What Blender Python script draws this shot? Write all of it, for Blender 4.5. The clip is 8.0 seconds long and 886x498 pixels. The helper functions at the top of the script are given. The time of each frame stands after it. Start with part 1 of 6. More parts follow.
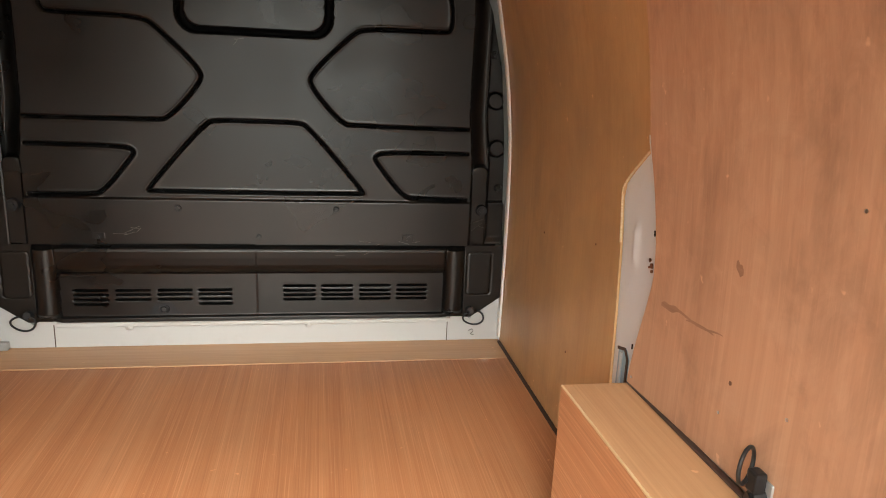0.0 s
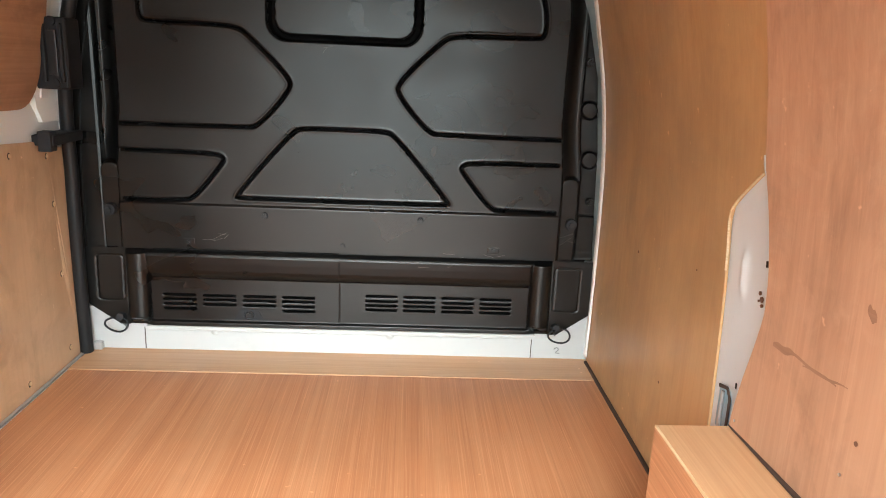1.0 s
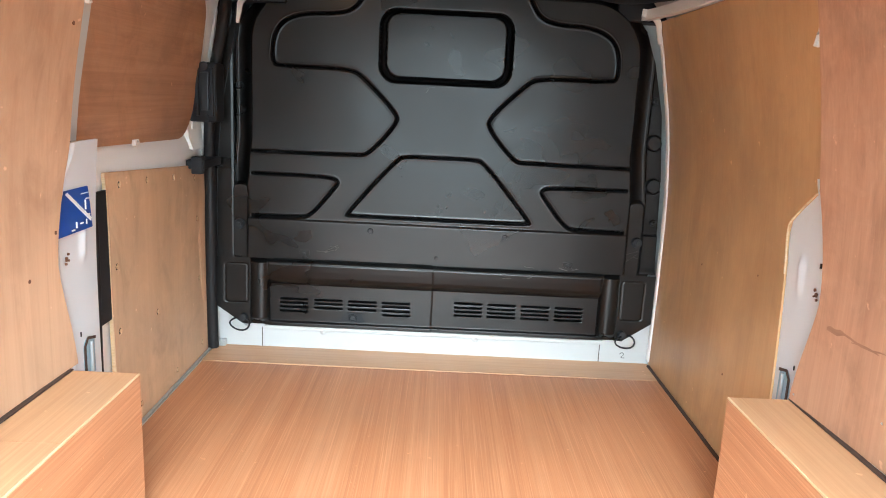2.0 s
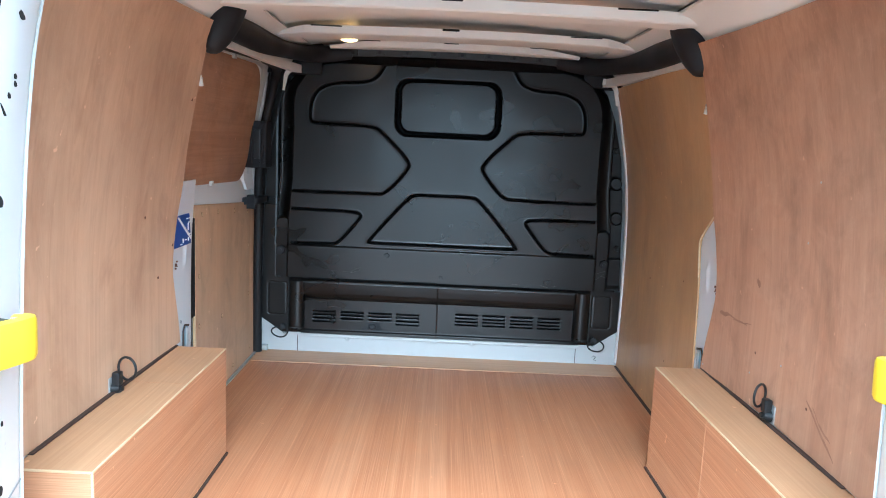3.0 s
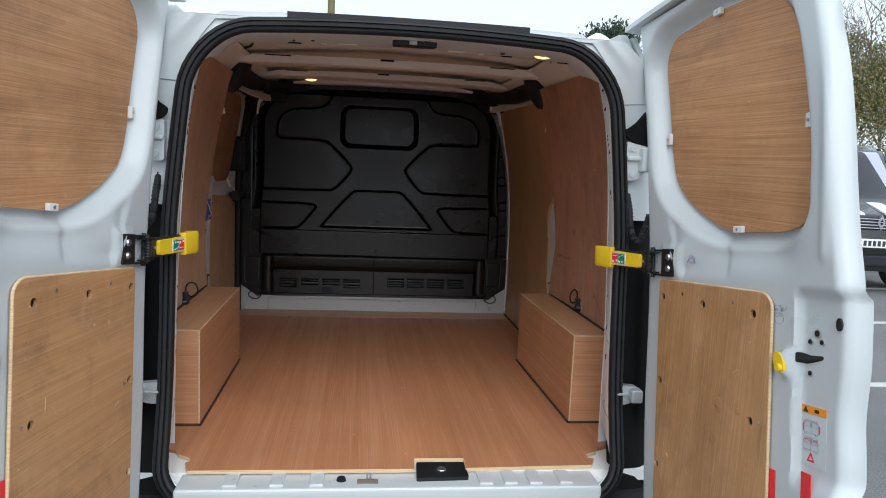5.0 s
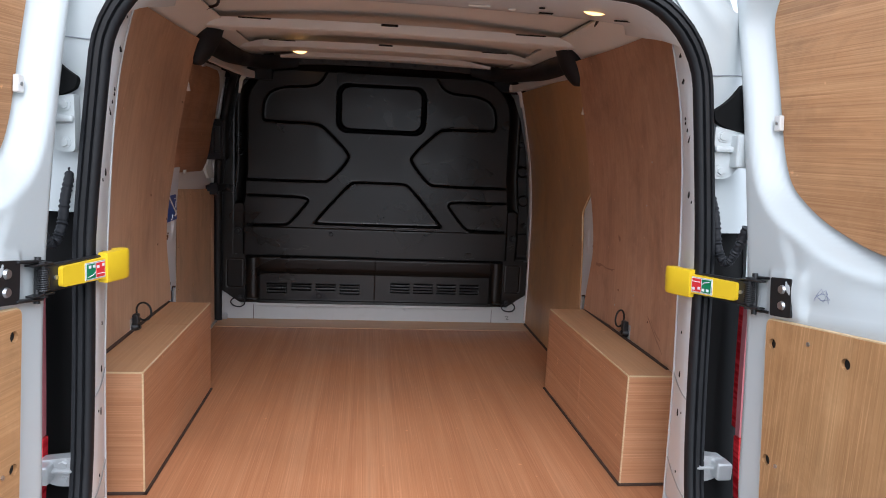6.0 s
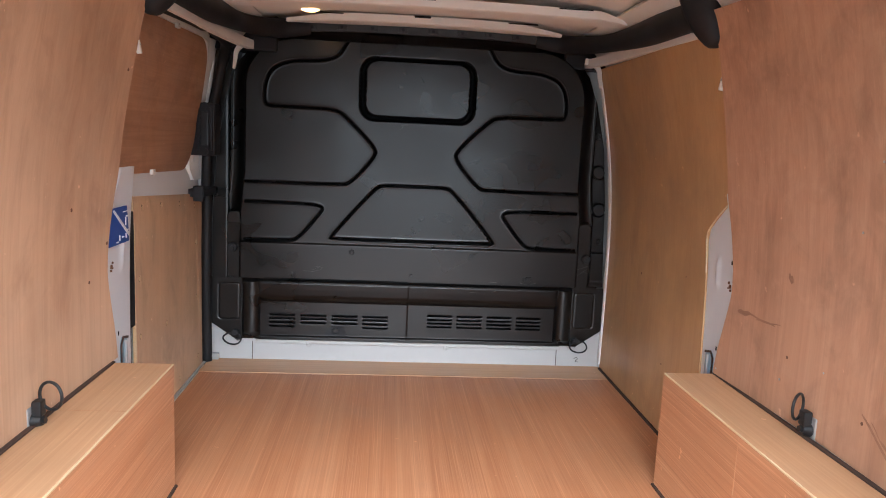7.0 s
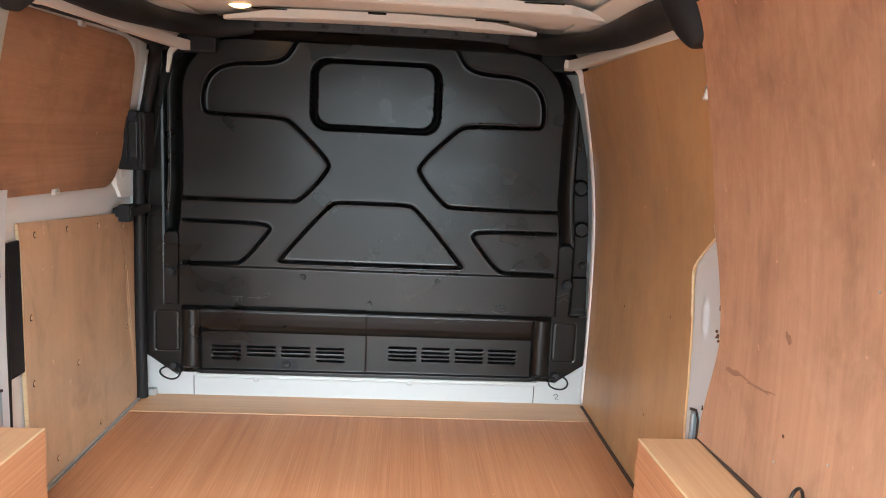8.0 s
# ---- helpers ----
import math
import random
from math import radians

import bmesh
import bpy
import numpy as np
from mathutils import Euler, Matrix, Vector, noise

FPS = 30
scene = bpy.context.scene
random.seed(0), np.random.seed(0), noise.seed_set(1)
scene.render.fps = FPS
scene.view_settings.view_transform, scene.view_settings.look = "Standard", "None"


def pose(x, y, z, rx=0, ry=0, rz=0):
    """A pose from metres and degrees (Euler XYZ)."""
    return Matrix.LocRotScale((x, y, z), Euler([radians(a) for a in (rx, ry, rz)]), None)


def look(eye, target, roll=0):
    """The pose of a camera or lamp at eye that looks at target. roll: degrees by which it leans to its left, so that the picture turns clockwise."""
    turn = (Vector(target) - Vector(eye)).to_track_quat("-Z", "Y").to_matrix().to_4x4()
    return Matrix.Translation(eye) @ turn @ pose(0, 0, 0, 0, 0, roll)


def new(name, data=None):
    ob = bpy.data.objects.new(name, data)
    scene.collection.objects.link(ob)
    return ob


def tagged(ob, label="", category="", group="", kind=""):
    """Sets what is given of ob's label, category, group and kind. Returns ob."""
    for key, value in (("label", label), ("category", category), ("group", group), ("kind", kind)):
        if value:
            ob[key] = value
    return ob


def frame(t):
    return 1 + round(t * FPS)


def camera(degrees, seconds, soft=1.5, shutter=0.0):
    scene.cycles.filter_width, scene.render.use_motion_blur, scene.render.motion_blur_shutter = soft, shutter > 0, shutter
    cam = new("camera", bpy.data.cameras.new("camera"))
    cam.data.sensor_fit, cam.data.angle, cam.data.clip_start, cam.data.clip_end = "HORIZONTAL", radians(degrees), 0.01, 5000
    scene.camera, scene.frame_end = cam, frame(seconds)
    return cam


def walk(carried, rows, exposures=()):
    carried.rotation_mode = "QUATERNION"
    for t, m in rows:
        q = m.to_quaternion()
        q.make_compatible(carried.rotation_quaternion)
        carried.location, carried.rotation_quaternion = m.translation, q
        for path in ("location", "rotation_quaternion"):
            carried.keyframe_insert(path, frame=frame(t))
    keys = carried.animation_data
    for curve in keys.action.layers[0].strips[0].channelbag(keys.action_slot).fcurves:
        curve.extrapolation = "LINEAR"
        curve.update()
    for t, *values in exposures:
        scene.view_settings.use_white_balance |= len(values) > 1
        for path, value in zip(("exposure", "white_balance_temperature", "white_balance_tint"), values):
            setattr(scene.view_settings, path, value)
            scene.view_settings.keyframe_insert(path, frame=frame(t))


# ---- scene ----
from mathutils.geometry import tessellate_polygon

# ------------------------------------------------------------ camera and walk
cam = camera(63.9, 8.0, 1.0)
PATH = [
    (0, (0.187, -0.135, 1.6), (0.529, 1.773, 1.106), 2.7),
    (0.5, (0.196, -0.055, 1.611), (0.437, 1.865, 1.105), 2.6),
    (1, (0.199, -0.047, 1.62), (0.301, 1.887, 1.119), 2.6),
    (1.5, (0.083, -0.166, 1.626), (0.107, 1.777, 1.153), 2.8),
    (1.7, (-0.003, -0.265, 1.625), (0.023, 1.683, 1.172), 2.9),
    (2.8, (-0.029, -0.853, 1.649), (-0.038, 1.121, 1.331), 2.8),
    (3, (-0.02, -1.038, 1.646), (-0.015, 0.94, 1.353), 2.7),
    (3.5, (-0.053, -1.481, 1.599), (0.032, 0.503, 1.362), 2.6),
    (4, (-0.06, -1.974, 1.602), (0.101, 0.009, 1.393), 2.6),
    (4.5, (-0.114, -2.268, 1.601), (0.105, -0.291, 1.39), 2.5),
    (4.7, (-0.138, -2.314, 1.6), (0.1, -0.341, 1.38), 2.5),
    (5.8, (-0.108, -1.85, 1.622), (0.13, 0.116, 1.337), 2.5),
    (6, (-0.1, -1.666, 1.621), (0.125, 0.3, 1.335), 2.6),
    (6.5, (-0.146, -1.2, 1.622), (0.045, 0.769, 1.325), 2.7),
    (7, (-0.123, -0.753, 1.599), (0.033, 1.219, 1.3), 2.7),
    (7.5, (-0.048, -0.433, 1.633), (0.083, 1.54, 1.333), 2.6),
    (8, (0.102, -0.424, 1.656), (0.216, 1.55, 1.353), 2.7),
]
EXPOSURES = [(0.0, 2.78, 6650, 3), (0.5, 3.0, 6350, 0), (1.0, 3.46, 5850, -2), (1.7, 3.56, 5500, -3), (2.8, 3.3, 4750, -6), (3.0, 2.98, 4650, -6), (3.5, 1.74, 5250, 3), (4.0, 1.06, 5650, 7), (4.7, 0.66, 5800, 8), (5.8, 1.04, 5800, 10), (6.0, 1.28, 5700, 11), (6.5, 1.88, 5550, 9), (7.0, 2.66, 5500, 6), (7.5, 3.18, 5600, 2), (8.0, 3.20, 5500, -1)]
walk(cam, [(t, look(eye, target, roll)) for t, eye, target, roll in PATH], EXPOSURES)

# ------------------------------------------------------------ world and sun
SUN_UP, SUN_TURN = 40.0, 185.0
world = bpy.data.worlds.new("overcast_sky")
scene.world = world
world.use_nodes = True
wn, wl = world.node_tree.nodes, world.node_tree.links
sky = wn.new("ShaderNodeTexSky")
sky.sky_type, sky.sun_disc = "NISHITA", False
sky.sun_elevation, sky.sun_rotation = radians(SUN_UP), radians(SUN_TURN)
sky.air_density, sky.dust_density = 1.0, 4.0
cloud = wn.new("ShaderNodeMix")
cloud.data_type = "RGBA"
cloud.inputs[0].default_value = 0.88
cloud.inputs[7].default_value = (6.9, 7.2, 7.45, 1)
wl.new(sky.outputs[0], cloud.inputs[6])
wl.new(cloud.outputs[2], wn["Background"].inputs[0])
wn["Background"].inputs[1].default_value = 0.1

sun = new("sun", bpy.data.lights.new("sun", "SUN"))
sun.data.energy, sun.data.angle, sun.data.color = 1.5, radians(60), (1.0, 0.98, 0.95)
sun.matrix_world = pose(0, -20, 30, 90 - SUN_UP, 0, SUN_TURN - 180)


# ------------------------------------------------------------ materials
def material(name, base, rough=0.5, metal=0.0):
    m = bpy.data.materials.new(name)
    m.use_nodes = True
    b = m.node_tree.nodes["Principled BSDF"]
    b.inputs["Base Color"].default_value = (*base, 1)
    b.inputs["Roughness"].default_value = rough
    b.inputs["Metallic"].default_value = metal
    return m, m.node_tree.nodes, m.node_tree.links, b


def coords(nd, ln, scale, loc=(0, 0, 0), rot=(0, 0, 0)):
    tc, mp = nd.new("ShaderNodeTexCoord"), nd.new("ShaderNodeMapping")
    mp.inputs["Scale"].default_value, mp.inputs["Location"].default_value = scale, loc
    mp.inputs["Rotation"].default_value = [radians(a) for a in rot]
    ln.new(tc.outputs["Object"], mp.inputs["Vector"])
    return mp.outputs["Vector"]


def grain(nd, ln, vec, scale=1.0, detail=4.0, rough=0.55, warp=0.0):
    n = nd.new("ShaderNodeTexNoise")
    n.inputs["Scale"].default_value, n.inputs["Detail"].default_value = scale, detail
    n.inputs["Roughness"].default_value, n.inputs["Distortion"].default_value = rough, warp
    ln.new(vec, n.inputs["Vector"])
    return n.outputs["Fac"]


def ramp(nd, ln, fac, stops):
    r = nd.new("ShaderNodeValToRGB")
    e = r.color_ramp.elements
    while len(e) < len(stops):
        e.new(0.5)
    for k, (p, c) in zip(e, stops):
        k.position, k.color = p, (*c, 1) if len(c) == 3 else c
    ln.new(fac, r.inputs[0])
    return r.outputs["Color"]


def mixed(nd, ln, a, b, fac, mode="MIX"):
    m = nd.new("ShaderNodeMix")
    m.data_type, m.blend_type = "RGBA", mode
    for sock, v in ((m.inputs[6], a), (m.inputs[7], b), (m.inputs[0], fac)):
        if isinstance(v, bpy.types.NodeSocket):
            ln.new(v, sock)
        elif isinstance(v, tuple):
            sock.default_value = (*v, 1)
        else:
            sock.default_value = v
    return m.outputs[2]


def bumped(nd, ln, bsdf, height, strength=0.2, distance=0.002):
    b = nd.new("ShaderNodeBump")
    b.inputs["Strength"].default_value, b.inputs["Distance"].default_value = strength, distance
    ln.new(height, b.inputs["Height"])
    ln.new(b.outputs["Normal"], bsdf.inputs["Normal"])


def grey(v):
    return (v, v, v)


def wood(name, dark, mid, light, along, fine=260.0, long=3.0, rough=0.45, blotch=0.35, streak=0.6, stain=None, bump=0.15, warp=0.0, smudge=0.0, fleck=0.0, fleck_fine=260.0):
    """Veneer: fine fibres along one axis, broad blotches, a few dark stains."""
    m, nd, ln, b = material(name, mid, rough)
    def aniso(f, l, loc=(0, 0, 0)):
        return coords(nd, ln, [l if k in (along if isinstance(along, tuple) else (along,)) else f for k in range(3)], loc)
    fibre = grain(nd, ln, aniso(fine, long), 1.0, 5, 0.65, warp)
    broad = grain(nd, ln, aniso(fine * 0.07, long * 0.22, (3, 7, 1)), 1.0, 3, 0.5, 0.6 + warp)
    blot = grain(nd, ln, coords(nd, ln, (1, 1, 1), (5, 2, 9)), 2.3, 4, 0.6)
    col = ramp(nd, ln, fibre, [(0.36, dark), (0.49, mid), (0.66, light)])
    wide = ramp(nd, ln, broad, [(0.3, dark), (0.52, mid), (0.75, light)])
    col = mixed(nd, ln, wide, col, streak)
    shade = ramp(nd, ln, blot, [(0.3, grey(1 - blotch)), (0.55, grey(1.0)), (0.8, (1.08, 1.06, 1.03))])
    col = mixed(nd, ln, col, shade, 1.0, "MULTIPLY")
    if stain:
        spots = grain(nd, ln, aniso(5.5, 2.6, (1, 4, 2)), 1.0, 5, 0.62, 0.8)
        mask = ramp(nd, ln, spots, [(0.55, grey(0.0)), (0.75, grey(0.6))])
        col = mixed(nd, ln, col, stain, mask)
    if smudge:
        cloud_a = grain(nd, ln, coords(nd, ln, (1, 1, 0.75), (2, 6, 5)), 5.0, 7, 0.68, 0.9)
        col = mixed(nd, ln, col, tuple(v * 0.45 for v in dark), ramp(nd, ln, cloud_a, [(0.50, grey(0.0)), (0.60, grey(smudge * 0.5)), (0.72, grey(smudge))]))
        haze = grain(nd, ln, coords(nd, ln, (1, 1, 1), (9, 3, 7)), 8.0, 6, 0.7, 1.2)
        col = mixed(nd, ln, col, tuple(min(1.0, v * 1.12 + 0.05) for v in light), ramp(nd, ln, haze, [(0.52, grey(0.0)), (0.75, grey(smudge * 0.7))]))
    if fleck:
        pores = grain(nd, ln, aniso(fleck_fine * 1.3, 2.2, (6, 2, 8)), 1.0, 3, 0.6)
        col = mixed(nd, ln, col, tuple(min(1.0, v * 1.3 + 0.04) for v in light), ramp(nd, ln, pores, [(0.54, grey(0.0)), (0.66, grey(fleck))]))
        dashes = grain(nd, ln, aniso(fleck_fine, 1.8, (2, 9, 4)), 1.0, 3, 0.6)
        col = mixed(nd, ln, col, tuple(v * 0.62 for v in dark), ramp(nd, ln, dashes, [(0.54, grey(0.0)), (0.68, grey(fleck))]))
    nicks = grain(nd, ln, coords(nd, ln, (1, 1, 1), (8, 8, 3)), 34.0, 2, 0.5)
    pale = ramp(nd, ln, nicks, [(0.73, grey(0.0)), (0.78, grey(0.5))])
    col = mixed(nd, ln, col, tuple(min(1.0, v * 1.5) for v in light), pale)
    ln.new(col, b.inputs["Base Color"])
    rg = ramp(nd, ln, blot, [(0.3, grey(rough - 0.08)), (0.7, grey(rough + 0.12))])
    ln.new(rg, b.inputs["Roughness"])
    bumped(nd, ln, b, fibre, bump, 0.0015)
    return m


M_FLOOR = wood("floor_veneer", (0.415, 0.165, 0.072), (0.492, 0.214, 0.097), (0.575, 0.288, 0.148), 1, 300, 1.2, 0.4, 0.14, 0.36, None, 0.2, 0.0, 0.04, 0.27, 210.0)
M_STRIP = wood("floor_strip_veneer", (0.50, 0.275, 0.14), (0.58, 0.34, 0.18), (0.66, 0.41, 0.24), 0, 120, 2.0, 0.42, 0.12, 0.5)
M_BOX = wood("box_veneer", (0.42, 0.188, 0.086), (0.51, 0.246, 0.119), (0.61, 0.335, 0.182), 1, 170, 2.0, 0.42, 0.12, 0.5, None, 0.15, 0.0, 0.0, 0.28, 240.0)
# box tops: lighter than the sides, light on them put into the colour
M_BOXTOP = wood("box_top_veneer_lit", (0.49, 0.27, 0.134), (0.55, 0.312, 0.161), (0.60, 0.36, 0.195), 1, 120, 1.6, 0.42, 0.14, 0.5, None, 0.12, 0.0, 0.06, 0.12, 130.0)
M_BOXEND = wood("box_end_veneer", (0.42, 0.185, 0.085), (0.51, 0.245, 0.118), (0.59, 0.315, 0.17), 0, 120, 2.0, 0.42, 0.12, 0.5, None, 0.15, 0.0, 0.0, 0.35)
M_WALL = wood("wall_ply_red", (0.395, 0.203, 0.120), (0.483, 0.267, 0.162), (0.56, 0.332, 0.208), 2, 38, 1.1, 0.45, 0.24, 0.42, (0.24, 0.125, 0.08), 0.05, 0.7, 0.38, 0.10, 110.0)
M_WALLLEFT = wood("wall_ply_banded", (0.48, 0.285, 0.168), (0.585, 0.368, 0.228), (0.66, 0.44, 0.285), 2, 24, 0.7, 0.45, 0.20, 0.42, (0.34, 0.185, 0.105), 0.05, 1.2, 0.14, 0.05, 110.0)
M_WALL2 = wood("wall_ply_tan", (0.48, 0.275, 0.122), (0.535, 0.318, 0.148), (0.585, 0.362, 0.175), 2, 40, 0.9, 0.4, 0.26, 0.4, (0.33, 0.195, 0.095), 0.05, 0.5, 0.13, 0.06, 120.0)
M_DOORPLY = wood("door_ply_worn", (0.385, 0.178, 0.070), (0.505, 0.252, 0.106), (0.61, 0.335, 0.155), (0, 1), 300, 2.6, 0.6, 0.25, 0.72, (0.20, 0.10, 0.045), 0.12, 0.0, 0.20, 0.26, 300.0)
M_DOORPLY2 = wood("door_ply_panel", (0.42, 0.208, 0.080), (0.53, 0.280, 0.115), (0.62, 0.350, 0.155), 2, 140, 1.6, 0.55, 0.25, 0.4, (0.18, 0.095, 0.045), 0.2, 0.3, 0.3, 0.3)
M_DOORPLY3 = wood("door_ply_panel_cross", (0.38, 0.185, 0.072), (0.48, 0.25, 0.104), (0.57, 0.32, 0.145), (0, 1), 130, 1.2, 0.55, 0.25, 0.4, (0.19, 0.10, 0.05), 0.2, 0.3, 0.45, 0.25)
M_SLIDEPLY = wood("slide_ply_red", (0.36, 0.19, 0.105), (0.46, 0.25, 0.14), (0.54, 0.31, 0.185), 1, 75, 1.6, 0.45, 0.2, 0.4, (0.2, 0.1, 0.06), 0.1, 1.0, 0.35)
M_SLIDEPLY2 = wood("slide_ply_tan", (0.56, 0.352, 0.20), (0.64, 0.415, 0.245), (0.70, 0.475, 0.295), 2, 50, 1.4, 0.5, 0.22, 0.2, (0.34, 0.215, 0.115), 0.12, 0.6, 0.30)


def edge_ply():
    m, nd, ln, b = material("ply_edge", (0.68, 0.5, 0.3), 0.6)
    n = grain(nd, ln, coords(nd, ln, (9, 9, 500)), 1.0, 3)
    ln.new(ramp(nd, ln, n, [(0.35, (0.56, 0.39, 0.21)), (0.6, (0.68, 0.51, 0.31))]), b.inputs["Base Color"])
    return m


M_EDGE = edge_ply()
M_PALEWOOD = wood("bare_scratched_wood", (0.5, 0.36, 0.22), (0.62, 0.47, 0.3), (0.7, 0.56, 0.38), 1, 90, 4, 0.6)


def paint(name, base, rough, dirt, dirt_tint, coat=0.0, low=0.62):
    m, nd, ln, b = material(name, base, rough)
    a = grain(nd, ln, coords(nd, ln, (1, 1, 1), (2, 3, 4)), 4.0, 6, 0.65)
    f = grain(nd, ln, coords(nd, ln, (1, 1, 1), (7, 1, 4)), 55.0, 3, 0.6)
    c = mixed(nd, ln, base, dirt_tint, ramp(nd, ln, a, [(low, grey(0.0)), (0.85, grey(dirt))]))
    c = mixed(nd, ln, c, dirt_tint, ramp(nd, ln, f, [(0.72, grey(0.0)), (0.8, grey(dirt * 0.8))]))
    ln.new(c, b.inputs["Base Color"])
    ln.new(ramp(nd, ln, a, [(0.3, grey(rough - 0.05)), (0.8, grey(rough + 0.15))]), b.inputs["Roughness"])
    b.inputs["Coat Weight"].default_value = coat
    b.inputs["Coat Roughness"].default_value = 0.12
    return m


# white body paint, greyed in its colour to hold back outdoor light
M_WHITE = paint("white_body_paint_dimmed", (0.54, 0.57, 0.565), 0.32, 0.35, (0.42, 0.38, 0.32), 0.3)
M_INNER = paint("white_inner_paint", (0.83, 0.815, 0.78), 0.45, 0.3, (0.45, 0.38, 0.3))
# roof colour is lifted to make up for weak bounce light
M_CEIL = paint("cream_roof_paint", (0.90, 0.875, 0.82), 0.5, 0.25, (0.5, 0.42, 0.33))
# same white paint, its colour darkened to offset direct sky light
M_SILL = paint("white_sill_paint_dimmed", (0.50, 0.50, 0.495), 0.4, 0.4, (0.30, 0.27, 0.22))
M_PILLAR = paint("white_pillar_paint", (0.66, 0.68, 0.70), 0.4, 0.35, (0.40, 0.36, 0.30))
# body white again, lightened in colour so the shaded frame looks lit
M_FRAME = paint("white_frame_paint_lifted", (0.80, 0.815, 0.81), 0.35, 0.35, (0.42, 0.38, 0.32), 0.2)
M_GALV = paint("galvanised_steel", (0.55, 0.56, 0.56), 0.45, 0.4, (0.3, 0.3, 0.3))
M_GALV.node_tree.nodes["Principled BSDF"].inputs["Metallic"].default_value = 0.7


def plastic(name, base, rough, scuff, fine=900.0, bump=0.25, gloss=0.6, wave=0.0):
    m, nd, ln, b = material(name, base, rough)
    a = grain(nd, ln, coords(nd, ln, (1, 1, 1.6), (1, 5, 2)), 5.0, 6, 0.65, 0.4)
    pores = grain(nd, ln, coords(nd, ln, (1, 1, 1)), fine, 2)
    pale = tuple(v * 2.4 + 0.006 for v in base)
    ln.new(mixed(nd, ln, base, pale, ramp(nd, ln, a, [(0.5, grey(0.0)), (0.85, grey(scuff))])), b.inputs["Base Color"])
    sheen = grain(nd, ln, coords(nd, ln, (1, 1, 1), (4, 2, 6)), 3.0, 1.5, 0.5, 0.3)
    rub = grain(nd, ln, coords(nd, ln, (1, 1, 1.3), (7, 5, 1)), 6.0, 2.5, 0.5, 0.5)
    base_r = ramp(nd, ln, sheen, [(0.3, grey(rough - 0.05)), (0.7, grey(rough + 0.06))])
    ln.new(mixed(nd, ln, base_r, grey(rough + 0.14), ramp(nd, ln, rub, [(0.40, grey(0.0)), (0.75, grey(0.6))])), b.inputs["Roughness"])
    bumped(nd, ln, b, pores, bump, 0.0006)
    if wave:
        soft_wave = nd.new("ShaderNodeBump")
        soft_wave.inputs["Strength"].default_value, soft_wave.inputs["Distance"].default_value = wave, 0.006
        ln.new(grain(nd, ln, coords(nd, ln, (1, 1, 1), (3, 3, 8)), 5.0, 1, 0.4, 0.2), soft_wave.inputs["Height"])
        ln.new(soft_wave.outputs["Normal"], [n for n in nd if n.bl_idname == "ShaderNodeBump"][0].inputs["Normal"])
    b.inputs["Specular IOR Level"].default_value = gloss
    b.inputs["Specular Tint"].default_value = (1.0, 0.975, 0.95, 1)
    return m


M_BLACK = plastic("black_moulded_plastic", (0.0040, 0.0039, 0.0040), 0.28, 0.08, 500.0, 0.04, 0.50, 0.10)
M_TRIM = plastic("black_trim_plastic", (0.0165, 0.0175, 0.0205), 0.55, 0.3, 900.0, 0.25, 0.3)
M_RUBBER = plastic("black_rubber", (0.0065, 0.0072, 0.009), 0.55, 0.4, 300, 0.25, 0.4)
M_YELLOW = plastic("yellow_plastic", (0.80, 0.54, 0.012), 0.42, 0.05, 700, 0.08)
M_STRIPGREY = plastic("dark_grey_strip", (0.030, 0.029, 0.029), 0.5, 0.4, 600, 0.2)
# matt black; on the bulkhead it paints in the shade of recesses
M_MATTBLACK = material("matt_black", (0.006, 0.006, 0.006), 0.85)[0]
M_MATTBLACK.node_tree.nodes["Principled BSDF"].inputs["Specular IOR Level"].default_value = 0.15
M_KNOT = material("dark_knot", (0.15, 0.068, 0.036), 0.6)[0]
M_GAP = material("dark_gap_strip", (0.055, 0.030, 0.020), 0.75)[0]
M_VOID = material("dark_void", (0.006, 0.006, 0.006), 0.8)[0]
M_STEEL = material("bright_steel", (0.5, 0.5, 0.5), 0.32, 0.9)[0]
M_DARKSTEEL = material("black_steel", (0.02, 0.02, 0.021), 0.38, 0.2)[0]
M_PALECLIP = material("white_nylon_clip", (0.76, 0.74, 0.70), 0.5)[0]
M_BLUE = material("blue_sticker", (0.02, 0.07, 0.33), 0.35)[0]
M_BLUEGREY = material("blue_grey_bracket", (0.30, 0.42, 0.50), 0.45, 0.3)[0]
M_REDSTK = material("red_sticker", (0.72, 0.035, 0.04), 0.4)[0]
M_GREENSTK = material("green_sticker", (0.01, 0.20, 0.085), 0.4)[0]
M_ORANGE = material("orange_sticker", (0.85, 0.30, 0.02), 0.4)[0]
M_INK = material("grey_print", (0.28, 0.29, 0.31), 0.5)[0]
M_STICKER = material("pale_sticker", (0.80, 0.81, 0.83), 0.35)[0]
M_LABEL = material("white_door_label", (0.585, 0.61, 0.61), 0.35)[0]
M_PEN = material("blue_pen", (0.20, 0.22, 0.33), 0.6)[0]
M_INKDARK = material("dark_print", (0.03, 0.03, 0.03), 0.5)[0]
M_HOLE = material("hole_shadow", (0.01, 0.009, 0.008), 0.9)[0]


def lens_red():
    m, nd, ln, b = material("red_lens", (0.55, 0.012, 0.018), 0.12)
    b.inputs["Coat Weight"].default_value = 0.6
    n = grain(nd, ln, coords(nd, ln, (1, 1, 60)), 3.0, 1)
    ln.new(ramp(nd, ln, n, [(0.4, (0.42, 0.008, 0.012)), (0.6, (0.7, 0.03, 0.04))]), b.inputs["Base Color"])
    return m


M_RED = lens_red()
M_CLEAR = material("clear_lens", (0.50, 0.16, 0.17), 0.1)[0]


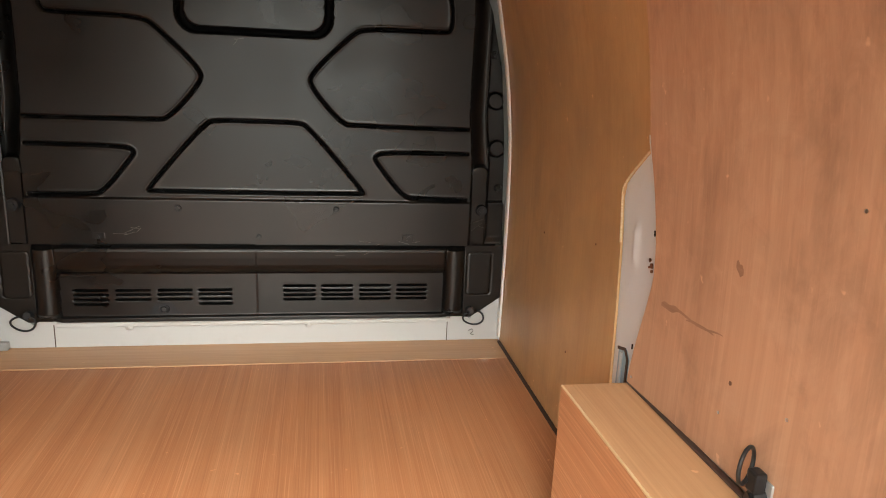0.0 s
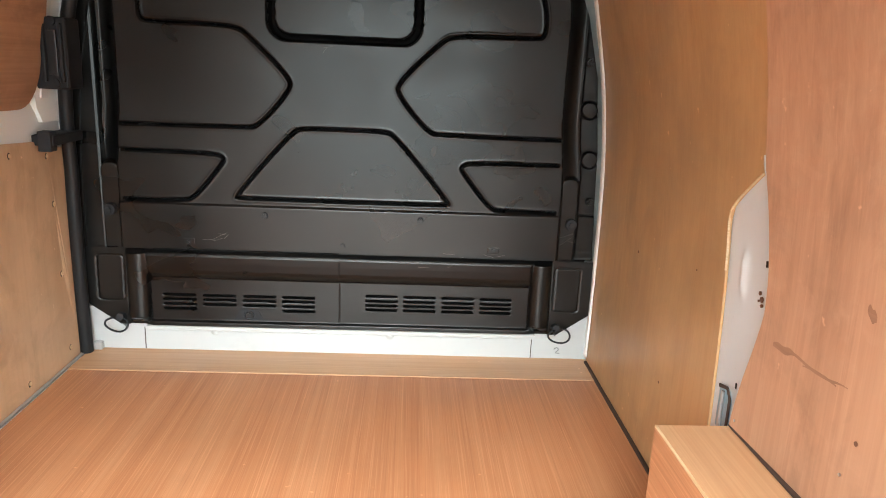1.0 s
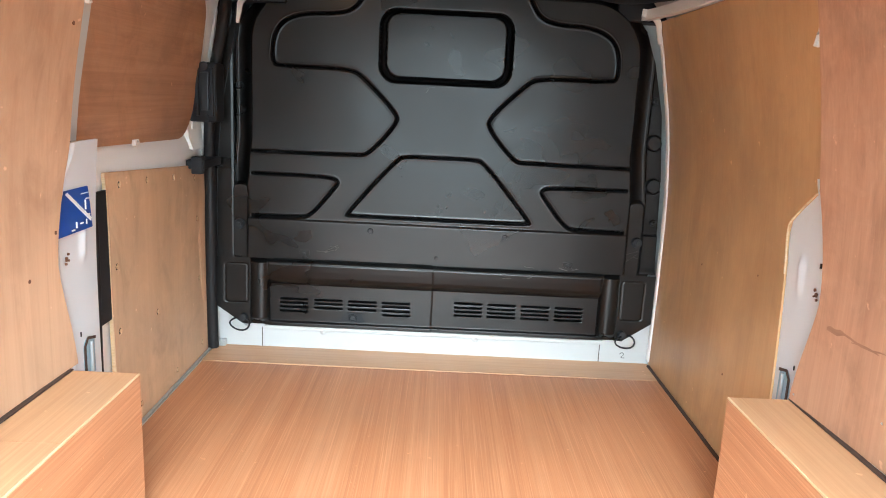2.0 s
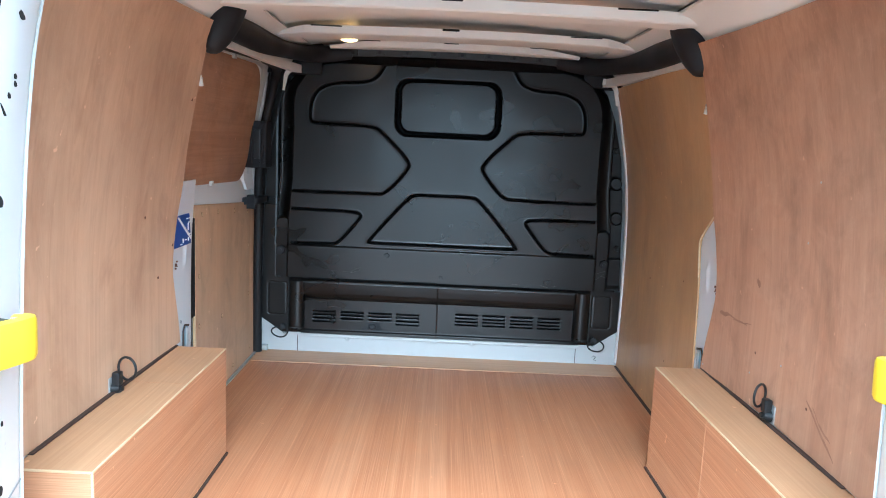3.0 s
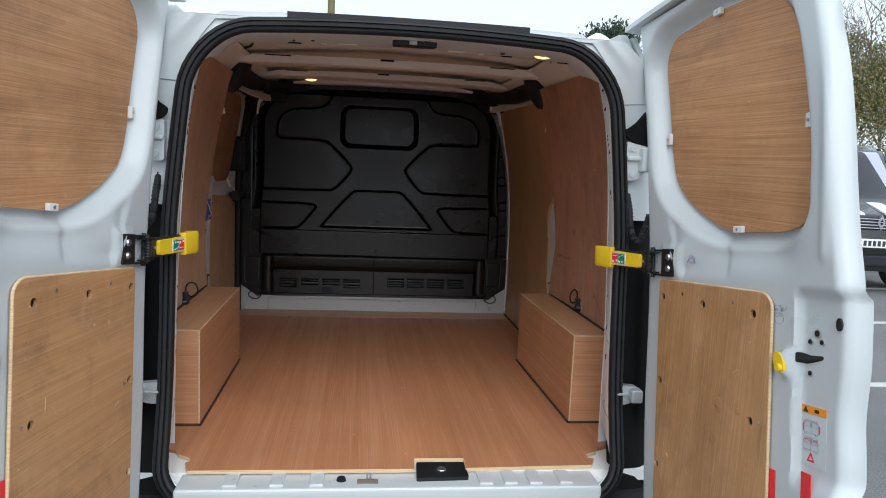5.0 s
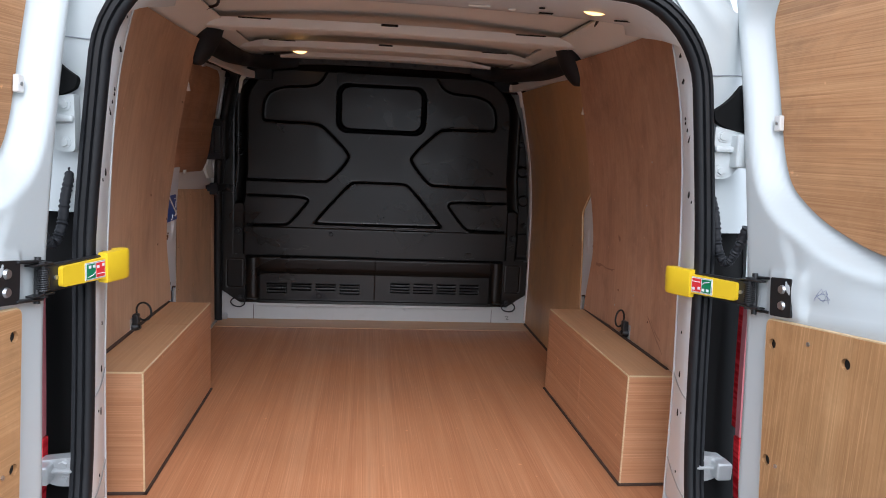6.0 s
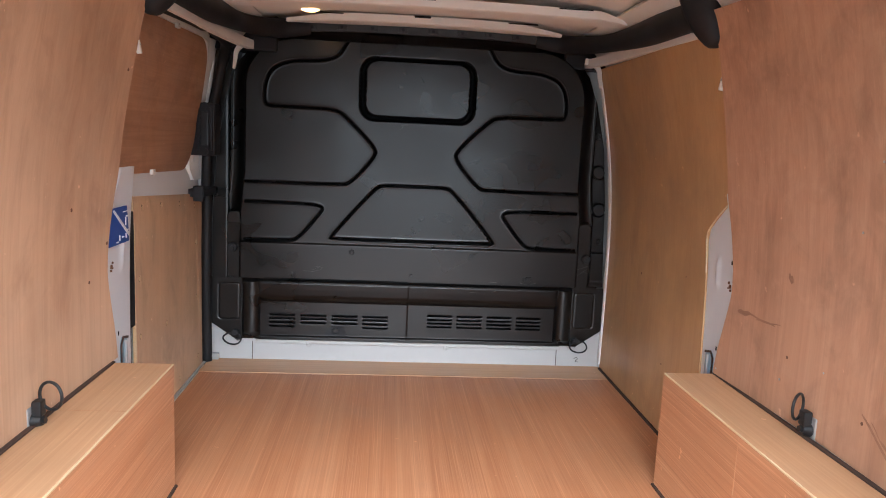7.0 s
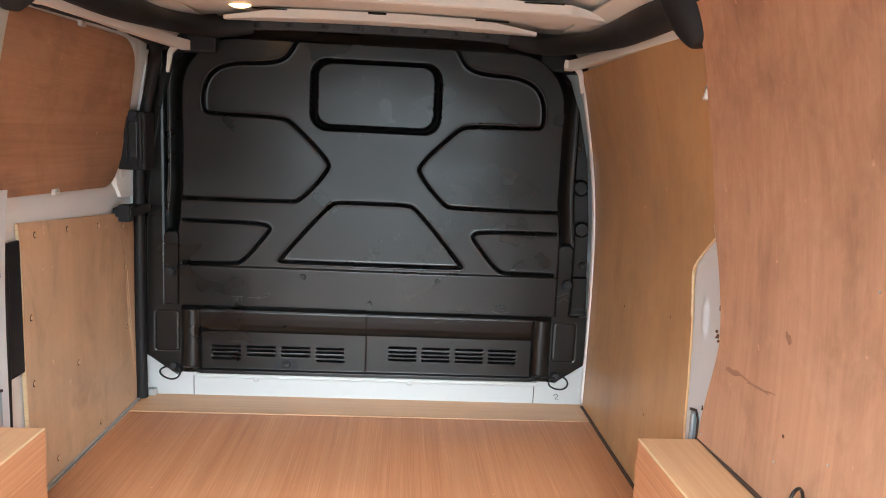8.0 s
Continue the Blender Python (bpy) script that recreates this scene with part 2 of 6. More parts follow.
def glow():
    m, nd, ln, b = material("lit_lamp_lens", (0.9, 0.6, 0.25), 0.3)
    b.inputs["Emission Color"].default_value = (1.0, 0.50, 0.15, 1)
    b.inputs["Emission Strength"].default_value = 1.7
    return m


M_GLOW = glow()


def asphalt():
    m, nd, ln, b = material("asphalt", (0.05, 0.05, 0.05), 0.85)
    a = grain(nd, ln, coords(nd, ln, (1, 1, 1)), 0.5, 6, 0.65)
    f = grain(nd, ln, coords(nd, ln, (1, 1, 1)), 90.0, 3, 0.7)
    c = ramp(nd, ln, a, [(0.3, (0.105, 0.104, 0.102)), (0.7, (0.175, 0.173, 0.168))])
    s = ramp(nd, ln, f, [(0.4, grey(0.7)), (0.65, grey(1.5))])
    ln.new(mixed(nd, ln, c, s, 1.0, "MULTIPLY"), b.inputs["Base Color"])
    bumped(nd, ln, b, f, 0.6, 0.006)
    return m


def leafy(name, stops):
    m, nd, ln, b = material(name, stops[1][1], 0.6)
    g = nd.new("ShaderNodeNewGeometry")
    ln.new(ramp(nd, ln, g.outputs["Random Per Island"], stops), b.inputs["Base Color"])
    return m


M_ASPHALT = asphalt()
M_LINE = paint("road_paint", (0.55, 0.55, 0.52), 0.7, 0.7, (0.12, 0.12, 0.12), 0.0, 0.45)
M_LEAF = leafy("hedge_leaves", [(0.0, (0.09, 0.12, 0.03)), (0.45, (0.17, 0.18, 0.06)), (0.8, (0.24, 0.19, 0.08)), (1.0, (0.33, 0.22, 0.09))])
M_PINE = leafy("evergreen_leaves", [(0.0, (0.02, 0.045, 0.025)), (0.6, (0.045, 0.075, 0.04)), (1.0, (0.07, 0.09, 0.05))])
M_BARK = plastic("bark", (0.17, 0.14, 0.11), 0.85, 0.3, 40, 0.6)
M_POLE = plastic("mossy_timber", (0.16, 0.15, 0.05), 0.8, 0.2, 60, 0.4)
M_CARPAINT = material("black_car_paint", (0.012, 0.012, 0.014), 0.15)[0]
M_CARPAINT.node_tree.nodes["Principled BSDF"].inputs["Coat Weight"].default_value = 0.8
M_STRIPE = material("white_car_stripe", (0.78, 0.79, 0.8), 0.25)[0]
# pale lavender base paints the reflected sky into the windscreen
M_SKYGLASS = material("car_glass_sky_reflection", (0.42, 0.43, 0.52), 0.06)[0]
M_SKYGLASS.node_tree.nodes["Principled BSDF"].inputs["Coat Weight"].default_value = 1.0
M_CHROME = material("chrome", (0.75, 0.76, 0.78), 0.15, 1.0)[0]
M_PLATE = material("white_plate", (0.78, 0.78, 0.76), 0.4)[0]

# ------------------------------------------------------------ mesh helpers
def obj(name, bm, mat, parent=None, label="", smooth=False):
    """Links a bmesh as one mesh object, world coordinates, under a thing or a part."""
    me = bpy.data.meshes.new(name)
    if isinstance(bm, tuple):
        me.from_pydata(bm[0], [], bm[1])
    else:
        bm.to_mesh(me)
        bm.free()
    me.materials.append(mat)
    if smooth:
        me.polygons.foreach_set("use_smooth", [True] * len(me.polygons))
        me.set_sharp_from_angle(angle=radians(58))
    me.update()
    ob = new(name, me)
    if parent is not None:
        ob.parent = parent
        ob.matrix_parent_inverse = parent_world(parent).inverted()
    if label:
        ob["label"] = label
    return ob


part = obj


def parent_world(p):
    if p.parent is None:
        return p.matrix_basis.copy()
    return parent_world(p.parent) @ p.matrix_parent_inverse @ p.matrix_basis


def thing(name, at, label, category, group="", kind=""):
    e = new(name)
    e.empty_display_size = 0.1
    e.location = at
    return tagged(e, label, category, group, kind)


def box(x0, x1, y0, y1, z0, z1, bev=0.0, seg=2, bm=None, turn=None):
    bm2 = bmesh.new()
    bmesh.ops.create_cube(bm2, size=1)
    for v in bm2.verts:
        v.co = Vector(((x0 + x1) / 2 + v.co.x * (x1 - x0), (y0 + y1) / 2 + v.co.y * (y1 - y0), (z0 + z1) / 2 + v.co.z * (z1 - z0)))
    if bev:
        bmesh.ops.bevel(bm2, geom=bm2.edges[:], offset=bev, segments=seg, profile=0.6, affect="EDGES")
    if turn:
        bmesh.ops.transform(bm2, matrix=turn, verts=bm2.verts[:])
    return merged(bm, bm2)


def merged(bm, other):
    if bm is None:
        return other
    me = bpy.data.meshes.new("tmp")
    other.to_mesh(me)
    other.free()
    bm.from_mesh(me)
    bpy.data.meshes.remove(me)
    return bm


def cyl(at, way, r, h, n=16, r2=None, bm=None, bev=0.0):
    """A round pin from `at` along `way`, length h."""
    bm2 = bmesh.new()
    bmesh.ops.create_cone(bm2, cap_ends=True, segments=n, radius1=r, radius2=r if r2 is None else r2, depth=h)
    if bev:
        bmesh.ops.bevel(bm2, geom=[e for e in bm2.edges if e.calc_face_angle(0) > 1], offset=bev, segments=2, affect="EDGES")
    q = Vector(way).normalized().to_track_quat("Z", "Y").to_matrix().to_4x4()
    bmesh.ops.transform(bm2, matrix=Matrix.Translation(Vector(at)) @ q @ Matrix.Translation((0, 0, h / 2)), verts=bm2.verts[:])
    return merged(bm, bm2)


def spline(pts, n=8):
    """A smooth line through the points."""
    p = [Vector(q) for q in pts]
    p = [p[0] * 2 - p[1]] + p + [p[-1] * 2 - p[-2]]
    out = []
    for a, b, c, d in zip(p, p[1:], p[2:], p[3:]):
        for k in range(n):
            t = k / n
            out.append(0.5 * (2 * b + (c - a) * t + (2 * a - 5 * b + 4 * c - d) * t * t + (3 * b - a - 3 * c + d) * t ** 3))
    return out + [p[-2]]


def sweep(path, section, closed=False, up=(0, 0, 1), cap=True):
    """Carries a section (pairs across, up; or a function of 0..1 that gives them) along a path."""
    path = [Vector(p) for p in path]
    n, verts, faces = len(path), [], []
    prev = Vector(up)
    for k, p in enumerate(path):
        a = path[(k - 1) % n] if closed or k else p
        b = path[(k + 1) % n] if closed or k < n - 1 else p
        t = (b - a).normalized()
        side = t.cross(prev)
        side = side.normalized() if side.length > 1e-6 else Vector((1, 0, 0))
        u = side.cross(t).normalized()
        sec = section(k / (n - 1)) if callable(section) else section
        verts += [p + side * s[0] + u * s[1] for s in sec]
    m = len(sec)
    for k in range(n if closed else n - 1):
        for j in range(m):
            a, b = k * m, ((k + 1) % n) * m
            faces.append((a + j, a + (j + 1) % m, b + (j + 1) % m, b + j))
    if cap and not closed:
        faces += [tuple(range(m))[::-1], tuple(range((n - 1) * m, n * m))]
    return verts, faces


def ring(r, n=10, ry=None):
    return [(r * math.cos(2 * math.pi * k / n), (ry or r) * math.sin(2 * math.pi * k / n)) for k in range(n)]


def rounded(poly, radii, n=6):
    """The outline with its corners rounded."""
    out, m = [], len(poly)
    for k in range(m):
        r = radii[k] if isinstance(radii, (list, tuple)) else radii
        p, a, b = Vector(poly[k]), Vector(poly[k - 1]), Vector(poly[(k + 1) % m])
        u, v = (a - p), (b - p)
        d = min(r, u.length * 0.49, v.length * 0.49)
        s, e = p + u.normalized() * d, p + v.normalized() * d
        if r <= 0:
            out.append(tuple(p))
            continue
        for j in range(n + 1):
            t = j / n
            q = s * (1 - t) ** 2 + p * 2 * t * (1 - t) + e * t * t
            out.append(tuple(q))
    return out


def disc_outline(u, v, r, n=14):
    return [(u + r * math.cos(2 * math.pi * k / n), v + r * math.sin(2 * math.pi * k / n)) for k in range(n)]


def plate(outline, place, thick, holes=()):
    """A board of even thickness with holes; place(u, v, d) gives the world point at depth d."""
    loops = [outline, *holes]
    flat = [p for lp in loops for p in lp]
    n = len(flat)
    tris = tessellate_polygon([[Vector((p[0], p[1], 0)) for p in lp] for lp in loops])
    verts = [place(u, v, 0.0) for u, v in flat] + [place(u, v, thick) for u, v in flat]
    faces = [tuple(t) for t in tris] + [tuple(n + i for i in reversed(t)) for t in tris]
    base = 0
    for lp in loops:
        m = len(lp)
        for k in range(m):
            a, b = base + k, base + (k + 1) % m
            faces.append((a, b, n + b, n + a))
        base += m
    bm = bmesh.new()
    vs = [bm.verts.new(v) for v in verts]
    for f in faces:
        if len(set(f)) > 2:
            try:
                bm.faces.new([vs[i] for i in f])
            except ValueError:
                pass
    bmesh.ops.recalc_face_normals(bm, faces=bm.faces[:])
    return bm


def solid(front, back, nu, nv):
    """A closed sheet between two surfaces, each a function of (0..1, 0..1)."""
    verts, faces = [], []
    for f in (front, back):
        verts += [f(i / nu, j / nv) for j in range(nv + 1) for i in range(nu + 1)]
    w, o = nu + 1, (nu + 1) * (nv + 1)
    for j in range(nv):
        for i in range(nu):
            a = j * w + i
            faces += [(a, a + 1, a + w + 1, a + w), (o + a, o + a + w, o + a + w + 1, o + a + 1)]
    rim = [i for i in range(nu)] + [j * w + nu for j in range(nv)] + [nv * w + i for i in range(nu, 0, -1)] + [j * w for j in range(nv, 0, -1)]
    for k, a in enumerate(rim):
        b = rim[(k + 1) % len(rim)]
        faces.append((b, a, o + a, o + b))
    bm = bmesh.new()
    vs = [bm.verts.new(v) for v in verts]
    for f in faces:
        bm.faces.new([vs[i] for i in f])
    bmesh.ops.recalc_face_normals(bm, faces=bm.faces[:])
    return bm


def line(stops):
    """A smooth function through pairs (at, value)."""
    xs, ys = [s[0] for s in stops], [s[1] for s in stops]
    def f(v):
        if v <= xs[0] or len(xs) == 2:
            return float(np.interp(v, xs, ys))
        k = min(max(int(np.searchsorted(xs, v)), 1), len(xs) - 1)
        a, b = k - 1, k
        slope = lambda i: (ys[min(i + 1, len(ys) - 1)] - ys[max(i - 1, 0)]) / (xs[min(i + 1, len(xs) - 1)] - xs[max(i - 1, 0)])
        h = xs[b] - xs[a]
        t = min(max((v - xs[a]) / h, 0), 1)
        return ys[a] * (1 + 2 * t) * (1 - t) ** 2 + ys[b] * t * t * (3 - 2 * t) + h * (slope(a) * t * (1 - t) ** 2 + slope(b) * t * t * (t - 1))
    return f

# ------------------------------------------------------------ plan of the van
FZ = 0.62                      # top of the plywood floor
BY = 2.295                     # face of the bulkhead
XC = -0.017                    # middle of the bulkhead
wall_x = line([(0.55, 0.850), (0.95, 0.853), (1.30, 0.848), (1.55, 0.826), (1.75, 0.790), (1.90, 0.757), (2.00, 0.722), (2.06, 0.690)])
rear_y = line([(0.50, -0.200), (0.65, -0.150), (0.90, -0.085), (1.50, -0.035), (2.05, -0.020)])
rear_r = line([(0.10, 0.006), (0.40, 0.003), (0.74, 0.0), (1.0, 0.012), (1.20, 0.022), (2.4, 0.022)])
rear_l = line([(0.10, 0.010), (0.40, 0.006), (0.74, 0.004), (1.0, 0.006), (1.20, 0.010), (2.4, 0.010)])


def sheet_x(side, y, z):
    """Inner face of the rear plywood sheet, which draws in towards the rear opening."""
    off = (rear_r if side > 0 else rear_l)(y)
    return wall_x(z) - off


def side_sheet(side, x_in, thick, y_lo, y_hi, z_lo, z_hi, nu=14, nv=40, z_top=None, drawn=False):
    """A bowed sheet on one flank; x_in: how far inside the wall line; edges y_lo(z), y_hi(z)."""
    def at(u, v, d):
        top = z_hi if z_top is None else z_top(u)
        z = z_lo + (top - z_lo) * v
        y = y_lo(z) + (y_hi(z) - y_lo(z)) * u
        return Vector((side * ((sheet_x(side, y, z) if drawn else wall_x(z) - x_in) + d), y, z))
    return solid(lambda u, v: at(u, v, 0.0), lambda u, v: at(u, v, thick), nu, nv)


flat = lambda v: (lambda z: v)

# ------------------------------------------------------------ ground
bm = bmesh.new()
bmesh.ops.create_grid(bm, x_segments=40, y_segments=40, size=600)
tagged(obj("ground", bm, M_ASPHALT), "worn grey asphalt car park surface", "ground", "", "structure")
for name, x0, x1, y0, y1 in (("parking_line", 3.2, 9.0, 2.70, 2.80), ("parking_line", 3.2, 9.0, 5.00, 5.10), ("parking_line", 3.2, 9.0, 7.4, 7.5)):
    tagged(obj(name, box(x0, x1, y0, y1, 0.0, 0.006), M_LINE), "faded white painted parking bay line on asphalt", "road marking", "parking bay lines", "structure")

# ------------------------------------------------------------ floor
floor = tagged(new("floor"), "plywood floor with an oiled orange veneer, grain running lengthwise", "floor", "", "structure")
outline = [(-0.641, -0.100), (0.066, -0.100), (0.073, -0.018), (0.240, -0.018), (0.236, -0.096), (0.664, -0.080),
           (0.688, -0.030), (0.668, -0.020), (0.674, 0.008), (0.716, 0.030), (0.730, 0.06), (0.845, 0.12), (0.852, 2.118), (-0.875, 2.112), (-0.872, 0.12), (-0.712, 0.06), (-0.696, 0.026), (-0.654, -0.005),
           (-0.648, -0.030), (-0.660, -0.042)]
part("floor_board", plate(outline, lambda u, v, d: Vector((u, v, FZ - d)), 0.012), M_FLOOR, floor)
for a, b in zip(outline[:9] + outline[-4:], outline[1:10] + outline[-3:] + outline[:1]):
    p, q = Vector((*a, FZ - 0.006)), Vector((*b, FZ - 0.006))
    part("board_edge", sweep([p, q], [(-0.0005, -0.0058), (0.0015, -0.0058), (0.0015, 0.0058), (-0.0005, 0.0058)]), M_EDGE, floor, "pale layered plywood edge")
part("floor_strip", box(-0.878, 0.850, 2.120, 2.300, FZ - 0.012, FZ + 0.001, 0.001, 1), M_STRIP, floor, "paler plywood strip with grain running across")
part("floor_pan", box(-0.93, 0.93, -0.09, 2.45, FZ - 0.05, FZ - 0.0125), M_INNER, floor, "white painted steel floor pan")
# dark gap strips round the edge of the floor
part("gap_strip", box(0.839, 0.850, 1.176, 2.27, FZ - 0.002, FZ + 0.007, 0.002, 1), M_GAP, floor, "dark brown gap strip")
part("gap_strip", box(-0.892, -0.881, 1.16, 2.27, FZ - 0.002, FZ + 0.004, 0.001, 1), M_GALV, floor, "grey metal threshold strip")

# ------------------------------------------------------------ flank walls
slot_y = line([(0.55, 1.19), (0.95, 1.174), (1.0, 1.168), (1.066, 1.154), (1.155, 1.128), (1.215, 1.113), (1.25, 1.112), (1.30, 1.116), (1.40, 1.134), (1.465, 1.150), (1.50, 1.155), (1.70, 1.152), (2.05, 1.145)])
back_r = line([(0.60, 0.170), (1.98, 0.175)])
back_l = line([(0.60, 0.170), (1.98, 0.175)])
front_r = line([(0.55, 1.297), (0.90, 1.303), (1.05, 1.310), (1.16, 1.316), (1.28, 1.322), (1.34, 1.326), (1.375, 1.314), (1.478, 1.168), (1.495, 1.135), (1.60, 1.125), (2.05, 1.115)])

wall_right = tagged(new("wall_right"), "van side wall lined with bowed varnished plywood sheets", "wall", "", "structure")
wall_left = tagged(new("wall_left"), "van side wall lined with bowed varnished plywood sheet", "wall", "", "structure")
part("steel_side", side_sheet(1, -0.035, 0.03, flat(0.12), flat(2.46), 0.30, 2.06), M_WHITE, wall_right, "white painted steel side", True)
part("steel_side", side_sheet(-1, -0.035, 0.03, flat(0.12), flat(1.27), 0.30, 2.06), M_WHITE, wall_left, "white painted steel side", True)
part("ply_sheet", side_sheet(1, 0.022, 0.007, back_r, slot_y, 0.972, 1.975, 26, 40, None, True), M_WALL, wall_right, "reddish-brown varnished plywood sheet with dark scuffs", True)
part("ply_sheet", side_sheet(-1, 0.010, 0.007, back_l, slot_y, 0.978, 1.975, 26, 40, None, True), M_WALLLEFT, wall_left, "reddish-brown varnished plywood sheet with knots", True)
part("ply_sheet", side_sheet(1, 0.0, 0.006, front_r, flat(2.285), 0.622, 1.93), M_WALL2, wall_right, "tan varnished plywood sheet", True)
# pale cut edge of the front sheet along the slot
edge = [Vector((wall_x(z) - 0.0005, front_r(z) - 0.001, z)) for z in np.linspace(1.24, 1.474, 18)]
part("ply_sheet_edge", sweep(edge, [(-0.0012, -0.0022), (0.0012, -0.0022), (0.0012, 0.002), (-0.0012, 0.002)], up=(1, 0, 0)), M_EDGE, wall_right, "pale raw plywood edge")


def pillar(side, wall):
    """The white steel pillar that shows in the slot between the sheets, with a rolled rear edge and a slotted foot."""
    lo = line([(0.6, 1.15), (0.95, 1.152), (1.066, 1.135), (1.24, 1.085), (1.40, 1.12), (1.48, 1.17), (2.0, 1.16)])
    wide = 1.36 if side > 0 else 1.322
    out = lambda y, z: wall_x(z) + 0.010
    def at(u, v, d):
        z = 0.66 + 0.83 * v
        y = lo(z) + (wide - lo(z)) * u
        roll = 0.012 * math.exp(-((u - 0.13) / 0.07) ** 2) + 0.003 * math.sin(u * 3.1)
        dent = 0.007 * math.exp(-((y - 1.252) / 0.013) ** 2) * (math.exp(-((z - 1.245) / 0.034) ** 4) + 0.8 * math.exp(-((z - 1.282) / 0.016) ** 2))
        return Vector((side * (out(y, z) - roll - dent + d), y, z))
    p = part("pillar", solid(lambda u, v: at(u, v, 0), lambda u, v: at(u, v, 0.008), 44, 110), M_PILLAR, wall, "white painted pressed steel pillar with a keyhole pressing", True)
    X = lambda z, lift=0.0: side * (wall_x(z) + 0.0085 - lift)
    def spot(name, y, z, pts, mat, lift, label=""):
        return part(name, plate([(y + a, z + b) for a, b in pts], lambda u, v, d: Vector((X(v, lift) + side * d, u, v)), 0.004), mat, p, label)
    spot("pillar_slot", 1.160, 1.298, rounded([(-0.002, -0.006), (0.002, -0.006), (0.002, 0.006), (-0.002, 0.006)], 0.001, 2), M_HOLE, 0.009)
    spot("pillar_slot", 1.222, 1.030, rounded([(-0.002, -0.006), (0.002, -0.006), (0.002, 0.006), (-0.002, 0.006)], 0.001, 2), M_HOLE, 0.003)
    r = random.Random(8 + side)
    for dy, dz, size in ((0, 0, 0.005), (0.008, 0.010, 0.003), (-0.003, -0.011, 0.003), (0.014, -0.006, 0.002)):
        blot = [(size * r.uniform(0.6, 1.2) * math.cos(a), size * r.uniform(0.8, 1.5) * math.sin(a)) for a in np.linspace(0, 2 * math.pi, 10)[:-1]]
        spot("rust_mark", 1.168 + dy, 1.228 + dz, blot, M_KNOT, 0.0075 if dy < 0.01 else 0.005, "brown rust spot")
    slot = spot("foot_slot", 1.256, 0.975, rounded([(-0.026, -0.060), (0.028, -0.060), (0.028, 0.030), (-0.010, 0.040), (-0.026, 0.022)], [0, 0, 0.004, 0.012, 0.012], 3), M_BLUEGREY, 0.0030, "blue-grey steel channel behind the slot")
    # dark strip paints in the shadow along the slot's edge
    part("slot_shadow_edge", sweep([Vector((X(z, 0.0055), y, z)) for y, z in ((1.231, 0.92), (1.231, 0.995), (1.247, 1.013), (1.283, 1.004))], [(-0.0035, -0.0015), (0.0035, -0.0015), (0.0035, 0.0015), (-0.0035, 0.0015)], up=(1, 0, 0)), M_GAP, slot, "shadow along the slot edge, painted dark")
    part("channel_rib", sweep([Vector((X(z, 0.006), 1.262, z)) for z in (0.92, 0.96, 1.0)], ring(0.004, 6), up=(1, 0, 0)), M_GALV, slot, "", True)
    return p


pillar(1, wall_right)
pillar(-1, wall_left)
# sticker on the left pillar
xs = -(wall_x(1.33) - 0.001)
sticker = tagged(obj("sticker", plate(rounded([(1.10, 1.284), (1.280, 1.284), (1.266, 1.384), (1.10, 1.384)], 0.004, 2), lambda u, v, d: Vector((xs - d, u, v)), 0.0015), M_BLUE),
                 "blue and white instruction sticker on the white pillar", "sticker")
for dy, dz, w, h in ((0.045, 0.055, 0.003, 0.022), (0.05, 0.078, 0.014, 0.003), (-0.02, 0.014, 0.012, 0.003), (0.000, 0.018, 0.003, 0.014), (0.020, 0.024, 0.012, 0.003), (0.046, 0.020, 0.003, 0.012), (0.055, 0.040, 0.010, 0.003), (0.03, 0.092, 0.03, 0.0022)):
    part("sticker_mark", box(xs + 0.0035, xs + 0.006, 1.195 + dy, 1.195 + dy + w, 1.277 + dz, 1.277 + dz + h), M_STICKER, sticker)
part("sticker_stroke", plate([(1.160, 1.376), (1.168, 1.380), (1.272, 1.308), (1.268, 1.300)], lambda u, v, d: Vector((xs + 0.0030 - d, u, v)), 0.0015), M_STICKER, sticker)
# black seal that runs up the slide door's opening behind the pillar
path = [(-0.880, 1.336, 0.64), (-0.880, 1.343, 0.95), (-0.878, 1.350, 1.25), (-0.874, 1.322, 1.37), (-0.866, 1.258, 1.455), (-0.862, 1.200, 1.490)]
part("door_seal", sweep(spline(path, 8), ring(0.012, 8), up=(1, 0, 0)), M_RUBBER, wall_left, "black rubber door seal", True)

# pale cant rails above the front sheets, beside the roof
for side, wall, y0 in ((1, wall_right, 1.22), (-1, wall_left, 1.22)):
    rail = [(side * 0.700, 2.30, 1.950), (side * 0.735, 2.10, 1.952), (side * 0.752, 1.7, 1.948), (side * 0.757, y0, 1.938)]
    part("cant_rail", sweep(spline(rail, 6), [(-0.014, -0.016), (0.016, -0.016), (0.016, 0.018), (-0.014, 0.018)]), M_CEIL, wall, "white painted roof rail")
# roof side panel between sheets and ceiling
for side, wall in ((1, wall_right), (-1, wall_left)):
    def at(u, v, d):
        y = 0.16 + 2.14 * u
        x = 0.754 - 0.115 * v
        z = 1.962 + 0.088 * math.sin(v * 1.57)
        return Vector((side * (x + d), y, z + d))
    part("roof_side", solid(lambda u, v: at(u, v, 0), lambda u, v: at(u, v, 0.02), 20, 8), M_CEIL, wall, "white painted roof side panel", True)

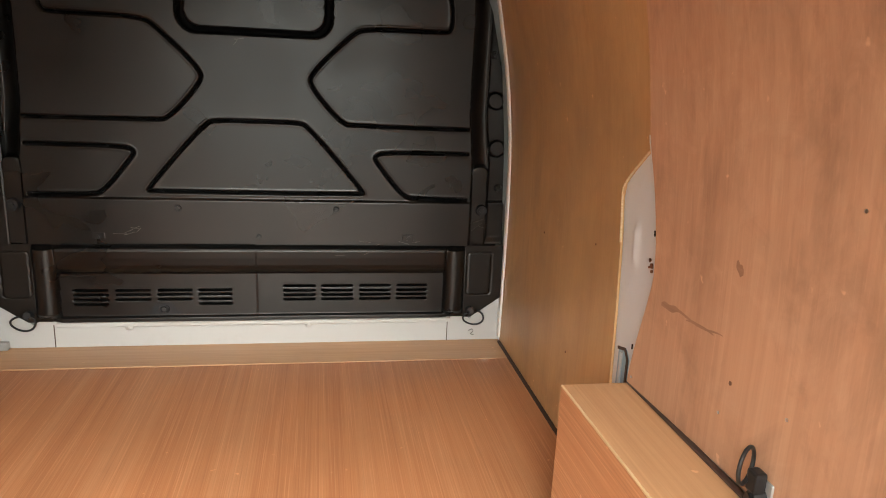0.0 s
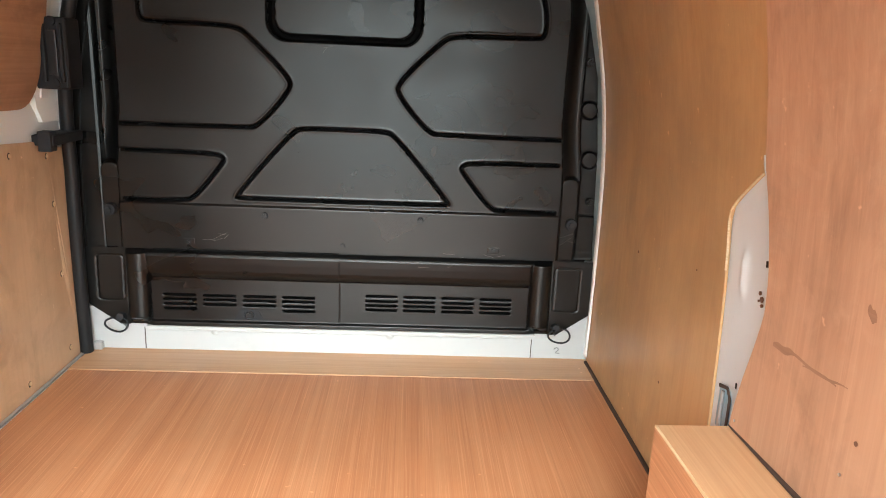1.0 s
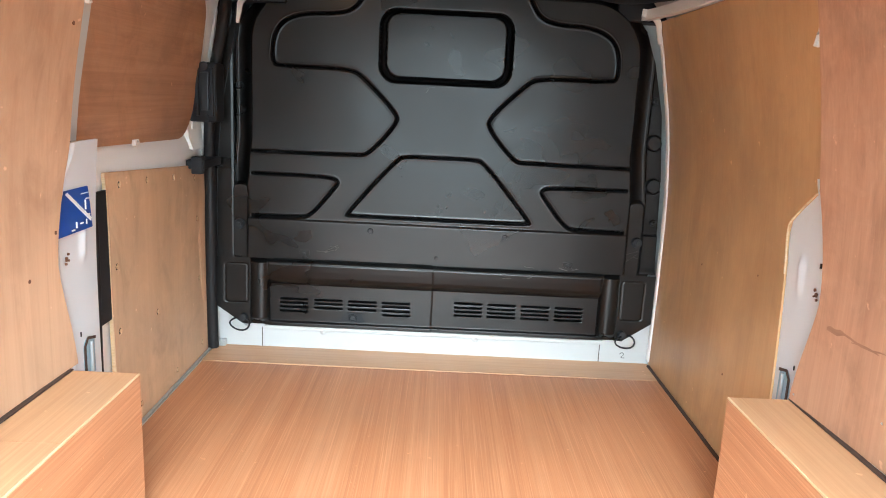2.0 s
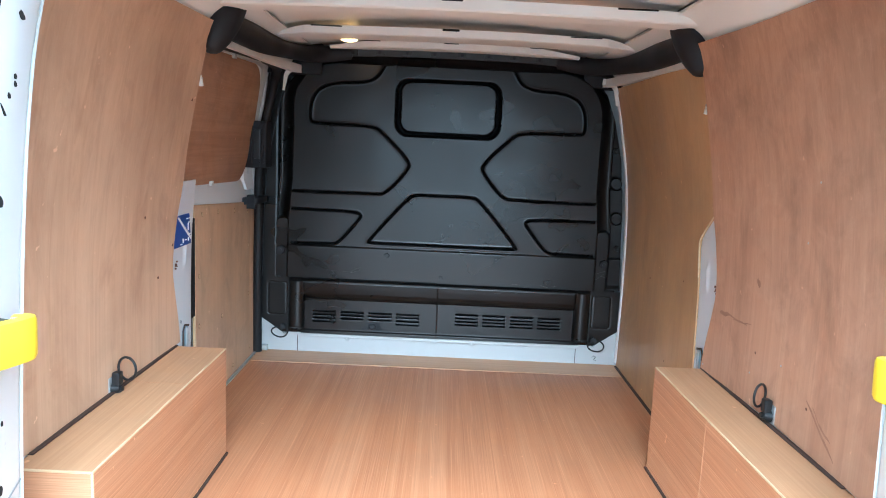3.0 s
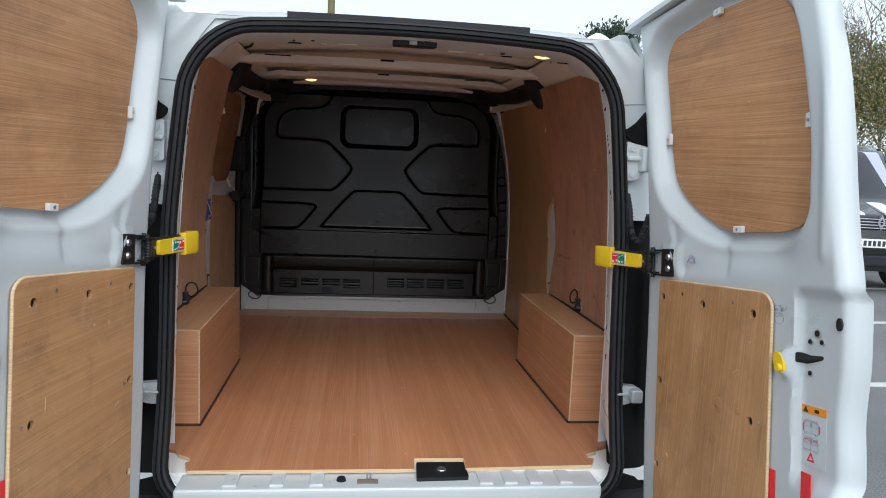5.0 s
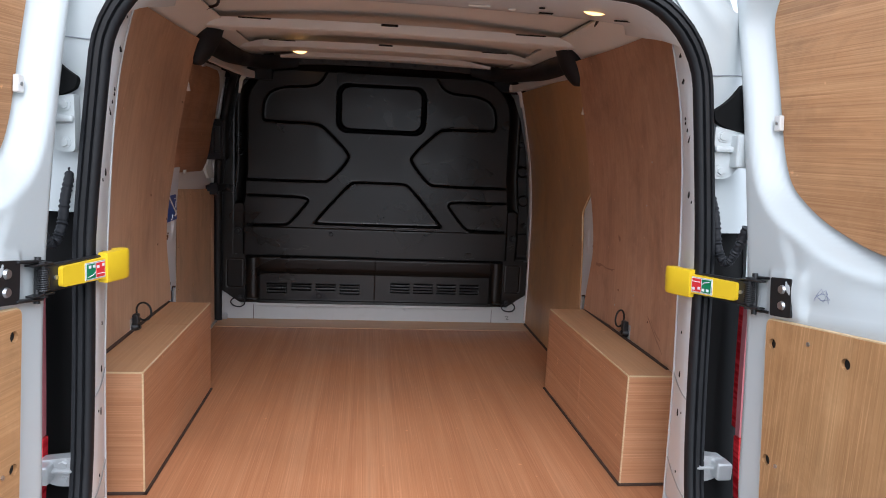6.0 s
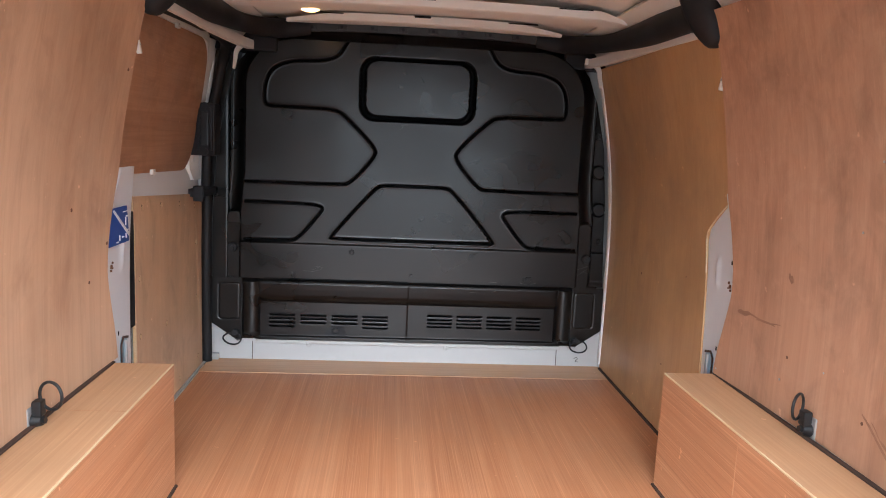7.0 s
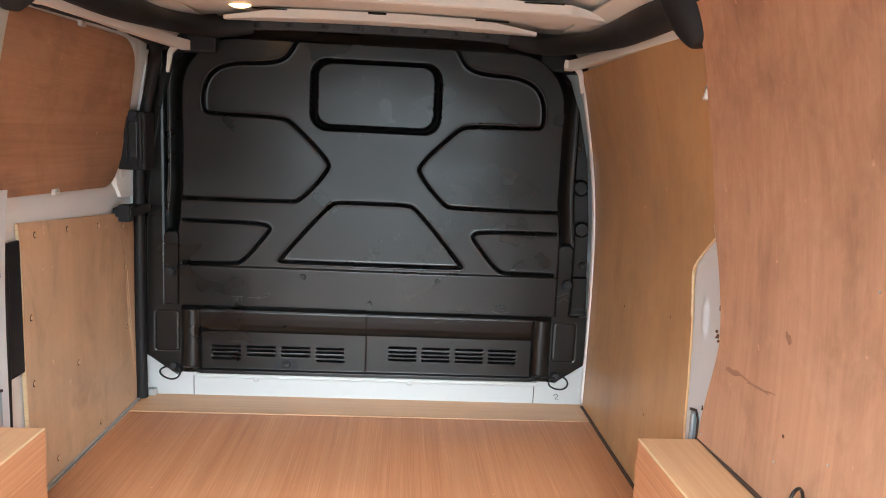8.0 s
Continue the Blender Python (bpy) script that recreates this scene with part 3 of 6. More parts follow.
# white clips that hold the sheets
def clip_at(p, way, label="white nylon clip with a screw, fixed beside plywood panel", size=(0.018, 0.034)):
    e = thing("panel_clip", p, label, "clip", "panel clips")
    w = Vector(way).normalized()
    m = Matrix.Translation(p) @ w.to_track_quat("Z", "Y").to_matrix().to_4x4()
    part("clip_block", box(-size[0] / 2, size[0] / 2, -size[1] / 2, size[1] / 2, -0.003, 0.009, 0.002, 2, None, m), M_PALECLIP, e)
    part("clip_screw", cyl(m @ Vector((0, size[1] * 0.18, 0.008)), w, 0.0035, 0.003, 8, None, None), M_STEEL, e)
    return e


clip_at((wall_x(1.79) - 0.012, 1.160, 1.79), (-1, -0.1, 0.2), "white nylon clip with a screw, fixed beside plywood panel", (0.012, 0.040))
clip_at((-(wall_x(1.80) - 0.006), 1.158, 1.80), (1, 0, 0.2), "white nylon clip with a screw, fixed beside plywood panel", (0.012, 0.034))

# ------------------------------------------------------------ marks on the right sheet
def sheet_bow(y):
    return 0.022 - rear_r(y)


def scuff(y0, z0, y1, z1, w, mat, x_in=0.0228):
    n = 10
    pts = [Vector((0, y0 + (y1 - y0) * k / n, z0 + (z1 - z0) * k / n + 0.0015 * math.sin(k * 0.9))) for k in range(n + 1)]
    verts, faces = [], []
    for k, p in enumerate(pts):
        h = w * (0.35 + 0.65 * math.sin(math.pi * (k + 0.6) / (n + 1.2))) * (1 + 0.15 * math.sin(k * 1.1))
        for s in (-1, 1):
            z = p.z + s * h / 2
            verts.append(Vector((wall_x(z) - x_in + sheet_bow(p.y), p.y, z)))
    for k in range(n):
        faces.append((2 * k, 2 * k + 1, 2 * k + 3, 2 * k + 2))
    return verts, faces


M_SCUFF = wood("scuffed_veneer", (0.24, 0.12, 0.07), (0.32, 0.165, 0.10), (0.42, 0.23, 0.145), 1, 60, 4, 0.5, 0.2, 0.5)
for a in ((1.072, 1.180, 1.010, 1.186, 0.014), (1.03, 1.186, 0.90, 1.182, 0.006), (0.985, 1.178, 0.875, 1.190, 0.004), (0.862, 1.318, 0.842, 1.308, 0.020), (0.56, 1.09, 0.42, 1.00, 0.009), (0.50, 1.06, 0.44, 1.035, 0.006), (0.53, 1.085, 0.47, 1.04, 0.004)):
    part("scuff", scuff(*a, M_SCUFF), M_SCUFF, wall_right, "dark rubbed scuff")
for y, z in ((0.609, 1.456), (0.70, 1.13), (0.86, 1.06), (1.155, 0.99), (0.55, 1.60)):
    part("screw_head", cyl((wall_x(z) - 0.021 + sheet_bow(y), y, z), (-1, 0, 0), 0.0028, 0.0022, 10), M_STEEL, wall_right)
for y, z, r in ((0.84, 1.122, 0.006), (0.557, 1.071, 0.006), (1.865, 1.135, 0.006), (1.46, 1.2, 0.004), (1.6, 0.86, 0.005)):
    xi = 0.0212 - sheet_bow(y) if y < 1.2 else -0.0008
    part("knot", cyl((wall_x(z) - xi, y, z), (-1, 0, 0), r * 0.65, 0.0016, 9), M_KNOT, wall_right, "small dark knot")
for y, z in ((0.90, 1.407), (1.004, 1.219), (1.104, 1.302), (1.12, 1.74)):
    part("knot", cyl((-(wall_x(z) + 0.0008 - rear_l(y)), y, z), (1, 0, 0), 0.0045, 0.0016, 9), M_KNOT, wall_left, "small dark knot")

# ------------------------------------------------------------ ceiling
def roof_z(x, y):
    return min(2.140 - 0.05 * (x / 0.75) ** 2 - 0.010 * (y - 1.0) ** 2, 2.028 - 0.03 * (x / 0.75) ** 2 + 0.15 * y)


def ceil_at(u, v, d):
    x, y = -0.66 + 1.32 * u, 0.13 + 2.20 * v
    rib = 0.004 * math.cos(y * 2 * math.pi / 0.46) if 0.05 < u < 0.95 else 0
    return Vector((x, y, roof_z(x, y) - 0.025 + rib + d))


tagged(obj("ceiling", solid(lambda u, v: ceil_at(u, v, 0), lambda u, v: ceil_at(u, v, 0.02), 30, 60), M_CEIL, None, "", True),
       "bare cream-white painted steel roof skin with shallow ribs", "ceiling", "", "structure")


def roof_beam(y, half_w, z, wide, deep, label, taper=0.12, arch=0.012):
    """A pressed hat-section beam across the roof with tapered ends and punched holes."""
    e = thing("roof_beam", (0, y, z), label, "roof beam", "roof beams", "structure")
    rail, web = [], []
    for k in range(45):
        x = half_w * (2 * k / 44 - 1)
        t = min(1.0, (half_w - abs(x)) / taper)
        w, h = wide * (0.3 + 0.7 * t), deep * (0.35 + 0.65 * t)
        lift = z + arch * (1 - (x / half_w) ** 2)
        rail += [(x, y - w / 2, lift + h), (x, y - w / 2, lift + h * 0.12), (x, y - w * 0.44, lift), (x, y + w * 0.44, lift), (x, y + w / 2, lift + h * 0.12), (x, y + w / 2, lift + h)]
    for k in range(44):
        for j in range(5):
            web.append((6 * k + j, 6 * k + j + 1, 6 * k + j + 7, 6 * k + j + 6))
    beam = part("beam", (rail, web), M_CEIL, e)
    thick = beam.modifiers.new("thickness", "SOLIDIFY")
    thick.thickness, thick.offset = 0.003, 0
    for fx in (-0.72, -0.35, 0.02, 0.06, 0.38, 0.74):
        x = fx * half_w
        part("punched_hole", cyl((x, y - 0.004, z + arch * (1 - fx * fx) - 0.0005), (0, 0, 1), 0.006, 0.002, 10), M_HOLE, e)
    for fx, half in ((-0.70, 0.060), (-0.03, 0.032), (0.70, 0.060)):
        x = fx * half_w
        lift = z + arch * (1 - fx * fx)
        slim = 0.8 if half < 0.033 else 0.45
        part("punched_slot", box(x - half, x + half, y - wide / 2 - 0.004, y - wide / 2 + 0.002, lift + deep * (1.02 - 0.34 * slim), lift + deep * 1.02, 0.002, 1), M_HOLE, e)
    return e


roof_beam(1.80, 0.70, 2.030, 0.15, 0.030, "cream painted steel roof beam with tapered ends beside the bulkhead")
roof_beam(1.165, 0.745, 2.020, 0.10, 0.034, "cream painted steel roof beam across the middle", 0.03)
roof_beam(0.70, 0.70, 2.062, 0.05, 0.020, "narrow cream painted steel roof beam near the rear", 0.05, 0.006)
# strip under the roof along the top of the bulkhead
roof_beam(2.19, 0.55, 2.040, 0.09, 0.03, "narrow cream painted roof beam against the bulkhead", 0.2)


# dark gaps and tape where the beams meet the roof sides
def cable_run(pts, r, label):
    tagged(obj("cable", sweep(spline(pts, 8), ring(r, 8)), M_TRIM, None, "", True), label, "cable")


cable_run([(-0.70, 1.10, 2.045), (-0.66, 0.95, 2.052), (-0.60, 0.85, 2.056), (-0.56, 0.6, 2.06)], 0.005, "thin black wiring cable under the roof skin")
cable_run([(0.72, 1.16, 2.04), (0.70, 0.95, 2.045), (0.66, 0.75, 2.05), (0.60, 0.5, 2.055)], 0.005, "thin black wiring cable under the roof skin")


# ------------------------------------------------------------ black trim at the roof corners
def roof_corner_trim(side):
    e = thing("corner_trim", (side * 0.75, 1.2, 1.95), "soft black trim cover along the roof corner", "trim", "roof corner trims")
    path = spline([(side * 0.47, 2.27, 2.035), (side * 0.60, 2.22, 2.015), (side * 0.685, 2.02, 2.000), (side * 0.715, 1.75, 1.992), (side * 0.722, 1.45, 1.988), (side * 0.732, 1.24, 1.985)], 7)
    def sec(t):
        w, h = 0.026 + 0.020 * t, 0.032 + 0.014 * t + 0.004 * math.sin(t * 11)
        return ring(w, 14, h)
    part("cover", sweep(path, sec), M_TRIM, e, "", True)
    drop = spline([(side * 0.690, 1.235, 2.040), (side * 0.704, 1.215, 2.010), (side * 0.718, 1.195, 1.975), (side * 0.732, 1.180, 1.935), (side * 0.745, 1.168, 1.900), (side * 0.750, 1.164, 1.885)], 5)
    fat = line([(0.0, 0.040), (0.25, 0.050), (0.5, 0.048), (0.75, 0.034), (0.93, 0.018), (1.0, 0.006)])
    part("end_cover", sweep(drop, lambda t: ring(fat(t), 14, fat(t) * 1.15), up=(0, 1, 0)), M_TRIM, e, "rounded black end cover", True)


roof_corner_trim(1)
roof_corner_trim(-1)


# ------------------------------------------------------------ roof lamps
def roof_lamp(x, y, z, tilt, label):
    e = thing("roof_lamp", (x, y, z), label, "ceiling lamp", "roof lamps")
    m = pose(x, y, z, tilt)
    part("lamp_frame", box(-0.040, 0.040, -0.022, 0.022, -0.006, 0.010, 0.004, 2, None, m), M_PALECLIP, e)
    lens = bmesh.new()
    bmesh.ops.create_uvsphere(lens, u_segments=20, v_segments=12, radius=1.0)
    bmesh.ops.transform(lens, matrix=m @ Matrix.Translation((0, 0, -0.005)) @ Matrix.Diagonal((0.037, 0.020, 0.017, 1)), verts=lens.verts[:])
    part("lamp_lens", lens, M_GLOW, e, "warm glowing domed lens", True)


roof_lamp(-0.423, 1.868, 2.048, 0, "small oblong roof lamp, lit warm, on the front roof beam")
roof_lamp(0.490, 0.215, 2.000, 6, "small oblong roof lamp, lit warm, on the rear header")


# ------------------------------------------------------------ bulkhead
def polyline_gap(X, Z, pts):
    best = np.full(X.shape, 9.0)
    for (ax, az), (bx, bz) in zip(pts, pts[1:]):
        dx, dz = bx - ax, bz - az
        t = np.clip(((X - ax) * dx + (Z - az) * dz) / (dx * dx + dz * dz), 0, 1)
        best = np.minimum(best, np.hypot(X - ax - t * dx, Z - az - t * dz))
    return best


def cut_corners(pts, rounds=3):
    for _ in range(rounds):
        out = [pts[0]]
        for a, b in zip(pts, pts[1:]):
            out += [(0.75 * a[0] + 0.25 * b[0], 0.75 * a[1] + 0.25 * b[1]), (0.25 * a[0] + 0.75 * b[0], 0.25 * a[1] + 0.75 * b[1])]
        pts = out + [pts[-1]]
    return pts


def round_box(X, Z, cx, cz, hx, hz, r):
    qx, qz = np.abs(X - cx) - hx + r, np.abs(Z - cz) - hz + r
    return np.hypot(np.maximum(qx, 0), np.maximum(qz, 0)) + np.minimum(np.maximum(qx, qz), 0) - r


def step(v, w):
    t = np.clip(0.5 + v / w, 0, 1)
    return t * t * (3 - 2 * t)


SHOULDER = cut_corners([(0.300, 1.984), (0.335, 1.925), (0.40, 1.905), (0.54, 1.902), (0.628, 1.850), (0.642, 1.72), (0.60, 1.713), (0.345, 1.713), (0.30, 1.685), (0.172, 1.560), (0.172, 1.520), (0.275, 1.402), (0.32, 1.398), (0.712, 1.396)])
LOWER = cut_corners([(0.712, 1.312), (0.42, 1.311), (0.385, 1.295), (0.400, 1.270), (0.490, 1.158), (0.53, 1.152), (0.712, 1.151)])
TRAPEZE = cut_corners([(0.0, 1.402), (0.13, 1.402), (0.165, 1.392), (0.355, 1.170), (0.345, 1.164), (0.0, 1.164)])


def bulkhead_relief(x, z):
    """How far the moulding stands out towards the load space."""
    X = np.abs(x - XC)
    field = -round_box(X, z, 0, 1.356, np.interp(z, [1.10, 1.27, 1.45], [0.735, 0.733, 0.716]), 0.634, 0.20)
    fall = np.clip((0.003 - field) / 0.055, 0, 1)
    h = -0.036 * (1 - (1 - fall) ** 2.2) - 0.004 * step(0.001 - field, 0.006)
    h += 0.006 * np.clip(1 - np.abs(field + 0.062) / 0.006, 0, 1) * (X > 0.60)
    side = np.where(x < XC, 0.016, 0.0)
    for pz in (1.495, 1.33):
        d = np.hypot(X - side - (np.interp(z, [1.35, 1.60, 1.78], [0.850, 0.826, 0.783]) - 0.026), z - pz)
        h += (0.006 * (1 - step(d - 0.027, 0.004)) - 0.008 * (1 - step(np.abs(d - 0.029) - 0.002, 0.004))) * (X > 0.72)
    h -= 0.008 * (1 - step(np.abs(z - 1.138) - 0.0015, 0.004)) * (X > 0.797)
    g = np.minimum(np.minimum(polyline_gap(X, z, SHOULDER), polyline_gap(X, z, LOWER)), polyline_gap(X, z, TRAPEZE))
    h -= 0.018 * np.clip(1.2 - g / 0.0052, 0, 1) * step(field - 0.006, 0.008)
    h += 0.0014 * np.clip(1 - np.abs(g - 0.010) / 0.004, 0, 1) * step(field - 0.006, 0.008)
    outer, inner = round_box(X, z, 0, 1.8025, 0.242, 0.1295, 0.062), round_box(X, z, 0, 1.8065, 0.221, 0.1150, 0.05)
    h -= 0.060 * (1 - step(outer, 0.010)) * step(inner, 0.010) + 0.006 * (1 - step(inner, 0.010))
    h += 0.008 * (1 - step(z - 1.140, 0.008))
    h += 0.0012 * np.sin(x * 9 + 1) * np.sin(z * 7)
    ear = 1 - step(round_box(X, z, 0.7625, 1.07, 0.030, 0.200, 0.026), 0.010)
    h = h * (1 - ear) - 0.007 * ear
    foot = 1 - step(z - 1.0, 0.03)
    h = h * (1 - foot) + np.maximum(h, -0.020) * foot
    return h


def bulk_edge(z):
    return np.interp(z, [0.712, 0.790, 1.0, 1.35, 1.60, 1.78, 1.90, 1.97, 2.045], [0.745, 0.860, 0.862, 0.850, 0.826, 0.783, 0.738, 0.680, 0.56])


def relief_mesh(relief, z0, z1, rows, cols, edge_fn, y=BY):
    zs = np.linspace(z0, z1, rows + 1)
    t = np.linspace(-1, 1, cols + 1)
    Z = np.repeat(zs[:, None], cols + 1, 1)
    half_w = edge_fn(zs)[:, None]
    X = XC + np.where(t[None] < 0, t[None] * (half_w + np.interp(zs, [0.79, 0.95, 1.80, 1.92], [0.0, 0.016, 0.016, 0.0])[:, None]), t[None] * half_w)
    Y = y - relief(X, Z)
    verts = np.stack([X, Y, Z], -1).reshape(-1, 3)
    i = np.arange(rows * (cols + 1)).reshape(rows, cols + 1)[:, :-1].ravel()
    faces = np.stack([i, i + 1, i + cols + 2, i + cols + 1], -1)
    n = len(verts)
    back = [tuple(v) for v in (np.stack([X, np.full_like(X, y + 0.09), Z], -1)[[0, 0, -1, -1], [0, -1, -1, 0]])]
    return verts.tolist() + back, faces.tolist() + [(n, n + 3, n + 2, n + 1)]


bulkhead = thing("bulkhead", (XC, BY, 0.72), "black moulded plastic bulkhead with raised panels, grooves and vents, scuffed", "bulkhead")
panel = part("panel", relief_mesh(bulkhead_relief, 0.985, 2.045, 380, 600, bulk_edge), M_BLACK, bulkhead, "black moulded panel with rounded grooves", True)
panel.data.materials.append(M_MATTBLACK)      # matt black paints deep shade into the grooves and the sunken band round the blanked window
centre = np.empty(len(panel.data.polygons) * 3)
panel.data.polygons.foreach_get("center", centre)
centre = centre.reshape(-1, 3)
X, Z = np.abs(centre[:, 0] - XC), centre[:, 2]
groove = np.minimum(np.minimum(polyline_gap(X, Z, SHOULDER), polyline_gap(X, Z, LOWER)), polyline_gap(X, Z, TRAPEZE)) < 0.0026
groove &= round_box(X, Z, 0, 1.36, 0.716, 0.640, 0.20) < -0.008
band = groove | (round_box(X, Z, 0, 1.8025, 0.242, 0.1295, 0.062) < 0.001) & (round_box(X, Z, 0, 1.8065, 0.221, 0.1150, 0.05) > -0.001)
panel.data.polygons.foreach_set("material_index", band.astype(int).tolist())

VENTS = [(-0.585 + 0.017 + 0.134 * k, 0.800) for k in range(4)] + [(0.100 + 0.017 + 0.1325 * k, 0.812) for k in range(4)]


def cover_relief(x, z):
    X = np.abs(x - XC)
    middle = 1 - step(X - 0.655, 0.03)
    # rounded brow that rolls under, then the vent face that leans out towards its foot
    h = np.interp(z, [0.716, 0.735, 0.850, 0.862, 0.876, 0.892, 0.906, 0.918, 0.945, 0.968, 0.978, 0.984], [-0.012, -0.012, -0.020, -0.019, -0.008, 0.010, 0.020, 0.025, 0.030, 0.033, 0.029, 0.012]) * middle
    post = np.clip(1 - ((X - 0.682) / 0.036) ** 2, 0, 1)
    h = np.maximum(h, (0.012 + 0.026 * np.sqrt(post)) * (post > 0) * step(z - 0.738, 0.03) * step(0.978 - z, 0.014))
    tilt = np.clip((0.985 - z) / 0.25, 0, 1)
    h += 0.006 * tilt * (X > 0.72)
    outer_pad = round_box(X, z, 0.776, 0.880, 0.044, 0.078, 0.012)
    h -= 0.003 * (1 - step(np.abs(outer_pad) - 0.002, 0.004)) * (X > 0.72)
    foot = step(0.732 - z, 0.006) * middle
    h += 0.012 * foot
    h -= 0.0025 * step(x - XC + 0.010, 0.003) * (z < 0.975) * middle
    slots = np.zeros_like(h)
    for cx, cz in VENTS:
        for k in range(3 if (cx < -0.2 and cx > -0.5) else 4):
            d = round_box(x, z, cx - 0.0, cz + 0.0245 - 0.0164 * k, 0.054, 0.0034, 0.0033)
            slots = np.maximum(slots, 1 - step(d, 0.003))
    h -= 0.020 * slots
    return h


cover = part("lower_cover", relief_mesh(cover_relief, 0.716, 0.984, 150, 460, bulk_edge, BY - 0.004), M_BLACK, bulkhead, "black moulded vent cover in two halves", True)


# the catch under the vents: a chamfered plate with a ringed bolt
catch = part("cover_catch", plate(rounded([(-0.388, 0.738), (-0.284, 0.738), (-0.306, 0.778), (-0.366, 0.778)], 0.006, 3), lambda u, v, d: Vector((u, BY - 0.005 + d, v)), 0.012), M_TRIM, bulkhead, "black chamfered catch plate")
part("catch_ring", sweep([(-0.336 + 0.015 * math.cos(a), BY - 0.006, 0.757 + 0.013 * math.sin(a)) for a in np.linspace(0, 2 * math.pi, 21)[:-1]], ring(0.0035, 7), True, (0, 1, 0)), M_TRIM, catch, "", True)
part("catch_bolt", cyl((-0.336, BY - 0.005, 0.757), (0, -1, 0), 0.008, 0.005, 6), M_DARKSTEEL, catch)


def bolt(p, r=0.012, parent=bulkhead):
    b = part("bolt", cyl(p, (0, -1, 0), r, 0.006, 18, r * 0.85), M_TRIM, parent, "", True)
    part("bolt_head", cyl((p[0], p[1] - 0.006, p[2]), (0, -1, 0), r * 0.55, 0.004, 6), M_DARKSTEEL, b)
    return b


for x, z in ((-0.276, 1.110), (0.242, 1.112)):
    bolt((x, BY - 0.006, z))
for x, z in ((-0.528, 1.012), (-0.017, 1.015), (0.494, 1.017)):
    bolt((x, BY - 0.006, z), 0.009)
for s in (-1, 1):
    b = part("knob", cyl((XC + s * (0.772 if s > 0 else 0.764), BY + 0.006, 1.113), (0, -1, 0), 0.021, 0.016, 20, 0.018), M_TRIM, bulkhead, "round black fixing knob", True)
    part("knob_centre", cyl((XC + s * (0.772 if s > 0 else 0.764), BY - 0.010, 1.113), (0, -1, 0), 0.009, 0.006, 8), M_DARKSTEEL, b)
# short tabs beside the lower row of bolts
for x in (-0.528, 0.494):
    part("tab", box(x - 0.020, x + 0.020, BY - 0.010, BY - 0.004, 1.004, 1.026, 0.003, 2), M_BLACK, bulkhead)
# rivets and lugs along the outer flange
for s in (-1, 1):
    for z in (0.948, 1.190, 1.650):
        x = XC + s * (float(bulk_edge(z)) - (0.022 if s > 0 else 0.010))
        lug = part("lug", cyl((x, BY + 0.026, z), (0, -1, 0), 0.014, 0.012, 18, 0.011), M_BLACK, bulkhead, "", True)
        part("rivet", cyl((x, BY + 0.014, z), (0, -1, 0), 0.007, 0.006, 12, 0.005), M_DARKSTEEL, lug, "", True)
top_strip = part("top_strip", sweep([(x, BY - 0.004, 2.044 - 0.03 * (x / 0.62) ** 4) for x in np.linspace(-0.62, 0.60, 26)], [(-0.010, -0.016), (0.010, -0.016), (0.012, 0.016), (-0.010, 0.016)]), M_STRIPGREY, bulkhead, "dark grey strip along the top of the bulkhead")
for x in (-0.46, -0.34, -0.215, -0.09, 0.035, 0.155, 0.27, 0.385, 0.485):
    z = 2.044 - 0.03 * (x / 0.62) ** 4
    lug = part("lug", box(x - 0.020, x + 0.020, BY - 0.022, BY - 0.010, z - 0.012, z + 0.013, 0.004, 2), M_STRIPGREY, top_strip)
    part("rivet", cyl((x, BY - 0.021, z), (0, -1, 0), 0.007, 0.004, 12), M_TRIM, top_strip)
# looped ties at the foot corners
for s in (-1, 1):
    x0 = XC + s * 0.745
    k = part("tie_knob", cyl((x0, BY - 0.004, 0.742), (0, -1, 0.2), 0.017, 0.03, 14, 0.012), M_TRIM, bulkhead, "round black tie knob", True)
    loop = [(x0, BY - 0.03, 0.742)] + [(x0 + s * 0.012 + 0.038 * math.cos(a), BY - 0.035 + 0.006 * math.sin(2 * a), 0.722 + 0.026 * math.sin(a)) for a in np.linspace(2.4 if s > 0 else 0.7, 7.6 if s > 0 else -4.5, 16)]
    part("tie_loop", sweep(spline(loop, 3), ring(0.0035, 7), up=(0, 1, 0)), M_TRIM, k, "thin black looped cable tie", True)
# scratches on the moulding
M_SCRATCH = material("pale_scratch", (0.16, 0.15, 0.14), 0.6)[0]
rnd = random.Random(5)
for cx, cz, n, spread in ((-0.43, 1.03, 5, 0.03), (0.76, 1.06, 5, 0.03), (0.30, 0.968, 3, 0.06), (-0.10, 1.66, 2, 0.05), (0.42, 0.985, 4, 0.12)):
    for _ in range(n):
        x, z, a, l = cx + rnd.uniform(-spread, spread), cz + rnd.uniform(-0.014, 0.014), rnd.uniform(-0.5, 0.5), rnd.uniform(0.012, 0.05)
        y = lambda px, pz: BY - float(bulkhead_relief(np.array([px]), np.array([pz]))[0]) - 0.0012 if pz > 0.986 else BY - 0.004 - float(cover_relief(np.array([px]), np.array([pz]))[0]) - 0.0012
        pts = [(x + l * t * math.cos(a), 0, z + l * t * math.sin(a) + 0.004 * math.sin(t * 3)) for t in np.linspace(-0.5, 0.5, 7)]
        part("scratch", sweep([(p[0], y(p[0], p[2]), p[2]) for p in pts], ring(0.0006, 4), up=(0, 1, 0)), M_SCRATCH, bulkhead)

# white sill below the bulkhead
sill = tagged(new("trim"), "white painted steel sill below the bulkhead", "sill", "", "structure")
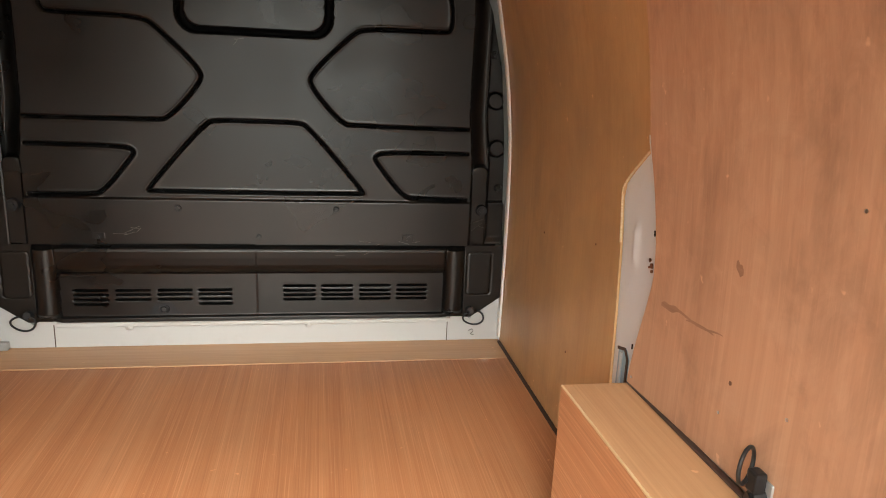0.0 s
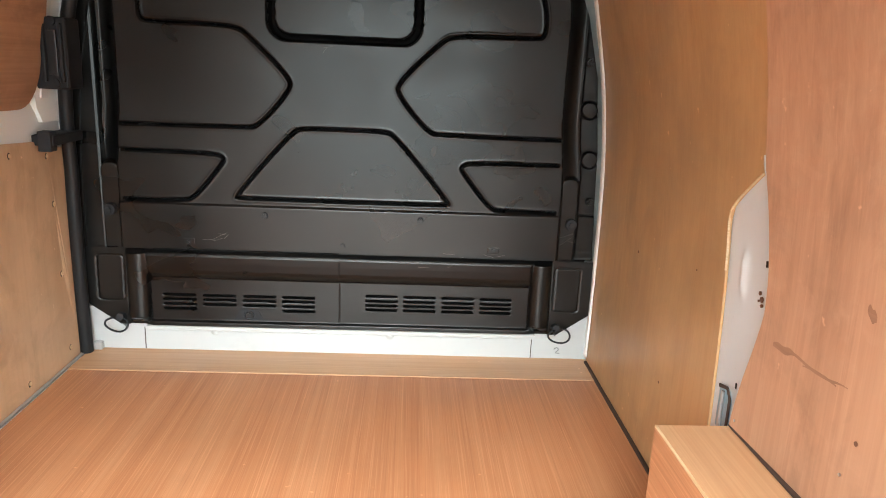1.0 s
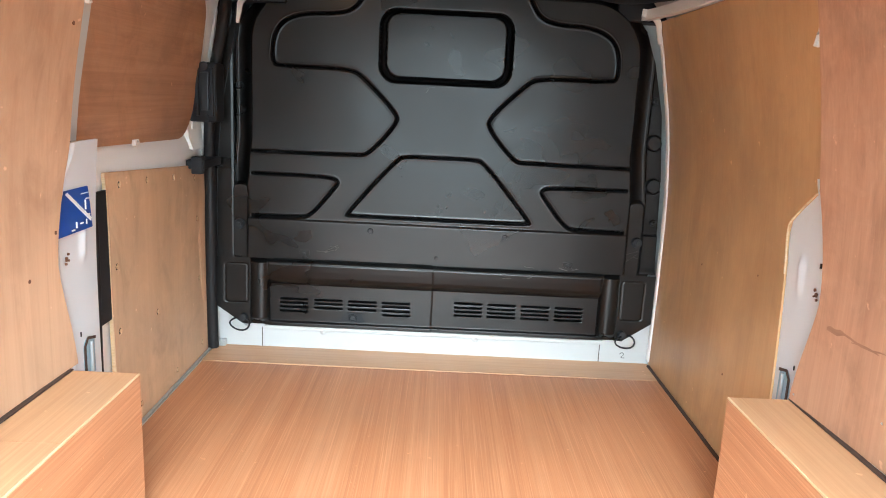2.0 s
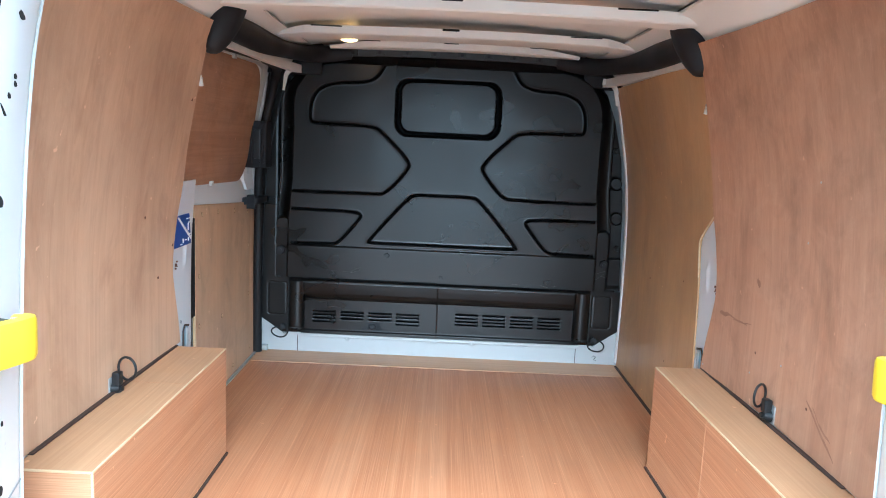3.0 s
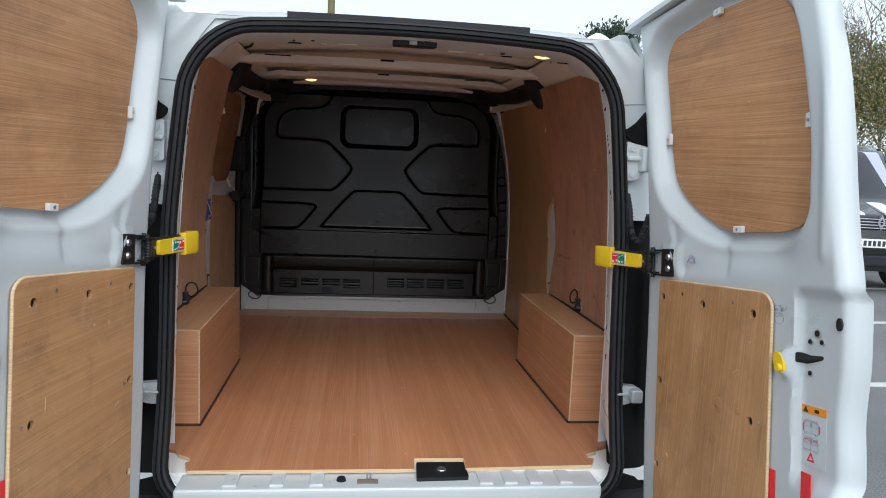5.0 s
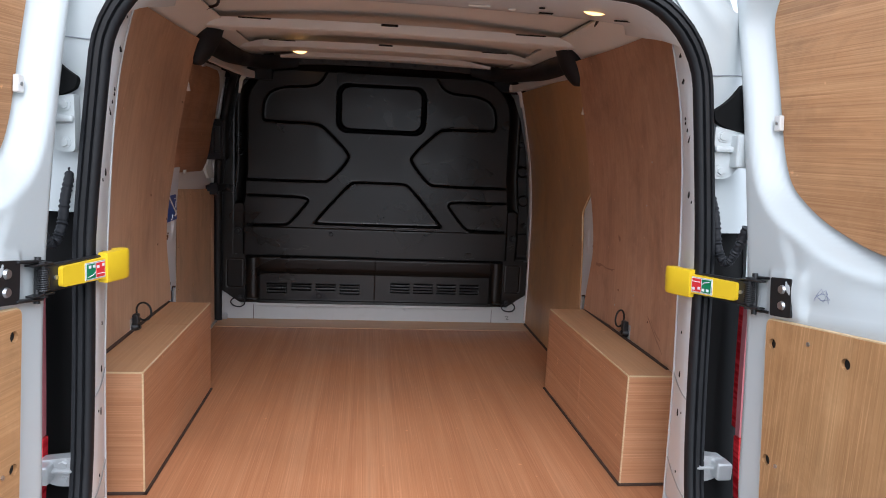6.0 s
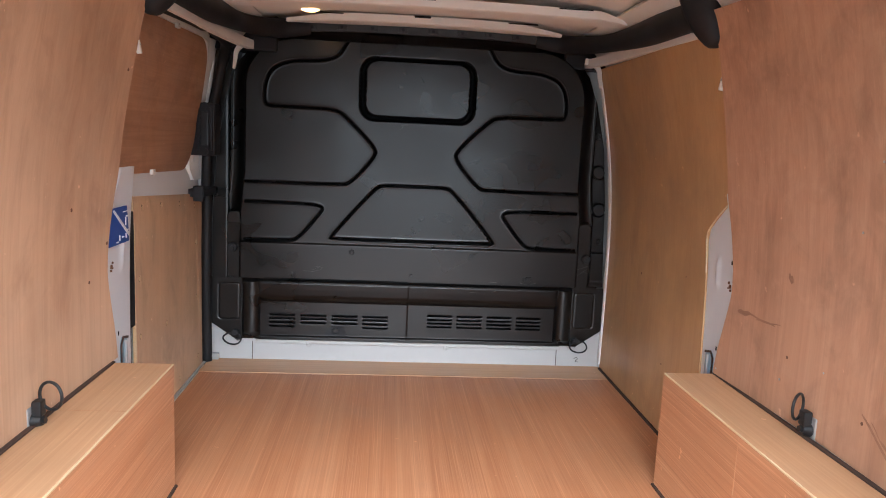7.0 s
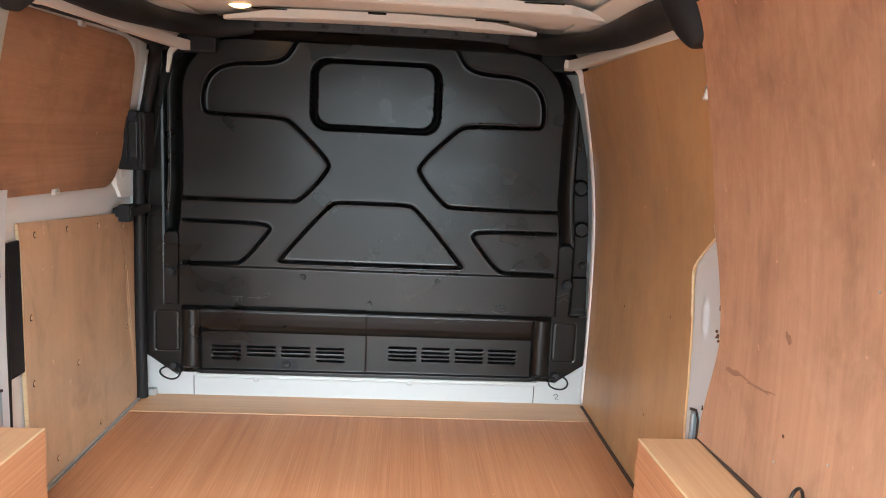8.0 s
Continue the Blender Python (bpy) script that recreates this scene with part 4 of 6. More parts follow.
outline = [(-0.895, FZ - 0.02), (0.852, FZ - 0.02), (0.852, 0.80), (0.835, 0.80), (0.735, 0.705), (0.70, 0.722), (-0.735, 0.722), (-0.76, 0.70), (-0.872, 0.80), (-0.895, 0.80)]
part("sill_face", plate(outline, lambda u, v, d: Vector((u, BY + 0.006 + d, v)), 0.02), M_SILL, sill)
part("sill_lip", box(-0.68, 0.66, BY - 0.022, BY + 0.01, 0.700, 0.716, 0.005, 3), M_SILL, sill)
for x in (-0.695, 0.652):
    part("seam", box(x - 0.0012, x + 0.0012, BY + 0.003, BY + 0.008, FZ, 0.70), M_GAP, sill)
for x in (-0.45, 0.15):
    part("dimple", cyl((x, BY - 0.020, 0.70), (0, -1, 0), 0.014, 0.004, 18, 0.003), M_SILL, sill)
part("corner_bracket", box(-0.868, -0.835, BY - 0.02, BY + 0.004, FZ, FZ + 0.028, 0.003, 1), M_GALV, sill, "grey corner bracket")
part("pen_mark", sweep(spline([(0.735, BY + 0.0055, 0.655), (0.745, BY + 0.0055, 0.662), (0.752, BY + 0.0055, 0.654), (0.742, BY + 0.0055, 0.642), (0.756, BY + 0.0055, 0.640)], 4), ring(0.0012, 4), up=(0, 1, 0)), M_INKDARK, sill)
# black cover between the sliding door and the bulkhead; the box is added to block leaking light
part("gap_cover", side_sheet(-1, -0.014, 0.02, flat(2.292), flat(2.42), 0.80, 2.02), M_BLACK, wall_left, "black cover closing the gap beside the bulkhead", True)
part("gap_cover", box(-0.97, -0.80, 2.302, 2.405, 0.79, 2.06, 0.01, 2), M_BLACK, wall_left, "black cover closing the gap beside the bulkhead")
part("roof_cover", box(-0.90, -0.60, 2.27, 2.42, 1.93, 2.08, 0.01, 2), M_TRIM, wall_left, "black plastic corner cover")
part("roof_cover", box(0.60, 0.90, 2.305, 2.42, 1.93, 2.08, 0.01, 2), M_TRIM, wall_right, "black plastic corner cover")
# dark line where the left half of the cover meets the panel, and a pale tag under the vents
part("cover_gap", box(-0.645, -0.030, BY - 0.0135, BY - 0.003, 0.9835, 0.9875), M_MATTBLACK, bulkhead)
part("tag", box(-0.470, -0.448, BY - 0.004 + 0.010, BY + 0.010, 0.745, 0.760, 0.0008, 1), M_GALV, bulkhead, "small grey metal tag")
# white returns that hang from the roof rails beside the bulkhead, tapering downwards
for s, xt, xb, wall in ((-1, 0.748, 0.770, wall_left), (1, 0.728, 0.750, wall_right)):
    drop = spline([(s * (xt - 0.050), 2.268, 1.958), (s * (xt - 0.015), 2.266, 1.952), (s * (xt + 0.010), 2.264, 1.925), (s * (xt + 0.016), 2.262, 1.890), (s * xb, 2.262, 1.852)], 5)
    taper = lambda t: [(a * (0.014 - 0.009 * t), b * 0.006) for a, b in ((-1, -1), (1, -1), (1, 1), (-1, 1))]
    part("rail_return", sweep(drop, taper, up=(0, 1, 0)), M_CEIL, wall, "white painted rail return", True)
# closing wall behind the bulkhead
tagged(obj("wall_front", box(-0.95, 0.95, 2.40, 2.46, 0.3, 2.09), M_WHITE), "plain white steel front wall behind the bulkhead", "wall", "", "structure")
# black seal and white strip down either side of the bulkhead
for s, x, label in ((1, 0.0, "narrow white painted edge strip beside the bulkhead"), (-1, 0.0, "black rubber seal beside the bulkhead")):
    if s > 0:
        path = [(wall_x(z) - 0.006, BY - 0.012, z) for z in np.linspace(0.64, 1.93, 24)]
        tagged(obj("edge_strip", sweep(path, [(-0.0035, -0.012), (0.0035, -0.012), (0.0035, 0.012), (-0.0035, 0.012)], up=(0, 1, 0)), M_INNER), label, "trim", "", "structure")
    else:
        path = [(-(wall_x(z) + float(np.interp(z, [1.25, 1.65, 1.85], [0.028, 0.054, 0.050]))), BY - 0.035, z) for z in np.linspace(0.60, 1.80, 24)] + [(-0.806, BY - 0.06, 1.895), (-0.776, BY - 0.16, 1.945), (-0.770, 1.8, 1.952), (-0.775, 1.35, 1.940)]
        tagged(obj("slide_door_seal", sweep(spline(path, 3), ring(0.021, 10), up=(0, 1, 0)), M_RUBBER, None, "", True), "thick black rubber seal round the sliding door opening", "seal", "", "structure")

# ------------------------------------------------------------ wheel arch boxes
def wheel_box(side, x_in, x_out, y0, y1, z1, label):
    e = thing("wheel_arch_box", (side * (x_in + x_out) / 2, (y0 + y1) / 2, FZ), label, "box", "wheel arch boxes")
    X = lambda a, b: (min(side * a, side * b), max(side * a, side * b))
    t, w = 0.012, 0.0045
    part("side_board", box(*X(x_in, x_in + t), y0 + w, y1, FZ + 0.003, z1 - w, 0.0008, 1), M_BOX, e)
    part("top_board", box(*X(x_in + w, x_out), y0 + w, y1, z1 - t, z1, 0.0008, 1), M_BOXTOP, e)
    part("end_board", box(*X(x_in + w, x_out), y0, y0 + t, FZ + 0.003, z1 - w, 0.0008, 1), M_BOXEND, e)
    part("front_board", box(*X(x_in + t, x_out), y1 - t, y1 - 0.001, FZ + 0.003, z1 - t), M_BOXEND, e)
    part("edging", box(*X(x_in - 0.0005, x_in + w), y0 - 0.0005, y1, z1 - w, z1 + 0.0005, 0.001, 1), M_EDGE, e, "pale raw plywood edge")
    part("edging", box(*X(x_in + w, x_out), y0 - 0.0005, y0 + w, z1 - w, z1 + 0.0005, 0.001, 1), M_EDGE, e, "pale raw plywood edge")
    part("edging", box(*X(x_in - 0.0005, x_in + w), y0 - 0.0005, y0 + w, FZ + 0.003, z1 - w, 0.001, 1), M_EDGE, e, "pale raw plywood edge")
    # thin dark strips round the foot and along the wall
    part("gap_strip", box(*X(x_in - 0.007, x_in + 0.004), y0 - 0.006, y1 + 0.002, FZ, FZ + 0.008, 0.002, 1), M_GAP, e, "thin dark strip")
    part("gap_strip", box(*X(x_in - 0.007, x_out), y0 - 0.006, y0 + 0.004, FZ, FZ + 0.008, 0.002, 1), M_GAP, e, "thin dark strip")
    part("gap_strip", box(*X(x_out - 0.012, x_out + 0.002), y0 + 0.06, y1, z1, z1 + 0.005, 0.002, 1), M_GAP, e, "dark brown strip")
    if side > 0:
        part("board_joint", box(*X(x_in - 0.0005, x_in + 0.002), y0 + 0.43, y0 + 0.4308, FZ + 0.01, z1 - 0.006), M_BOXTOP, e, "fine joint between boards")
    else:
        part("board_joint", box(*X(x_in + 0.006, x_out - 0.016), y0 + 0.52, y0 + 0.5210, z1 - 0.002, z1 + 0.0004), M_BOX, e, "fine joint between boards")
    return e


wheel_box(1, 0.693, 0.848, 0.305, 1.174, 0.968, "veneered plywood box over the wheel arch, chipped pale edges").rotation_euler.z = radians(0.8)
wheel_box(-1, 0.685, 0.848, 0.278, 1.137, 0.974, "veneered plywood box over the wheel arch, clean pale edges")


# ------------------------------------------------------------ lashing rings
def lashing_ring(side, y, z, x):
    e = thing("lashing_ring", (side * x, y, z - 0.05), "black steel lashing ring on a bolted plate at the wall foot", "lashing ring", "lashing rings")
    part("backing_plate", box(min(side * x, side * (x + 0.006)), max(side * x, side * (x + 0.006)), y - 0.030, y + 0.018, z - 0.070, z - 0.005, 0.003, 1), M_GALV, e, "grey steel plate")
    b = part("bolt_boss", cyl((side * x, y - 0.008, z - 0.038), (-side, 0, 0.1), 0.016, 0.020, 18, 0.011), M_DARKSTEEL, e, "", True)
    part("bolt_head", cyl((side * (x - 0.020), y - 0.008, z - 0.036), (-side, 0, 0.1), 0.008, 0.006, 6), M_DARKSTEEL, b)
    part("hinge_lug", box(min(side * (x - 0.020), side * x), max(side * (x - 0.020), side * x), y - 0.016, y + 0.010, z - 0.030, z + 0.006, 0.005, 2), M_DARKSTEEL, e)
    reach, across = (0.026, 0.008) if side < 0 else (0.021, 0.014)      # one ring stands out from the wall, the other lies along it
    pts = [(side * (x - 0.008 - reach + reach * math.cos(a)), y + across * math.cos(a), z + 0.014 + 0.030 * math.sin(a)) for a in np.linspace(0, 2 * math.pi, 25)[:-1]]
    part("ring", sweep(pts, ring(0.0034, 8), True, (1, 0, 0)), M_DARKSTEEL, e, "oval black ring", True)


lashing_ring(1, 0.730, 1.026, wall_x(1.0) - 0.002)
lashing_ring(-1, 0.722, 1.022, wall_x(1.0) - 0.006)

# ------------------------------------------------------------ sliding door on the left
slide = thing("sliding_door", (-0.92, 1.75, 0.60), "closed white sliding door with plywood panels and black handle", "door")
sd_x = line([(0.55, 0.905), (0.95, 0.912), (1.36, 0.912), (1.45, 0.940), (1.60, 0.930), (1.80, 0.900), (1.95, 0.868), (2.02, 0.85)])


def sd_at(u, v, d):
    z, y = 0.56 + 1.44 * v, 1.06 + 1.40 * u
    band = 0.012 * math.exp(-((z - 1.42) / 0.035) ** 2)
    return Vector((-(sd_x(z) + 0.006 - band + d), y, z))


part("door_skin", solid(lambda u, v: sd_at(u, v, 0), lambda u, v: sd_at(u, v, 0.045), 30, 60), M_INNER, slide, "white painted pressed steel skin", True)
low = rounded([(1.478, 0.60), (2.262, 0.60), (2.262, 1.318), (2.20, 1.318), (2.16, 1.345), (1.478, 1.388)], [0.0, 0.0, 0.01, 0.0, 0.02, 0.014], 3)
holes = [(1.555, 1.348), (1.742, 1.340), (1.955, 1.325), (2.155, 1.300), (1.517, 1.124), (1.79, 0.910), (1.462 + 0.06, 0.935), (1.632, 0.665), (1.93, 0.655), (2.185, 0.92), (2.19, 0.665), (2.17, 1.15)]
low_panel = part("lower_ply_panel", plate(low, lambda u, v, d: Vector((-(sd_x(v) - 0.010 + d), u, v)), 0.009, [disc_outline(u, v, 0.0105, 12) for u, v in holes]), M_SLIDEPLY2, slide, "tan plywood panel with drilled holes")
part("panel_edge", sweep([(-(sd_x(v) - 0.0055), 1.4775, v) for v in np.linspace(0.61, 1.376, 12)], [(-0.0045, -0.001), (0.0045, -0.001), (0.0045, 0.001), (-0.0045, 0.001)], up=(0, 1, 0)), M_EDGE, low_panel, "pale raw plywood edge")
for u, v in holes:
    part("drilled_hole", cyl((-(sd_x(v) - 0.0075), u, v), (-1, 0, 0), 0.0106, 0.002, 12), M_HOLE, low_panel)
    part("hole_edge", cyl((-(sd_x(v) - 0.0083), u + 0.0052, v - 0.001), (-1, 0, 0), 0.0068, 0.0024, 10), M_EDGE, low_panel)
up = rounded([(1.08, 1.464), (2.150, 1.440), (2.205, 1.60), (2.185, 1.89), (2.10, 1.945), (1.08, 1.928)], [0.0, 0.10, 0.06, 0.06, 0.05, 0.0], 6)


def up_panel_at(u, v, d):
    x = 0.938 - (v - 1.45) * 0.165
    return Vector((-(x - 0.012 + d), u, v))


part("upper_ply_panel", plate(up, up_panel_at, 0.009), M_SLIDEPLY, slide, "dark red-brown plywood panel over the window")
# black latch handle and catch at the front edge
h = part("door_handle", box(-0.955, -0.826, 2.185, 2.281, 1.498, 1.708, 0.012, 3), M_TRIM, slide, "black plastic latch housing")
for x in (-0.893, -0.842):
    part("housing_rib", box(x - 0.006, x + 0.006, 2.174, 2.190, 1.520, 1.690, 0.004, 2), M_TRIM, h)
part("grip", box(-0.882, -0.853, 2.179, 2.190, 1.540, 1.672, 0.004, 2), M_DARKSTEEL, h, "dark recessed grip")
part("screw_boss", cyl((-0.866, 2.187, 1.695), (0, -1, 0), 0.014, 0.010, 14), M_TRIM, h)
part("screw_boss", cyl((-0.866, 2.187, 1.515), (0, -1, 0), 0.014, 0.010, 14), M_TRIM, h)
c = part("door_catch", box(-0.910, -0.846, 2.095, 2.290, 1.338, 1.370, 0.005, 2), M_TRIM, slide, "black plastic catch")
part("catch_lip", box(-0.888, -0.850, 2.085, 2.125, 1.322, 1.382, 0.004, 2), M_TRIM, c)
for y, z in ((1.717, 1.452), (1.739, 1.938)):
    x = -(0.938 - (z - 1.45) * 0.165 - 0.014)
    clip_at((x, y, z), (1, 0, 0.1), "white nylon clip with a screw, fixed beside plywood panel", (0.030, 0.018))
# black lock recess behind the lower panel
part("lock_recess", box(-0.910, -0.900, 1.345, 1.474, 0.985, 1.345, 0.004, 2), M_TRIM, slide, "black plastic lock cover")
part("jamb_plate", box(-0.905, -0.892, 1.25, 1.30, 0.62, 0.90, 0.004, 2), M_BLUEGREY, slide, "blue-grey steel plate")
part("window_post", solid(lambda u, v: Vector((-(sd_x(1.40 + 0.56 * v) - 0.016 - 0.010 * u), 2.17 + 0.125 * u, 1.40 + 0.56 * v)), lambda u, v: Vector((-(sd_x(1.40 + 0.56 * v) + 0.010), 2.17 + 0.125 * u, 1.40 + 0.56 * v)), 5, 14), M_CEIL, slide, "white painted window post", True)
def post_edge(z):
    return float(np.interp(z, [1.37, 1.49, 1.70, 1.91, 1.955], [0.900, 0.898, 0.878, 0.850, 0.870]))


part("door_return", solid(lambda u, v: Vector((-(post_edge(1.37 + 0.585 * v) + (0.98 - post_edge(1.37 + 0.585 * v)) * u), 2.284 + 0.004 * u, 1.37 + 0.585 * v)), lambda u, v: Vector((-(post_edge(1.37 + 0.585 * v) + (0.98 - post_edge(1.37 + 0.585 * v)) * u), 2.300, 1.37 + 0.585 * v)), 4, 18), M_CEIL, slide, "white painted door return")
# added panel that keeps sky light out between door and roof side
part("top_gap_panel", box(-0.97, -0.735, 1.20, 2.44, 1.998, 2.035, 0.004, 1), M_WHITE, slide, "white panel added to close the gap above the door")
# upper pale frame of the door window beside the panel
path = spline([(-(sd_x(1.50) - 0.012), 2.215, 1.47), (-(sd_x(1.62) - 0.012), 2.222, 1.62), (-(sd_x(1.80) - 0.014), 2.215, 1.80), (-(sd_x(1.91) - 0.014), 2.195, 1.915), (-(sd_x(1.955) - 0.012), 2.10, 1.962), (-(sd_x(1.955) - 0.012), 1.70, 1.960), (-(sd_x(1.95) - 0.012), 1.22, 1.950)], 6)
part("window_frame", sweep(path, [(-0.022, -0.010), (0.022, -0.010), (0.018, 0.010), (-0.018, 0.010)], up=(1, 0, 0)), M_INNER, slide, "white painted window frame", True)


# ------------------------------------------------------------ rear opening
def rear_loop(half_x, z0, z1, r_low, r_top, arch=0.0, n=9):
    """A rounded opening as (x, z) pairs, the same count for every size."""
    pts = []
    corners = [(half_x - r_low, z0 + r_low, r_low, -90), (half_x - r_top, z1 - r_top, r_top, 0), (-half_x + r_top, z1 - r_top, r_top, 90), (-half_x + r_low, z0 + r_low, r_low, 180)]
    for k, (cx, cz, r, a0) in enumerate(corners):
        for j in range(n + 1):
            a = radians(a0 + 90 * j / n)
            pts.append((cx + r * math.cos(a), cz + r * math.sin(a)))
        nx = corners[(k + 1) % 4]
        a1 = radians(nx[3])
        e = (nx[0] + nx[2] * math.cos(a1), nx[1] + nx[2] * math.sin(a1))
        s = pts[-1]
        for j in range(1, 14):
            t = j / 14
            pts.append((s[0] + (e[0] - s[0]) * t, s[1] + (e[1] - s[1]) * t))
    return [(x, z + arch * (1 - (x / half_x) ** 2) * (1 if z > (z0 + z1) / 2 else 0)) for x, z in pts]


def drawn_in(pts):
    """Narrows the opening towards the roof."""
    return [(0.008 + x * (1 - 0.065 * (max(z - 1.36, 0) / 0.5) ** 1.3), z) for x, z in pts]


lip_r = line([(0.55, 0.757), (1.0, 0.752), (1.12, 0.748), (1.3, 0.740), (1.5, 0.729), (1.65, 0.716), (1.8, 0.692), (2.0, 0.640)])
lip_l = line([(0.55, 0.735), (1.0, 0.729), (1.3, 0.718), (1.5, 0.706), (1.65, 0.693), (1.8, 0.672), (2.0, 0.620)])
OPEN = drawn_in(rear_loop(0.695, 0.572, 1.955, 0.10, 0.17, 0.030))
INNER = rear_loop(0.850, 0.585, 1.985, 0.02, 0.05, 0.030)
body = thing("van_body", (0, 1.0, 0.0), "white painted steel rear body of a panel van", "van")


def frame_pt(k, t, lift=0.0):
    (x0, z0), (x1, z1) = OPEN[k], INNER[k]
    s = 1 if x1 > 0 else -1
    lim = (lip_r if s > 0 else lip_l)(z1)
    x1 = s * min(abs(x1), lim)
    side_y = 0.115
    if z1 > 1.965:
        y1 = 0.42
    elif z1 < 0.62:
        y1 = -0.07
    else:
        y1 = side_y
    if t < 0.25:                       # a short rounded return, then the broad inner face
        q = t / 0.25
        f, g = 0.06 * q, 0.16 * q
    else:
        q = (t - 0.25) / 0.75
        f, g = 0.06 + 0.94 * q ** 1.15, 0.16 + 0.84 * q
    y0 = rear_y(z0)
    return Vector((x0 + (x1 - x0) * f, y0 + (y1 - y0) * g, z0 + (z1 - z0) * f))


n = len(OPEN)
verts, faces = [], []
T = 14
for j in range(T + 1):
    verts += [frame_pt(k, j / T) for k in range(n)]
for j in range(T):
    for k in range(n):
        faces.append((j * n + k, j * n + (k + 1) % n, (j + 1) * n + (k + 1) % n, (j + 1) * n + k))
rear_frame = part("rear_frame", (verts, faces), M_FRAME, body, "white painted door frame with punched holes", True)
solidify = rear_frame.modifiers.new("thickness", "SOLIDIFY")
solidify.thickness, solidify.offset = 0.004, -1

# punched holes in the two upright frame faces
right_side = sorted([k for k, p in enumerate(OPEN) if p[0] > 0.65], key=lambda k: OPEN[k][1])
left_side = sorted([k for k, p in enumerate(OPEN) if p[0] < -0.65], key=lambda k: OPEN[k][1])


def on_frame(side, z, t):
    ks = right_side if side > 0 else left_side
    a = min(range(len(ks) - 1), key=lambda i: abs(OPEN[ks[i]][1] - z) if OPEN[ks[i]][1] <= z else 9)
    za, zb = OPEN[ks[a]][1], OPEN[ks[a + 1]][1]
    w = (z - za) / (zb - za)
    p = frame_pt(ks[a], t) * (1 - w) + frame_pt(ks[a + 1], t) * w
    q = frame_pt(ks[a], t + 0.04) * (1 - w) + frame_pt(ks[a + 1], t + 0.04) * w
    across = (q - p).normalized()
    normal = across.cross(Vector((0, 0, 1))).normalized()
    if normal.x * side > 0:
        normal = -normal
    return p, across, normal


for side in (1, -1):
    for z, t, w, hh in ((1.900, 0.62, 0.006, 0.014), (1.892, 0.42, 0.002, 0.022), (1.818, 0.55, 0.006, 0.011), (1.755, 0.52, 0.006, 0.015), (1.665, 0.56, 0.005, 0.006), (1.652, 0.58, 0.005, 0.007), (1.652, 0.46, 0.005, 0.007), (1.650, 0.34, 0.002, 0.020), (1.505, 0.44, 0.009, 0.013), (1.505, 0.28, 0.003, 0.006), (1.275, 0.48, 0.005, 0.006), (1.165, 0.55, 0.005, 0.006), (1.065, 0.52, 0.010, 0.011), (0.972, 0.50, 0.009, 0.013), (0.985, 0.30, 0.003, 0.004), (0.83, 0.45, 0.005, 0.005)):
        p, across, normal = on_frame(side, z, t)
        up_v = normal.cross(across).normalized()
        outline = [(0.75 * w * math.cos(2 * math.pi * k / 12), 0.75 * hh * math.sin(2 * math.pi * k / 12)) for k in range(12)]
        part("punched_hole", plate(outline, lambda u, v, d: p + across * u + up_v * v + normal * (0.0012 - d), 0.003), M_HOLE, rear_frame)
    # return that closes the frame to the side wall
    lip = lip_r if side > 0 else lip_l
    part("frame_return", solid(lambda u, v: Vector((side * (lip(0.6 + 1.38 * v) - 0.002 + (wall_x(0.6 + 1.38 * v) + 0.03 - lip(0.6 + 1.38 * v)) * u), 0.116 + 0.02 * u, 0.6 + 1.38 * v)), lambda u, v: Vector((side * (lip(0.6 + 1.38 * v) - 0.002 + (wall_x(0.6 + 1.38 * v) + 0.03 - lip(0.6 + 1.38 * v)) * u), 0.121 + 0.02 * u, 0.6 + 1.38 * v)), 4, 30), M_FRAME, rear_frame)
    # step joint low on the frame
    for z in (1.030, 0.790):
        pts = []
        for t in np.linspace(0.05, 0.98, 8):
            level, want = z, z + 0.012 * t
            for _ in range(6):
                level += want - on_frame(side, level, t)[0].z
            pts.append(on_frame(side, level, t)[0] + on_frame(side, level, t)[2] * 0.0008)
        part("panel_joint", sweep(pts, ring(0.0018, 5)), M_GALV, rear_frame)

# pressed slots along the header, and the seam at either side of it
def on_header(x, y):
    ks = [k for k in range(n) if INNER[k][1] > 1.965]
    k = min(ks, key=lambda k: abs(frame_pt(k, 0.7).x - x))
    ts = np.linspace(0.26, 0.99, 60)
    t = min(ts, key=lambda t: abs(frame_pt(k, t).y - y))
    return frame_pt(k, t).z


# pale slots paint in the light caught by lit ones; dark ones are holes
for x, y, half, deep_y, mat in ((-0.372, 0.296, 0.022, 0.004, M_HOLE), (0.381, 0.317, 0.020, 0.004, M_HOLE), (0.590, 0.226, 0.045, 0.003, M_HOLE), (-0.271, 0.297, 0.012, 0.005, M_CEIL), (-0.189, 0.296, 0.032, 0.005, M_CEIL),
                                (0.194, 0.300, 0.030, 0.005, M_CEIL), (0.285, 0.313, 0.010, 0.005, M_CEIL), (-0.366, 0.196, 0.004, 0.004, M_HOLE), (-0.304, 0.199, 0.006, 0.004, M_HOLE), (0.107, 0.187, 0.005, 0.004, M_HOLE), (0.345, 0.212, 0.008, 0.004, M_HOLE)):
    z = on_header(x, y)
    part("header_slot", box(x - half, x + half, y - deep_y, y + deep_y, z - 0.006, z - 0.002, 0.0015, 1), mat, rear_frame)

# rubber seal round the opening
def seal_section():
    return [(-0.022, -0.012), (-0.022, 0.004), (-0.017, 0.013), (-0.0115, 0.0135), (-0.009, 0.006), (-0.0065, 0.006), (-0.004, 0.0155), (0.004, 0.016), (0.006, 0.009), (0.0085, 0.009), (0.0105, 0.0145), (0.018, 0.0125), (0.022, 0.004), (0.022, -0.012)]


